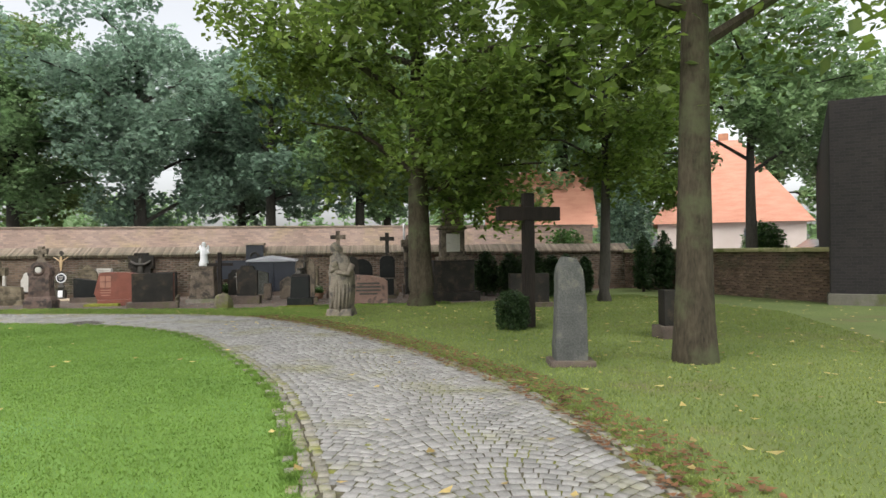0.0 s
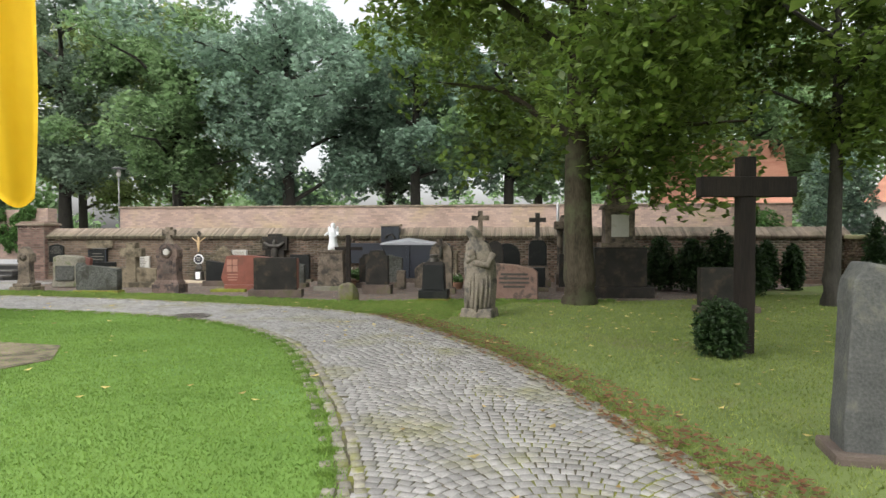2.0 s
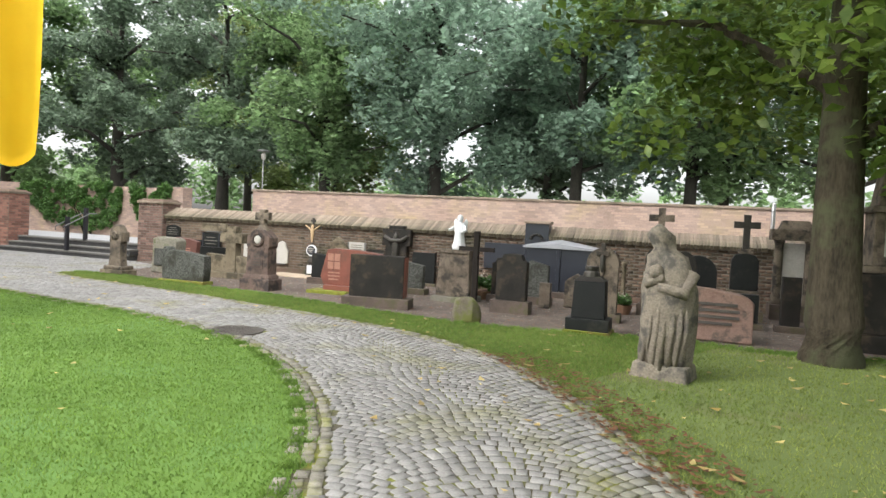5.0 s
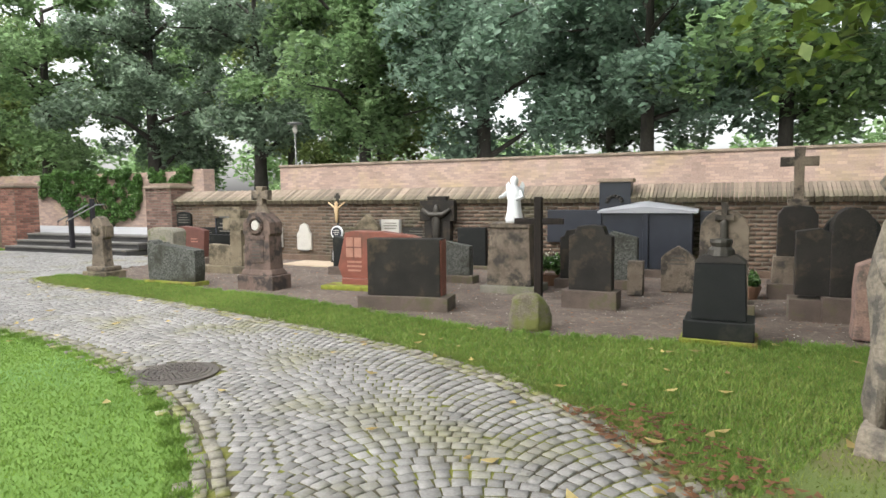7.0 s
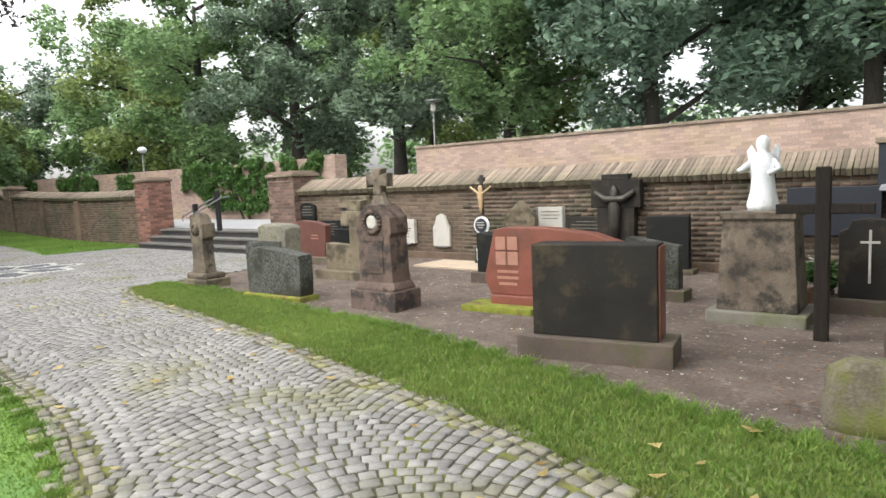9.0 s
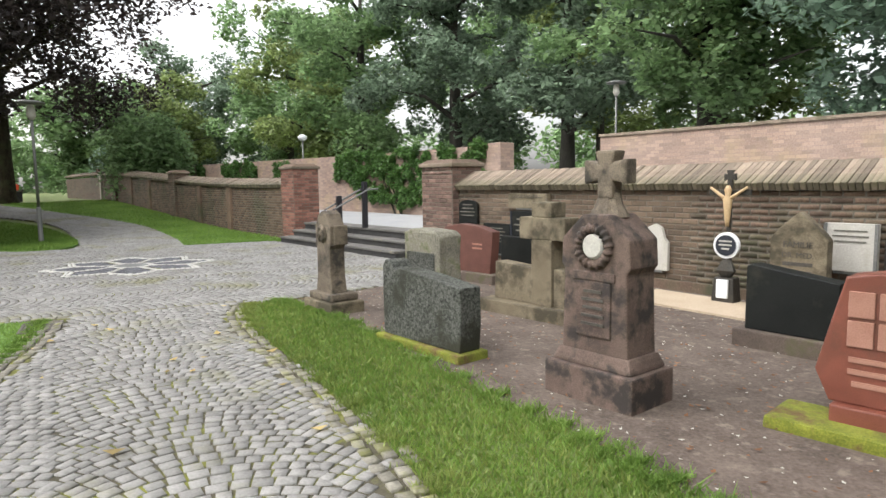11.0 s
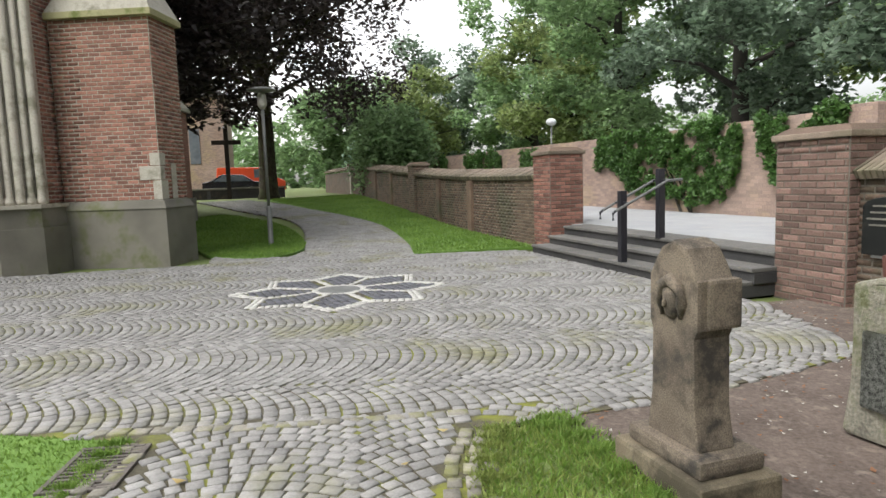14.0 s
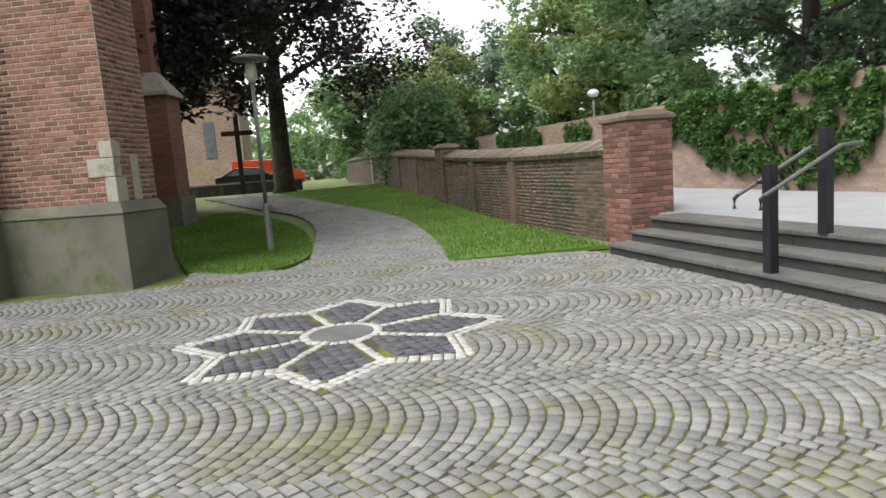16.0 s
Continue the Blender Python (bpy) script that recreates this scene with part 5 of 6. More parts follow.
tube([(-0.2, -0.04, 1.1), (-0.17, -0.17, 1.0), (0.0, -0.22, 1.08)], [0.07, 0.06, 0.045], 9, b)
ball(0.075, (-0.08, -0.2, 1.13), 1.2, 2, 0.3, b)
for v in b.verts:
    v.co += Vector((noise.noise(v.co * 9), noise.noise(v.co * 9 + Vector((7, 0, 0))), 0)) * 0.022
box(-0.31, 0.31, -0.24, 0.24, -0.05, 0.16, 0.03, 0.03, b)
st = link("statue", b, mat("eroded_sandstone", (0.13, 0.11, 0.085), (0.26, 0.225, 0.175), 0.95, 4, 45, 1.0, spot=(0.07, 0.065, 0.055), spot_scale=4, spot_at=0.55), smooth=True)
st.matrix_basis = pose(-0.74, 15.05, 0, 0, 0, -12)
tagged(st, "weathered sandstone madonna statue standing in the grass", "statue")

# stone with tapered sides near the path
g = grave(2.56, 8.3, "tall dark grey tapered gravestone with a rough edge", -6)
bm = outline([(-0.2, 0.02), (0.2, 0.02), (0.19, 0.6), (0.15, 1.15), (0.08, 1.3), (-0.08, 1.32), (-0.15, 1.2), (-0.17, 0.9)], -0.14, 0.16, 0.02)
bmesh.ops.subdivide_edges(bm, edges=bm.edges[:], cuts=3, use_grid_fill=True)
for v in bm.verts:
    v.co += Vector((1, 0.6, 0.3)) * 0.022 * noise.noise(v.co * 6)
part("slab", bm, mat("slate_stone", (0.04, 0.042, 0.04), (0.09, 0.092, 0.085), 0.85, 5, 50, 0.8, spot=(0.12, 0.12, 0.09), spot_scale=5, spot_at=0.63), g)
part("base", box(-0.27, 0.28, -0.22, 0.24, -0.06, 0.07, 0.03), M_BASE, g)

# dark wooden cross
g = thing("wooden_cross", pose(2.88, 12.1, 0, 0, 0, 10), "tall dark oiled wooden cross in the grass", "cross")
part("post", box(-0.1, 0.1, -0.08, 0.08, -0.2, 2.45, 0.012), M_WOOD, g)
part("beam", box(-0.6, 0.6, -0.1, 0.06, 1.95, 2.2, 0.012), M_WOOD, g)
slab_grave(3.8, 16.3, 1.0, 0.84, 0.2, M_BLACKGR, "broad dark gravestone behind the wooden cross", 0.12, shape="flat")
slab_grave(5.0, 10.4, 0.75, 0.76, 0.22, M_BLACKGR, "dark gravestone on a wide plinth beside a tree", 0.2)

# tall tabernacle monument
g = grave(2.15, 19.2, "tall dark stone monument with a framed niche panel", 3, "monument")
part("base", box(-0.75, 0.75, -0.5, 0.5, -0.05, 0.25, 0.02), M_BLACKGR, g)
part("chest", box(-0.6, 0.6, -0.4, 0.4, 0.25, 1.15, 0.02), M_BLACKGR, g)
part("ledge", box(-0.45, 0.45, -0.35, 0.35, 1.15, 1.26, 0.03), M_SAND, g)
part("shrine", box(-0.34, 0.34, -0.28, 0.28, 1.26, 2.05, 0.02), M_SAND, g)
part("panel", box(-0.2, 0.2, -0.3, -0.27, 1.4, 1.92, 0.012), M_BONE, g, "pale marble panel")
part("cornice", box(-0.42, 0.42, -0.36, 0.36, 2.05, 2.15, 0.02, 0.05), M_SAND, g)
part("spire", box(-0.3, 0.3, -0.25, 0.25, 2.15, 3.0, 0.02, 0.1), M_SAND, g)
g = grave(1.15, 22.4, "columned dark stone memorial at the wall", 3, "monument")
part("base", box(-0.4, 0.4, -0.25, 0.25, -0.05, 0.3, 0.015), M_BASE, g)
for x in (-0.28, 0.28):
    part("column", lathe([(0.1, 0.3), (0.085, 0.4), (0.08, 1.5), (0.11, 1.6)], 12, at=(x, -0.1, 0)), M_SAND, g, smooth=True)
part("panel", box(-0.2, 0.2, -0.06, 0.1, 0.3, 1.55, 0.01), M_BONE, g, "pale stone panel")
part("lintel", box(-0.44, 0.44, -0.26, 0.2, 1.6, 1.82, 0.015), M_SAND, g)
part("cap", box(-0.3, 0.3, -0.2, 0.16, 1.82, 2.0, 0.015, 0.06), M_SAND, g)
slab_grave(0.95, 20.3, 0.3, 0.95, 0.16, M_BLACKGR, "narrow dark gravestone by the tree", 0.1)

# dark family tomb at the wall
g = thing("tomb", WALL @ pose(-3.38, -0.42, 0), "dark blue-black polished family tomb with a low gable", "tomb")
part("base", box(-1.2, 0.6, -0.14, 0.4, -0.05, 0.12, 0.015), M_BASE, g)
part("front_panel", outline([(-1.08, 0.12), (-0.36, 0.12), (-0.36, 1.22), (-1.08, 1.15)], 0.0, 0.3, 0.008), M_BLUEPOL, g)
part("front_panel", outline([(-0.26, 0.12), (0.48, 0.12), (0.48, 1.15), (-0.26, 1.22)], 0.0, 0.3, 0.008), M_BLUEPOL, g)
part("centre_rib", box(-0.359, -0.261, -0.03, 0.3, 0.12, 1.23, 0.006), M_BLUEPOL, g)
roof = bmesh.new()
rv = [roof.verts.new(p) for p in ((-1.16, -0.06, 1.16), (0.56, -0.06, 1.16), (0.56, 0.4, 1.2), (-1.16, 0.4, 1.2), (-0.31, -0.06, 1.25), (-0.31, 0.4, 1.36), (-1.16, -0.06, 1.13), (0.56, -0.06, 1.13), (0.56, 0.4, 1.13), (-1.16, 0.4, 1.13))]
for f in ((0, 4, 5, 3), (4, 1, 2, 5), (6, 7, 1, 4, 0), (7, 8, 2, 1), (8, 9, 3, 5, 2), (9, 6, 0, 3), (9, 8, 7, 6)):
    roof.faces.new([rv[k] for k in f])
# paler than the tomb because reflected sky is in its colour
part("gable", roof, M_SKYCOVER, g, "sloping stone cover, its sky reflection put in as pale colour")
part("side_panel", box(-2.2, -1.15, 0.28, 0.4, 0.55, 1.18, 0.008), M_BLUEPOL, g)
part("side_panel", box(0.58, 0.95, 0.28, 0.4, 0.5, 1.16, 0.008), M_BLUEPOL, g)
part("shrine_box", box(-1.2, -0.62, 0.3, 0.6, 1.1, 1.7, 0.01), M_BLUEPOL, g)
part("shrine_cap", box(-1.24, -0.58, 0.26, 0.64, 1.7, 1.77, 0.012), M_COPING, g)
fl = bmesh.new()
for i in range(7):
    a = math.pi * i / 6
    ball(0.045, (-0.91 + 0.13 * math.cos(a), 0.27, 1.34 + 0.1 * math.sin(a)), 0.8, 1, 0.5, fl)
part("ornament", fl, M_BRONZE, g, "dark cast ornament")


# ---- plaques on the wall ----
def plaque(x, z0, z1, w, material, label, shape="flat", text=0, textm=M_LETTER, d=0.06, frame_m=None):
    g = thing("wall_plaque", WALL @ pose(x, -0.03 - d, 0), label, "plaque", "plaques on the wall")
    if shape == "arch":
        bm = outline([(a, z0 + b) for a, b in arch(w, z1 - z0, (z1 - z0) * 0.82, 10)], 0, d, 0.008)
    elif shape == "bell":
        h = z1 - z0
        bm = outline([(-w / 2, z0), (w / 2, z0), (w / 2, z0 + h * 0.6), (w * 0.36, z0 + h * 0.7), (w * 0.26, z0 + h * 0.92), (0, z1), (-w * 0.26, z0 + h * 0.92), (-w * 0.36, z0 + h * 0.7), (-w / 2, z0 + h * 0.6)], 0, d, 0.008)
    else:
        bm = box(-w / 2, w / 2, 0, d, z0, z1, 0.008)
    part("panel", bm, material, g)
    part("bracket", box(-w * 0.3, w * 0.3, 0.01, d + 0.05, z0 - 0.03, z0, 0.004), M_GREYMETAL, g)
    if frame_m:
        for xx in (-w / 2, w / 2 - 0.035):
            part("frame_bar", box(xx, xx + 0.035, -0.012, 0, z0, z1, 0.003), frame_m, g)
    if text:
        bars(g, -w * 0.4, w * 0.4, z1 - (z1 - z0) * 0.14, -0.003, text, (z1 - z0) * 0.03, (z1 - z0) * 0.11, textm, int(-x * 7))
    return g


plaque(-15.35, 0.56, 1.14, 0.5, M_BLACKPOL, "black arched memorial tablet on the brick wall", "arch", 4)
plaque(-14.6, 0.22, 0.74, 0.66, M_BLACKPOL, "black rectangular memorial tablet with fixings", "flat", 5)
plaque(-13.85, 1.02, 1.26, 0.88, M_LIMEMOSS, "pale carved stone strip with worn lettering", "flat", 2, M_LETTERDARK, 0.08)
plaque(-13.9, 0.12, 0.97, 0.62, M_BLACKPOL, "tall black framed memorial panel", "flat", 3, M_LETTER, 0.1, M_BLUEPOL)
slab_grave(-13.55, 21.95, 1.0, 0.58, 0.12, M_BLACKPOL, "low black polished stone before the wall", 0.12)
g = plaque(-12.45, 0.28, 0.76, 0.6, M_BONE, "pale stone plaque with dark lettering", "flat", 6, M_LETTERDARK, 0.09)
plaque(-11.5, 0.24, 0.87, 0.4, M_BONE, "white bell-shaped memorial tablet", "bell", 0, M_LETTER, 0.06)
plaque(-9.15, 0.45, 0.97, 0.52, M_BONE, "white framed memorial tablet", "flat", 3, M_LETTER, 0.06, M_GREYMETAL)
plaque(-8.5, 0.3, 0.8, 0.66, M_BLACKGR, "dark memorial tablet low on the wall", "flat", 3, M_LETTER, 0.07)
g = thing("relief_stele", WALL @ pose(-7.95, -0.2, 0), "dark stone stele with a bronze cross-shaped relief", "gravestone")
part("slab", box(-0.3, 0.3, 0, 0.16, -0.05, 1.3, 0.012), M_BLACKGR, g)
part("head", box(-0.4, 0.4, -0.01, 0.16, 0.95, 1.38, 0.012), M_BLACKGR, g)
part("crest", box(-0.22, 0.22, -0.01, 0.16, 1.38, 1.47, 0.012), M_BLACKGR, g)
b = lathe([(0.05, 0.4), (0.09, 0.7), (0.11, 0.95), (0.06, 1.12), (0.07, 1.2), (0.02, 1.3)], 12, 1, 0.6, (0, -0.04, 0), 0.2)
tube([(-0.32, -0.04, 1.2), (-0.15, -0.05, 1.08), (0.15, -0.05, 1.08), (0.32, -0.04, 1.2)], [0.04, 0.06, 0.06, 0.04], 8, b)
part("relief", b, M_BRONZE, g, "bronze relief with outstretched arms", True)

# wrought crucifix
g = thing("crucifix", pose(-10.28, 22.15, 0, 0, 0, 3.4), "black iron grave cross with gilded figure and round plaque", "cross")
part("foot", box(-0.14, 0.14, -0.1, 0.1, -0.02, 0.3, 0.02, 0.02), M_BRONZE, g)
part("white_plate", box(-0.07, 0.07, -0.115, -0.08, 0.06, 0.28, 0.01), M_WHITE, g, "small white plate")
part("scrollwork", lathe([(0.06, 0.3), (0.13, 0.38), (0.06, 0.5), (0.05, 0.56)], 10, 1, 0.5, (0, 0, 0), 0.3), M_BRONZE, g)
d = lathe([(0.155, -0.02), (0.155, 0.02)], 24)
bmesh.ops.rotate(d, cent=(0, 0, 0), matrix=Matrix.Rotation(radians(90), 3, "X"), verts=d.verts)
bmesh.ops.translate(d, vec=(0, -0.02, 0.68), verts=d.verts)
part("plaque_rim", d, M_WHITE, g, "white rim of the round plaque")
d = lathe([(0.125, -0.012), (0.12, 0.012)], 24)
bmesh.ops.rotate(d, cent=(0, 0, 0), matrix=Matrix.Rotation(radians(90), 3, "X"), verts=d.verts)
bmesh.ops.translate(d, vec=(0, -0.045, 0.68), verts=d.verts)
part("plaque", d, M_BLUEPOL, g, "round dark blue plaque")
bars(g, -0.08, 0.08, 0.74, -0.06, 3, 0.018, 0.045, M_BONE, 2)
part("cross", cross_mesh(0.5, 1.52, 1.3, 0.05, 0.03, 0.02, 0.84, 0.008, 0.005), M_BRONZE, g)
part("cross_tip", cross_mesh(0.14, 1.56, 1.48, 0.06, 0.035, 0.02, 1.4, 0.01, 0.004), M_BRONZE, g)
b = lathe([(0.02, 0.9), (0.035, 1.0), (0.045, 1.1), (0.055, 1.22), (0.03, 1.27), (0.045, 1.33), (0.02, 1.38)], 10, 1, 0.8, (0, -0.03, 0), 0.1)
tube([(-0.22, -0.02, 1.36), (-0.05, -0.03, 1.24), (0.05, -0.03, 1.24), (0.22, -0.02, 1.36)], [0.014, 0.024, 0.024, 0.014], 7, b)
part("figure", b, M_GOLD, g, "gilded figure on the cross", True)

# planted bowls
for x, y, s in ((-1.9, 20.6, 0.9), (-4.85, 20.75, 1.2)):
    g = thing("flower_planting", pose(x, y, 0), "low green plants with white blossoms on a grave", "plants")
    part("planter", lathe([(0.13, -0.02), (0.17, 0.1), (0.19, 0.17), (0.15, 0.17)], 14), M_TERRA, g)
    v, f = leaf_cloud([(0.1 * math.cos(a), 0.1 * math.sin(a), 0.26 + 0.05 * (a % 2)) for a in range(8)], [0.12] * 8, 700, 0.035, int(x * 10 + 90))
    raw("leaves", v * [s, s, s], f, M_LEAFIVY, g)
    v, f = leaf_cloud([(0, 0, 0.36)], [0.16], 40, 0.022, 8)
    raw("blossom", v * [s, s, s], f, M_FLOWER, g)
g = thing("grave_lantern", pose(-1.95, 20.9, 0), "slim pale stone stem behind a planted bowl", "ornament")
part("stem", lathe([(0.07, 0), (0.05, 0.1), (0.04, 0.9), (0.06, 0.95), (0.05, 1.0)], 10), M_LIMEMOSS, g, smooth=True)

# ---- street furniture ----


def street_lamp(x, y, z, h, label):
    g = thing("street_lamp", pose(x, y, z), label, "street lamp", "park lamps")
    part("sleeve", lathe([(0.085, -0.05), (0.085, 0.02), (0.062, 0.04), (0.062, 0.9), (0.045, 0.95)], 14), M_GREYMETAL, g, smooth=True)
    part("mast", lathe([(0.038, 0.9), (0.036, h - 0.5)], 12), M_GREYMETAL, g, smooth=True)
    part("head", lathe([(0.05, h - 0.52), (0.11, h - 0.42), (0.10, h - 0.2), (0.06, h - 0.12)], 16), M_BONE, g, "pale glass lamp head", True)
    part("hood", lathe([(0.33, h - 0.1), (0.34, h - 0.06), (0.2, h - 0.02), (0.05, h)], 22), M_GREYMETAL, g, "flat round metal hood", True)


street_lamp(-26.2, 16.1, rise(-26.2), 3.75, "grey park lamp with a flat round hood on the lawn")
street_lamp(-20.6, 32.6, 0.4, 4.4, "grey park lamp with a flat round hood behind the wall")
g = thing("globe_lamp", pose(-40, 29.5, 0.9), "white globe lamp on a slim pole behind the wall", "street lamp")
part("pole", lathe([(0.05, -0.6), (0.04, 3.0)], 10), M_GREYMETAL, g, smooth=True)
part("globe", ball(0.26, (0, 0, 3.15), 0.7, 3), M_WHITE, g, "white glass globe", True)

flag = thing("flagpole", pose(-8.3, 12.45, 0), "grey flagpole with a hanging white and yellow banner", "flag")
part("pole", lathe([(0.075, -0.05), (0.07, 0.5), (0.06, 4.0), (0.05, 8.5)], 14), M_GREYMETAL, flag, smooth=True)
part("crossbar", tube([(-0.8, -0.05, 7.6), (0.8, -0.05, 7.6)], [0.02, 0.02], 8), M_GREYMETAL, flag)


def banner(x0, x1, material, tip, seed):
    b = bmesh.new()
    rows, cols = 40, 9
    vs = []
    for i in range(rows + 1):
        k = i / rows
        row = []
        for j in range(cols + 1):
            u = j / cols
            w = 1 - 0.22 * (1 - k) ** 6
            zlow = 1.86 + tip * (2 * u - 1) ** 2 * 0.22 + (0.12 if seed == 2 else 0) * (1 - u)
            z = zlow + (7.6 - zlow) * k
            cx = (x0 + x1) / 2
            x = cx + (x0 + (x1 - x0) * u - cx) * w + 0.05 * (1 - k) * math.sin(seed)
            y = -0.22 + 0.06 * math.sin(u * 7 + seed + k * 3) + 0.05 * math.sin(k * 9 + seed)
            row.append(b.verts.new((x, y, z)))
        vs.append(row)
    for i in range(rows):
        for j in range(cols):
            b.faces.new((vs[i][j], vs[i][j + 1], vs[i + 1][j + 1], vs[i + 1][j]))
    bmesh.ops.solidify(b, geom=b.faces[:], thickness=0.004)
    return b


rot = Matrix.Rotation(radians(47), 4, "Z")
for nm, bmx, mm, lb in (("white_cloth", banner(-0.72, -0.01, M_WHITECLOTH, 1, 1), M_WHITECLOTH, "white half of the banner"), ("yellow_cloth", banner(0.01, 0.72, M_YELLOW, 1, 2), M_YELLOW, "bright yellow half of the banner")):
    bmesh.ops.transform(bmx, matrix=rot @ Matrix.Translation((-0.04, 0, 0)), verts=bmx.verts)
    part(nm, bmx, mm, flag, lb, True)
pole = thing("metal_pole", pose(0.85, 23.9, 0.4), "slim pale metal pole behind the wall", "pole")
part("shaft", lathe([(0.045, -0.2), (0.045, 2.0), (0.03, 2.05)], 10), M_STEEL, pole, smooth=True)

# manhole
g = thing("manhole_cover", pose(-5.95, 14.3, 0, 0, 0, 20), "round rusty cast-iron manhole cover in the cobbles", "manhole cover", kind="structure")
part("frame", lathe([(0.36, -0.04), (0.36, 0.012), (0.32, 0.014)], 36), M_IRON, g)
part("lid", lathe([(0.31, -0.03), (0.31, 0.017), (0.3, 0.02)], 36), M_IRON, g)
st = bmesh.new()
for r in (0.06, 0.11, 0.16, 0.21, 0.26):
    for i in range(int(r * 150)):
        a = 2 * math.pi * i / int(r * 150)
        box(r * math.cos(a) - 0.012, r * math.cos(a) + 0.012, r * math.sin(a) - 0.012, r * math.sin(a) + 0.012, 0.018, 0.027, 0, 0, st)
part("studs", st, M_IRON, g)

# ---- distance ----


def house(x, y, w, d, eave, ridge, rz, label, wallm, hip=0.0):
    h = thing("house", pose(x, y, 0.3, 0, 0, rz), label, "house")
    part("wall", outline([(-w / 2, -0.3), (w / 2, -0.3), (w / 2, eave), (0, eave + 0.1 if hip else ridge - 0.15), (-w / 2, eave)], 0, d, 0), wallm, h)
    if hip:
        part("hip_roof", box(-w / 2 - 0.4, w / 2 + 0.4, -0.4, d + 0.4, eave - 0.05, ridge, 0, hip), M_ROOF, h, "steep orange tiled hipped roof")
    for s in (-1, 1):
        e = w / 2 + 0.35
        ze = eave - 0.35 * (ridge - eave) / (w / 2)
        if not hip:
            part("roof", outline([(0, ridge), (s * e, ze), (s * e, ze - 0.14), (0, ridge - 0.16)], -0.35, d + 0.35, 0), M_ROOF, h, "orange tiled roof slope")
        for i in range(3):
            yy = d * (0.2 + 0.28 * i)
            wdw = part("window", box(s * w / 2 - 0.04, s * w / 2 + 0.04, yy, yy + 1.1, 1.0, 2.3, 0.01), M_GLASS, h)
            part("frame", box(s * w / 2 - 0.05, s * w / 2 + 0.05, yy - 0.08, yy + 1.18, 2.3, 2.38, 0.005), M_WHITE, wdw)
    for i in range(2):
        a = -w * 0.28 + i * w * 0.38
        wdw = part("window", box(a, a + 1.0, -0.05, 0.05, 1.0, 2.3, 0.01), M_GLASS, h)
        part("frame", box(a - 0.08, a + 1.08, -0.06, 0.06, 0.92, 1.0, 0.005), M_WHITE, wdw)
        part("frame", box(a + 0.46, a + 0.54, -0.065, 0.06, 1.0, 2.3, 0.005), M_WHITE, wdw)
    part("chimney", box(-0.3, 0.3, d * 0.5, d * 0.5 + 0.5, ridge - 0.6, ridge + 0.6, 0.02), M_HOUSEBRICK, h)
    return h


house(20.2, 36.5, 8.0, 8.0, 2.7, 8.0, -25, "pinkish house with a steep orange tiled roof", M_PLASTER, 3.6)
house(12.8, 40.5, 5.5, 6.0, 3.0, 6.2, 80, "orange brick house with white windows", M_HOUSEBRICK)
g = thing("pale_building", pose(-66, 6, 0.7), "pinkish brick building with lancet windows beyond the churchyard", "building")
part("wall", box(-8, 0, -6, 6, -0.5, 8, 0.02), M_BACKWALL, g)
for i in range(4):
    part("window", box(-0.03, 0.05, -4 + 2.4 * i, -3.2 + 2.4 * i, 2.6, 5.4, 0.02), M_GLASS, g)
part("roof", box(-8.4, 0.4, -6.4, 6.4, 8, 11, 0.02, 3.5), M_BLACKGR, g)


def car(x, y, z, rz, paint, label, van=False):
    c = thing("van" if van else "car", pose(x, y, z, 0, 0, rz), label, "car")
    if van:
        pts = [(-2.3, 0.3), (2.3, 0.3), (2.35, 0.95), (1.8, 1.2), (1.1, 1.95), (-2.25, 2.0), (-2.35, 1.0)]
        glass = [(1.0, 1.25), (1.68, 1.25), (1.05, 1.85), (0.2, 1.85), (0.2, 1.25)]
    else:
        pts = [(-2.1, 0.28), (2.1, 0.28), (2.15, 0.7), (1.95, 0.88), (1.0, 0.98), (0.35, 1.4), (-0.9, 1.45), (-1.7, 1.02), (-2.1, 0.95)]
        glass = [(-1.45, 1.02), (0.82, 1.0), (0.3, 1.33), (-0.85, 1.38)]
    part("body", outline(pts, -0.85, 0.85, 0.07), paint, c, smooth=False)
    part("side_window", outline(glass, -0.865, -0.84, 0), M_GLASS, c)
    part("side_window", outline(glass, 0.84, 0.865, 0), M_GLASS, c)
    part("trim", box(-2.0, 2.0, -0.87, -0.845, 0.5, 0.56, 0.005), M_STEEL if not van else M_WHITE, c)
    for wx in (-1.3, 1.35):
        for wy in (-0.8, 0.8):
            w = lathe([(0.2, -0.1), (0.32, -0.09), (0.32, 0.09), (0.2, 0.1)], 20)
            bmesh.ops.rotate(w, cent=(0, 0, 0), matrix=Matrix.Rotation(radians(90), 3, "X"), verts=w.verts)
            bmesh.ops.translate(w, vec=(wx, wy, 0.32), verts=w.verts)
            wheel = part("wheel", w, M_TYRE, c)
            r = lathe([(0.19, -0.105), (0.19, 0.105)], 16)
            bmesh.ops.rotate(r, cent=(0, 0, 0), matrix=Matrix.Rotation(radians(90), 3, "X"), verts=r.verts)
            bmesh.ops.translate(r, vec=(wx, wy, 0.32), verts=r.verts)
            part("rim", r, M_STEEL, wheel)
    for wy in (-0.6, 0.6):
        part("headlight", box(2.02, 2.17, wy - 0.15, wy + 0.15, 0.62, 0.76, 0.02), M_GLASS, c)


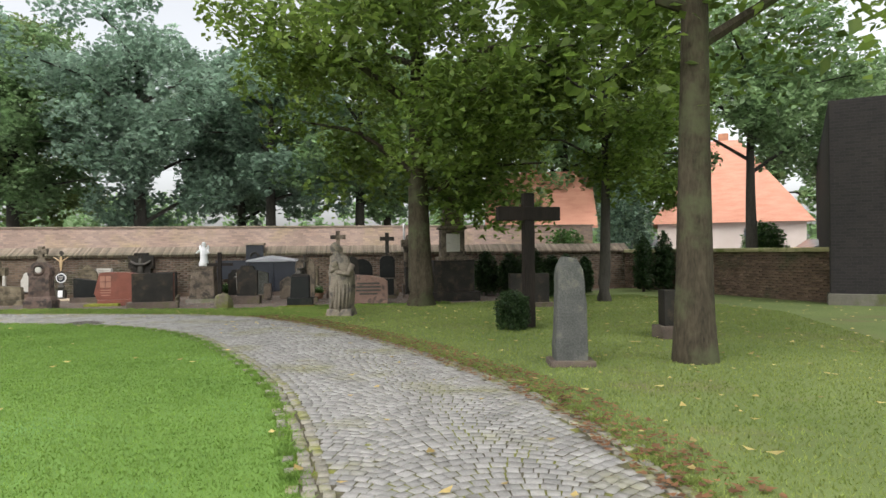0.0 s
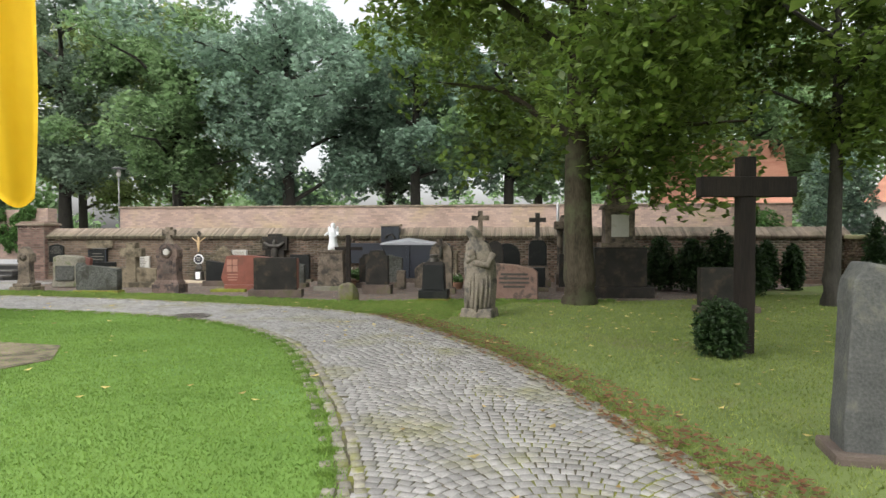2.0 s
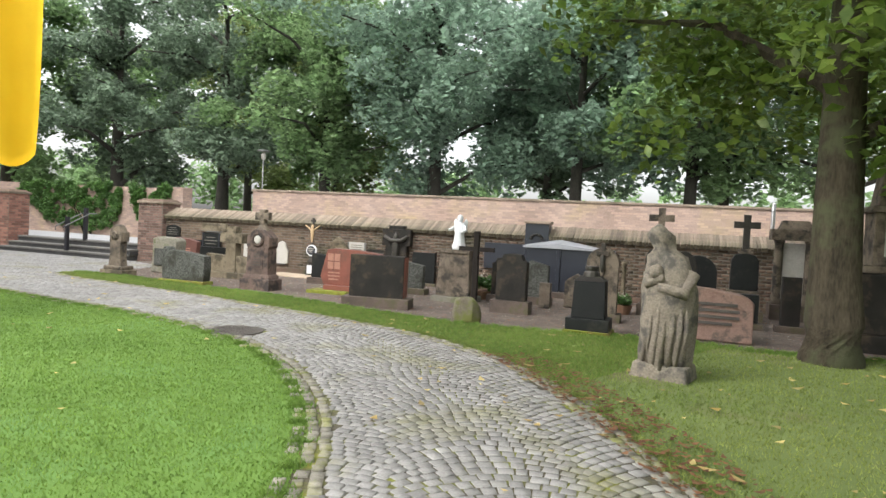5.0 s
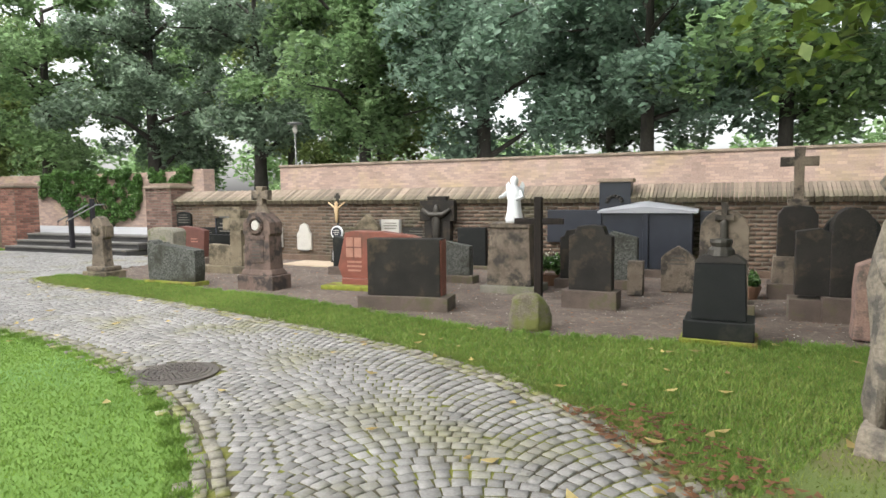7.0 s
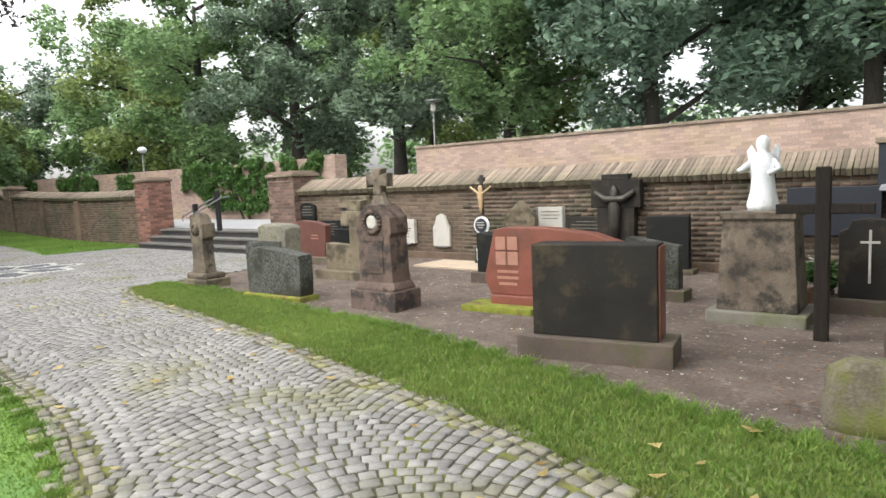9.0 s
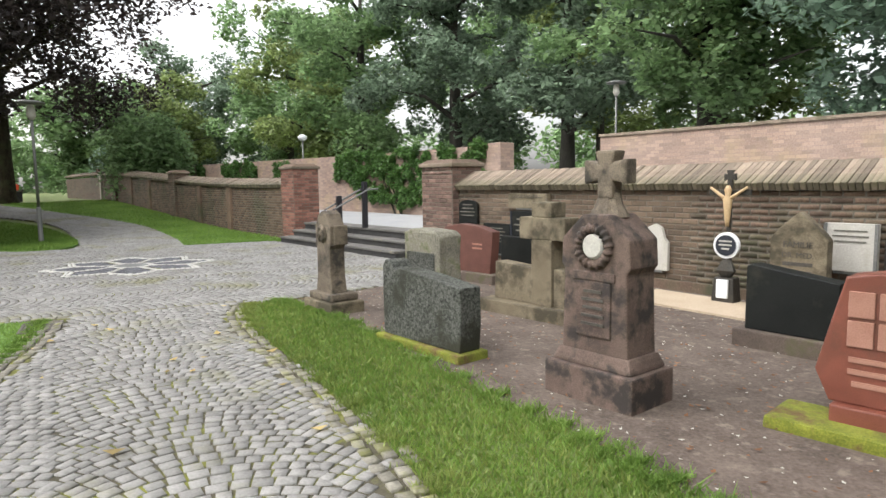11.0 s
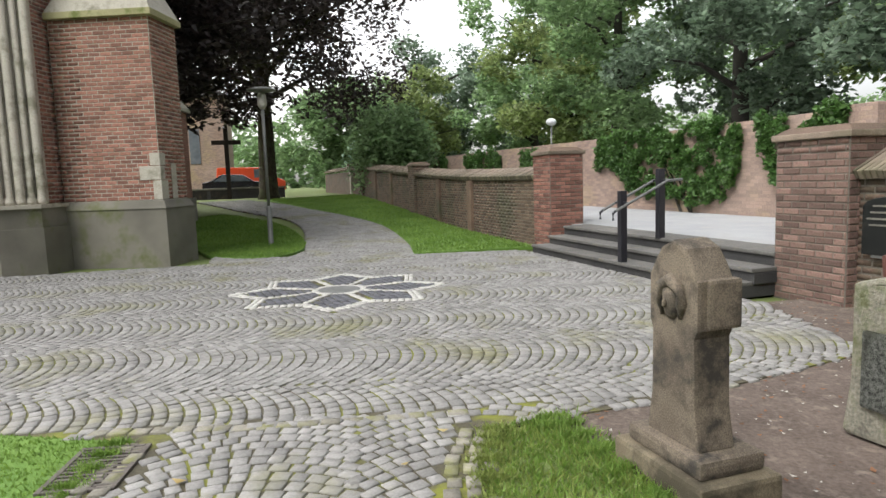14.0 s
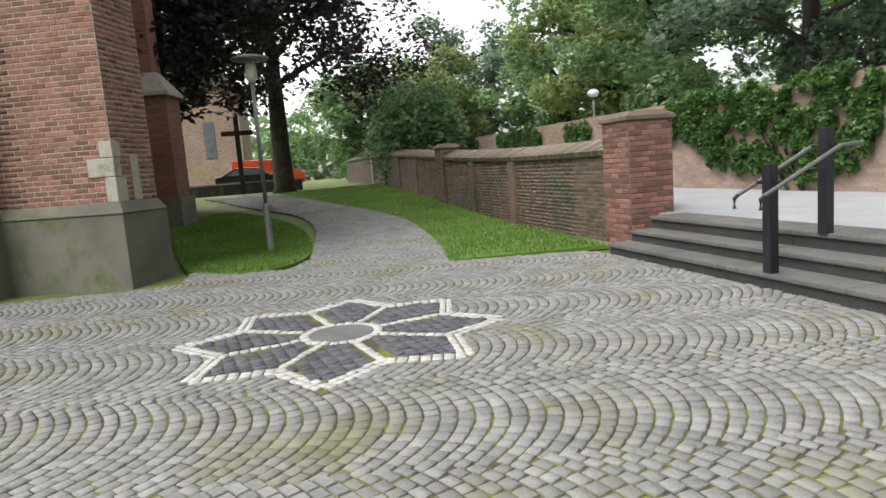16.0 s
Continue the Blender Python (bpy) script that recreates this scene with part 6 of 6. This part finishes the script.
car(-53, 13.6, 0.72, 95, M_CARBLACK, "black saloon car parked beyond the churchyard wall")
car(-58, 14.2, 0.72, 95, M_CARRED, "orange-red delivery van parked behind a black car", True)
car(17.6, 24.6, 0.35, 170, M_CARSILVER, "silver car parked behind the low wall")
low = thing("kerb_wall", pose(-49.5, 12.5, 0.7, 0, 0, 88), "low dark stone wall before the parked cars", "wall", kind="structure")
part("wall", box(-6, 4, 0, 0.3, -0.4, 0.55, 0.02), M_STEP, low)
part("coping", box(-6.05, 4.05, -0.04, 0.34, 0.55, 0.64, 0.02), M_PLINTH, low)
for x in (-3, -1.6, -0.2):
    part("panel", box(x, x + 1.2, -0.02, 0, 0.0, 0.5, 0.01), M_BLACKGR, low)
g = thing("wayside_crucifix", pose(-49.0, 13.4, 0.7, 0, 0, 90), "tall black crucifix standing under the beech", "cross")
part("post", box(-0.12, 0.12, -0.1, 0.1, -0.2, 4.2, 0.02), M_WOOD, g)
part("beam", box(-0.8, 0.8, -0.08, 0.08, 3.1, 3.35, 0.02), M_WOOD, g)


# ---- cobbles ----
CENTRE = spline([(2.2, -9), (1.6, -3), (1.28, 1.5), (1.0, 4.2), (0.5, 6.9), (-0.4, 9.3), (-1.75, 11.9), (-3.6, 13.9), (-5.6, 15.0), (-8.6, 15.75), (-12, 16.05), (-16, 16.4), (-22, 17.0), (-27, 17.9), (-33, 17.6), (-38, 15.8), (-45, 13.2)], 24)


def follow():
    """The middle of the path as arrays of distance, place and direction."""
    p = np.array(CENTRE)
    d = np.hypot(*np.diff(p, axis=0).T)
    s = np.concatenate([[0], np.cumsum(d)])
    t = np.gradient(p, axis=0)
    t /= np.hypot(t[:, 0], t[:, 1])[:, None]
    return s, p, t


S, P, T = follow()
STAR_C, STAR_A = (-19.05, 17.14), -7.5


def star_points(r_out, r_in):
    out = []
    for i in range(16):
        a = radians(STAR_A + 22.5 * i)
        r = r_out if i % 2 == 0 else r_in
        out.append((STAR_C[0] + r * math.cos(a), STAR_C[1] + r * math.sin(a)))
    return out


STAR = star_points(1.52, 1.11)
COB = 0.1
DRAIN = (-13.95, 15.44)


def cobble_cells():
    """Segmental arcs across the way: place, direction, size."""
    cells = []
    rnd = random.Random(21)
    bay = 1.22
    n_bay = 5
    s_end = S[-1] - 0.5
    for b in range(-n_bay, n_bay + 1):
        s = 6.6
        while s < s_end:
            k = 0
            w = -bay / 2
            while w < bay / 2 - 0.02:
                size = COB * rnd.uniform(0.84, 1.2)
                wc = w + size / 2
                bow = 0.24 * (1 - (2 * wc / bay) ** 2)
                slope = -0.24 * 8 * wc / bay ** 2
                cells.append((s + bow, b * bay + wc, -math.atan(slope), size, COB * rnd.uniform(0.96, 1.03) / math.sqrt(1 + slope * slope)))
                w += size / math.sqrt(1 + slope * slope)
            s += COB * 1.0
    return np.array(cells)


PLAZA_O, PLAZA_D = (-14.25, 16.3), 9.0


def plaza_cells():
    """Arcs in bays that lie across the forecourt: place, direction, size."""
    rnd = random.Random(22)
    out = []
    bay = 1.35
    a0 = radians(PLAZA_D)
    ax, ay = -math.cos(a0), math.sin(a0)
    bx, by = math.sin(a0), math.cos(a0)
    for b in range(-1, 8):
        s = -8.0 + rnd.uniform(0, 0.1)
        while s < 6.0:
            w = -bay / 2
            while w < bay / 2 - 0.02:
                size = COB * rnd.uniform(0.84, 1.2)
                wc = w + size / 2
                slope = -0.3 * 8 * wc / bay ** 2
                u, q = 0.775 + (b + 0.5) * bay + wc, s + 0.3 * (1 - (2 * wc / bay) ** 2)
                c = math.sqrt(1 + slope * slope)
                out.append((PLAZA_O[0] + ax * u + bx * q, PLAZA_O[1] + ay * u + by * q, math.atan2(ay + by * slope, ax + bx * slope), size, COB * rnd.uniform(0.97, 1.03) / c))
                w += size / c
            s += COB
    return out


def in_plaza(x, y):
    a0 = radians(PLAZA_D)
    u = -(x - PLAZA_O[0]) * math.cos(a0) + (y - PLAZA_O[1]) * math.sin(a0)
    return (u > 0.1) & (u < 10.9)


def lay_cobbles():
    c = cobble_cells()
    x0 = np.interp(c[:, 0], S, P[:, 0])
    y0 = np.interp(c[:, 0], S, P[:, 1])
    tx = np.interp(c[:, 0], S, T[:, 0])
    ty = np.interp(c[:, 0], S, T[:, 1])
    x = x0 - ty * c[:, 1]
    y = y0 + tx * c[:, 1]
    ang = np.arctan2(tx, -ty) + c[:, 2]
    path_poly = LEFT + PLAZA[1:] + FARLEFT[1:] + FARRIGHT + STEPFOOT + RIGHT[::-1]
    ok = inside(path_poly, x, y) & ~inside(STAR, x, y) & (y > 2.2) & (np.hypot(x + 5.95, y - 14.3) > 0.42)
    for edge in (LEFT[20:], RIGHT[20:]):
        e = np.array(edge)
        for i in range(0, len(x), 4000):
            d = np.hypot(x[i:i + 4000, None] - e[None, :, 0], y[i:i + 4000, None] - e[None, :, 1]).min(1)
            ok[i:i + 4000] &= d > 0.215
    # no inner side of the bend where bays would fold over each other
    ok &= ~((np.abs(c[:, 1]) > 1.6) & (x > -13.0))
    drain = (np.abs(x - DRAIN[0]) < 0.3) & (np.abs(y - DRAIN[1]) < 0.22)
    idx = np.nonzero(ok & ~in_plaza(x, y) & ~drain)[0]
    laid = [(x[i], y[i], ang[i], c[i, 3], c[i, 4]) for i in idx]
    p = np.array(plaza_cells())
    ok = inside(path_poly, p[:, 0], p[:, 1]) & ~inside(STAR, p[:, 0], p[:, 1]) & in_plaza(p[:, 0], p[:, 1])
    ok &= ~((np.abs(p[:, 0] - DRAIN[0]) < 0.3) & (np.abs(p[:, 1] - DRAIN[1]) < 0.22))
    return laid + [tuple(v) for v in p[ok]]


def stones(name, cells, material, parent, seed, height=0.017, gap=0.0105, label="", tilt=0.014, zbase=0.0):
    """Rounded setts, joined: each with a domed top and four sides."""
    r = np.random.RandomState(seed)
    n = len(cells)
    c = np.array(cells, float)
    zs = np.array([rise(v) for v in c[:, 0]])
    hx = (c[:, 3] - gap) / 2
    hy = (c[:, 4] - gap) / 2
    ring = [(-1, -1), (1, -1), (1, 1), (-1, 1)]
    verts = np.zeros((n, 12, 3))
    h = height * r.uniform(0.6, 1.0, n)
    tx, ty = r.normal(0, tilt, n), r.normal(0, tilt, n)
    jit = r.uniform(0.88, 1.05, (n, 4))
    for lev, (k, z) in enumerate(((1.0, -0.03), (0.99, 0.75), (0.93, 1.0))):
        for q, (sx, sy) in enumerate(ring):
            lx, ly = sx * hx * k * jit[:, q], sy * hy * k * jit[:, (q + 1) % 4]
            zz = (h * z if lev else np.full(n, -0.03)) + (lx * tx + ly * ty if lev else 0)
            verts[:, lev * 4 + q, 0] = c[:, 0] + np.cos(c[:, 2]) * lx - np.sin(c[:, 2]) * ly
            verts[:, lev * 4 + q, 1] = c[:, 1] + np.sin(c[:, 2]) * lx + np.cos(c[:, 2]) * ly
            verts[:, lev * 4 + q, 2] = zz + zs + zbase - 0.008
    f = [(8, 9, 10, 11)]
    for lev in (0, 4):
        for q in range(4):
            f.append((lev + q, lev + (q + 1) % 4, lev + 4 + (q + 1) % 4, lev + 4 + q))
    faces = (np.arange(n)[:, None, None] * 12 + np.array(f)[None]).reshape(-1, 4)
    return tagged(raw(name, verts.reshape(-1, 3), faces, material, parent), label, kind="stuff")


CELLS = lay_cobbles()
paving = thing("cobble_path", pose(0, 0, 0), "grey cobbles laid in arcs with mossy joints", "cobbles", kind="structure")
NEAR = [c for c in CELLS if -16.4 < c[0] < -14.9 and 15.3 < c[1] < 17.9][:300]
near_set = set((c[0], c[1]) for c in NEAR)
stones("cobbles", [c for c in CELLS if (c[0], c[1]) not in near_set], M_COB_J, paving, 2)
SETT = {}
rnd = random.Random(5)
for x, y, a, w, d in NEAR:
    key = (round(w / 0.012), round(d / 0.006))
    if key not in SETT:
        ww, dd = key[0] * 0.006 - 0.005, key[1] * 0.003 - 0.005
        b = bmesh.new()
        rings = []
        for k, z in ((1.0, -0.03), (0.99, 0.003), (0.93, 0.008)):
            rings.append([b.verts.new((sx * ww * k, sy * dd * k, z)) for sx, sy in ((-1, -1), (1, -1), (1, 1), (-1, 1))])
        for p, q in zip(rings, rings[1:]):
            for i in range(4):
                b.faces.new((p[i], p[(i + 1) % 4], q[(i + 1) % 4], q[i]))
        b.faces.new(rings[-1])
        me = bpy.data.meshes.new("cobble")
        b.to_mesh(me)
        b.free()
        me.materials.append(M_COB)
        SETT[key] = me
    o = new("cobble", SETT[key])
    o.parent = paving
    o.matrix_basis = Matrix.Translation((x, y, rnd.uniform(-0.004, 0.002))) @ Euler((rnd.gauss(0, 0.03), rnd.gauss(0, 0.03), a)).to_matrix().to_4x4()


# edging rows of larger setts along both sides
def edging(line, offs, size, i0, step=0.15):
    cells = []
    p = np.array(line)
    d = np.hypot(*np.diff(p, axis=0).T)
    s = np.concatenate([[0], np.cumsum(d)])
    t = np.gradient(p, axis=0)
    t /= np.hypot(t[:, 0], t[:, 1])[:, None]
    q = i0
    r = random.Random(3)
    while q < s[-1] - 0.1:
        L = step * r.uniform(0.85, 1.15)
        m = q + L / 2
        x, y = np.interp(m, s, p[:, 0]), np.interp(m, s, p[:, 1])
        ax, ay = np.interp(m, s, t[:, 0]), np.interp(m, s, t[:, 1])
        cells.append((x - ay * offs, y + ax * offs, math.atan2(ay, ax), L, size))
        q += L
    return cells


def rows_of(line, sign, seed):
    """Two uneven rows of setts with a ragged third one that is half sunk in the turf."""
    r = random.Random(seed)
    out = []
    for offs, keep in ((0.155, 1.0), (0.055, 0.96), (-0.045, 0.45)):
        for x, y, a, l, w in edging(line, sign * offs, 0.1, 11 + offs, 0.115):
            if r.random() < keep:
                out.append((x + r.gauss(0, 0.007), y + r.gauss(0, 0.007), a + r.gauss(0, 0.06), l * r.uniform(0.85, 1.0), w * r.uniform(0.85, 1.02)))
    return out


stones("edge_setts", rows_of(LEFT, -1, 31), M_EDGE, paving, 4, 0.024, 0.016)
stones("edge_setts", rows_of(RIGHT, 1, 32), M_EDGE, paving, 6, 0.024, 0.016)
stones("edge_setts", [(x, y, a, l, w) for x, y, a, l, w in edging([(-14.5, 15.25), (-14.25, 16.3), (-14.07, 17.6)], 0, 0.1, 0.0, 0.13)], M_EDGE, paving, 7, 0.022)

g = thing("drain_grate", pose(DRAIN[0], DRAIN[1], 0, 0, 0, -8), "rusty cast-iron drain grate at the lawn corner", "drain", kind="structure")
part("frame", box(-0.27, 0.27, -0.19, -0.16, -0.05, 0.014, 0.004), M_IRON, g)
part("frame", box(-0.27, 0.27, 0.16, 0.19, -0.05, 0.014, 0.004), M_IRON, g)
part("frame", box(-0.27, -0.24, -0.159, 0.159, -0.05, 0.014, 0.004), M_IRON, g)
part("frame", box(0.24, 0.27, -0.159, 0.159, -0.05, 0.014, 0.004), M_IRON, g)
# solid black block in place of the hollow's own darkness
part("pit_shade", box(-0.24, 0.24, -0.159, 0.159, -0.05, 0.0, 0), M_TYRE, g)
for i in range(11):
    xx = -0.215 + i * 0.043
    part("bar", box(xx - 0.012, xx + 0.012, -0.159, 0.159, -0.02, 0.011, 0.003), M_IRON, g)

# star mosaic
star = thing("star_mosaic", pose(0, 0, 0), "eight-pointed star of dark setts outlined in white", "paving star", kind="structure")
cells = []
r = random.Random(8)
inner = star_points(1.58, 1.09)
for i in range(-18, 19):
    for j in range(-18, 19):
        a = radians(STAR_A + 20)
        u, w = i * 0.1 + 0.02 * math.sin(j), j * 0.1
        x, y = STAR_C[0] + u * math.cos(a) - w * math.sin(a), STAR_C[1] + u * math.sin(a) + w * math.cos(a)
        cells.append((x, y, a, 0.1, 0.1))
xs, ys = np.array([c[0] for c in cells]), np.array([c[1] for c in cells])
ok = inside(star_points(1.36, 0.95), xs, ys) & (np.hypot(xs - STAR_C[0], ys - STAR_C[1]) > 0.36)
spk = np.zeros(len(xs), bool)
for k in range(8):
    a = radians(STAR_A + 22.5 + 45 * k)
    dx, dy = xs - STAR_C[0], ys - STAR_C[1]
    along, across = dx * math.cos(a) + dy * math.sin(a), -dx * math.sin(a) + dy * math.cos(a)
    spk |= (along > 0) & (np.abs(across) < 0.085)
stones("dark_setts", [c for c, o, s in zip(cells, ok, spk) if o and not s], M_COBDARK, star, 9, 0.02, 0.01)
white = []
pts = star_points(1.44, 1.05)
for k in range(16):
    (ax, ay), (bx, by) = pts[k], pts[(k + 1) % 16]
    L = math.hypot(bx - ax, by - ay)
    n = int(L / 0.085)
    for i in range(n):
        q = (i + 0.5) / n
        an = math.atan2(by - ay, bx - ax)
        for off in (-0.04, 0.04):
            white.append((ax + (bx - ax) * q - math.sin(an) * off * 0.85, ay + (by - ay) * q + math.cos(an) * off * 0.85, an, L / n, 0.066))
for k in range(8):
    a = radians(STAR_A + 22.5 + 45 * k)
    for i in range(8):
        rr = 0.42 + i * 0.085
        white.append((STAR_C[0] + rr * math.cos(a), STAR_C[1] + rr * math.sin(a), a, 0.085, 0.075))
for i in range(26):
    a = 2 * math.pi * i / 26
    white.append((STAR_C[0] + 0.33 * math.cos(a), STAR_C[1] + 0.33 * math.sin(a), a, 0.09, 0.08))
stones("white_setts", white, M_COBWHITE, star, 10, 0.024, 0.008)
part("centre_plate", lathe([(0.29, -0.03), (0.29, 0.008), (0.27, 0.012)], 28, at=(STAR_C[0], STAR_C[1], 0)), M_GREYMETAL, star, "round grey centre stone")


# ---- grass and fallen leaves ----
def blades(name, poly, count, h, material, label, seed, bias=None, z=0.0, width=0.006):
    r = np.random.RandomState(seed)
    p = np.array(poly)
    lo, hi = p.min(0), p.max(0)
    if bias:
        lo, hi = np.maximum(lo, bias[0]), np.minimum(hi, bias[1])
    n = count * 4
    x, y = r.uniform(lo[0], hi[0], n), r.uniform(lo[1], hi[1], n)
    ok = np.nonzero(inside(poly, x, y))[0][:count]
    x, y = x[ok], y[ok]
    n = len(x)
    zz = np.array([rise(v) for v in x]) + z
    a = r.uniform(0, 2 * np.pi, n)
    hh = h * r.uniform(0.5, 1.25, n)
    w = width * r.uniform(0.7, 1.5, n)
    lx, ly = r.normal(0, 0.55, n) * hh, r.normal(0, 0.55, n) * hh
    v = np.zeros((n, 3, 3))
    v[:, 0] = np.stack([x - np.cos(a) * w, y - np.sin(a) * w, zz - 0.004], 1)
    v[:, 1] = np.stack([x + np.cos(a) * w, y + np.sin(a) * w, zz - 0.004], 1)
    v[:, 2] = np.stack([x + lx, y + ly, zz + hh], 1)
    return tagged(raw(name, v.reshape(-1, 3), np.arange(n * 3).reshape(-1, 3), material), label, "grass", kind="stuff")


LAWN_NEAR = [p for p in LEFT if p[1] > 1.0] + [(-14.9, 14.2), (-15.2, 12.0), (-9.0, 11.0), (-4.5, 6.0), (-3.5, 1.0)]
blades("grass", LAWN_NEAR, 230000, 0.019, M_GRASS, "short bright green mown grass", 1)
VERGE = [p for p in RIGHT if p[0] < -1.5] + [(-13.8, 17.95)] + [p for p in SOIL_FRONT if p[0] < 0]
blades("grass", VERGE, 70000, 0.035, M_GRASS, "narrow verge of green grass", 2)
blades("grass", [p for p in RIGHT if p[1] > 1.5 and p[0] > -2.5] + [p for p in SOIL_FRONT if p[0] > -1.5] + [(8, 20), (9, 14), (6, 4)], 150000, 0.028, M_GRASSDRY, "thin rough grass under the trees", 3)
blades("grass", FAR_A, 26000, 0.06, M_GRASS, "mown grass of the small lawn", 4, z=0.02, width=0.011)
blades("grass", FAR_B, 30000, 0.06, M_GRASS, "mown grass along the wall", 5, z=0.02, width=0.011)

blades("grass", VERGE, 30000, 0.045, M_GRASSDRY, "yellowed blades in the narrow verge", 12)


def fringe(name, line, off, spread, count, h, material, label, seed):
    """Tufts that hang over an edge."""
    r = np.random.RandomState(seed)
    p = np.array(line)
    k = r.uniform(0, len(p) - 1.001, count)
    k = k + 0.35 * np.sin(k * 5.0 + seed)
    k = np.clip(k, 0, len(p) - 1.001)
    x, y = np.interp(k, np.arange(len(p)), p[:, 0]), np.interp(k, np.arange(len(p)), p[:, 1])
    d = np.gradient(p, axis=0)
    tx, ty = np.interp(k, np.arange(len(p)), d[:, 0]), np.interp(k, np.arange(len(p)), d[:, 1])
    q = np.hypot(tx, ty) + 1e-6
    o = off + r.normal(0, spread, count)
    x, y = x - ty / q * o, y + tx / q * o
    a = r.uniform(0, 2 * np.pi, count)
    hh = h * r.uniform(0.4, 1.3, count)
    v = np.zeros((count, 3, 3))
    v[:, 0] = np.stack([x - np.cos(a) * 0.006, y - np.sin(a) * 0.006, np.full(count, -0.004)], 1)
    v[:, 1] = np.stack([x + np.cos(a) * 0.006, y + np.sin(a) * 0.006, np.full(count, -0.004)], 1)
    v[:, 2] = np.stack([x + r.normal(0, 0.7, count) * hh, y + r.normal(0, 0.7, count) * hh, hh], 1)
    return tagged(raw(name, v.reshape(-1, 3), np.arange(count * 3).reshape(-1, 3), material), label, "grass", kind="stuff")


fringe("grass", [p for p in LEFT if p[1] > 2], 0.03, 0.045, 26000, 0.035, M_GRASS, "ragged turf edge of the mown lawn", 6)
fringe("grass", [p for p in RIGHT if p[1] > 2], -0.03, 0.05, 26000, 0.04, M_GRASSDRY, "ragged turf edge along the path", 7)
fringe("grass", [p for p in SOIL_FRONT if p[0] < 2], 0.0, 0.07, 22000, 0.05, M_GRASS, "thin tufts running out into the soil", 8)


def litter(name, poly, count, size, material, label, seed, z=0.03):
    r = np.random.RandomState(seed)
    p = np.array(poly)
    lo, hi = p.min(0), p.max(0)
    x, y = r.uniform(lo[0], hi[0], count * 6), r.uniform(lo[1], hi[1], count * 6)
    ok = np.nonzero(inside(poly, x, y))[0][:count]
    x, y = x[ok], y[ok]
    n = len(x)
    a = r.uniform(0, 2 * np.pi, n)
    s = size * r.uniform(0.5, 1.4, n)
    v = np.zeros((n, 4, 3))
    for i, (l, w, dz) in enumerate(((-1, 0, 0.2), (0, 0.55, 0.0), (1, 0, 0.35), (0, -0.55, 0.05))):
        v[:, i, 0] = x + s * (l * np.cos(a) - w * np.sin(a))
        v[:, i, 1] = y + s * (l * np.sin(a) + w * np.cos(a))
        v[:, i, 2] = z + dz * s * r.uniform(0.3, 1.4, n)
    return tagged(raw(name, v.reshape(-1, 3), np.arange(n * 4).reshape(-1, 4), material), label, "leaves", kind="stuff")


RLAWN = [p for p in RIGHT if p[1] > 1.5 and p[0] > -5] + [p for p in SOIL_FRONT if p[0] > -5] + [(9, 20), (11, 14), (8, 4)]
litter("fallen_leaves", RLAWN, 520, 0.05, M_FALLEN, "yellow fallen leaves scattered on the grass", 1)
EDGE_R = [p for p in RIGHT if 2 < p[1] < 15 and p[0] > -3]
band = [(x - 0.22, y - 0.1) for x, y in EDGE_R] + [(x + 0.4, y + 0.2) for x, y in EDGE_R[::-1]]
litter("fallen_leaves", band, 3600, 0.03, M_FALLENBROWN, "brown leaves gathered along the path edge", 2)
litter("fallen_leaves", LEFT[20:] + RIGHT[20:][::-1], 90, 0.045, M_FALLEN, "single yellow leaves on the cobbles", 3, 0.02)
litter("fallen_leaves", [p for p in LEFT if p[1] > 2] + [(-12, 13), (-8, 8), (-4, 3)], 50, 0.045, M_FALLEN, "few yellow leaves on the mown lawn", 4, 0.035)
litter("fallen_leaves", SOILPOLY, 4200, 0.02, M_FALLENBROWN, "dry brown leaves and twigs on the soil", 5, 0.0)
litter("stone_chips", SOILPOLY, 2600, 0.014, M_BONE, "small pale stone chips in the soil", 6, -0.004)

lay_bricks()
lay_copings()
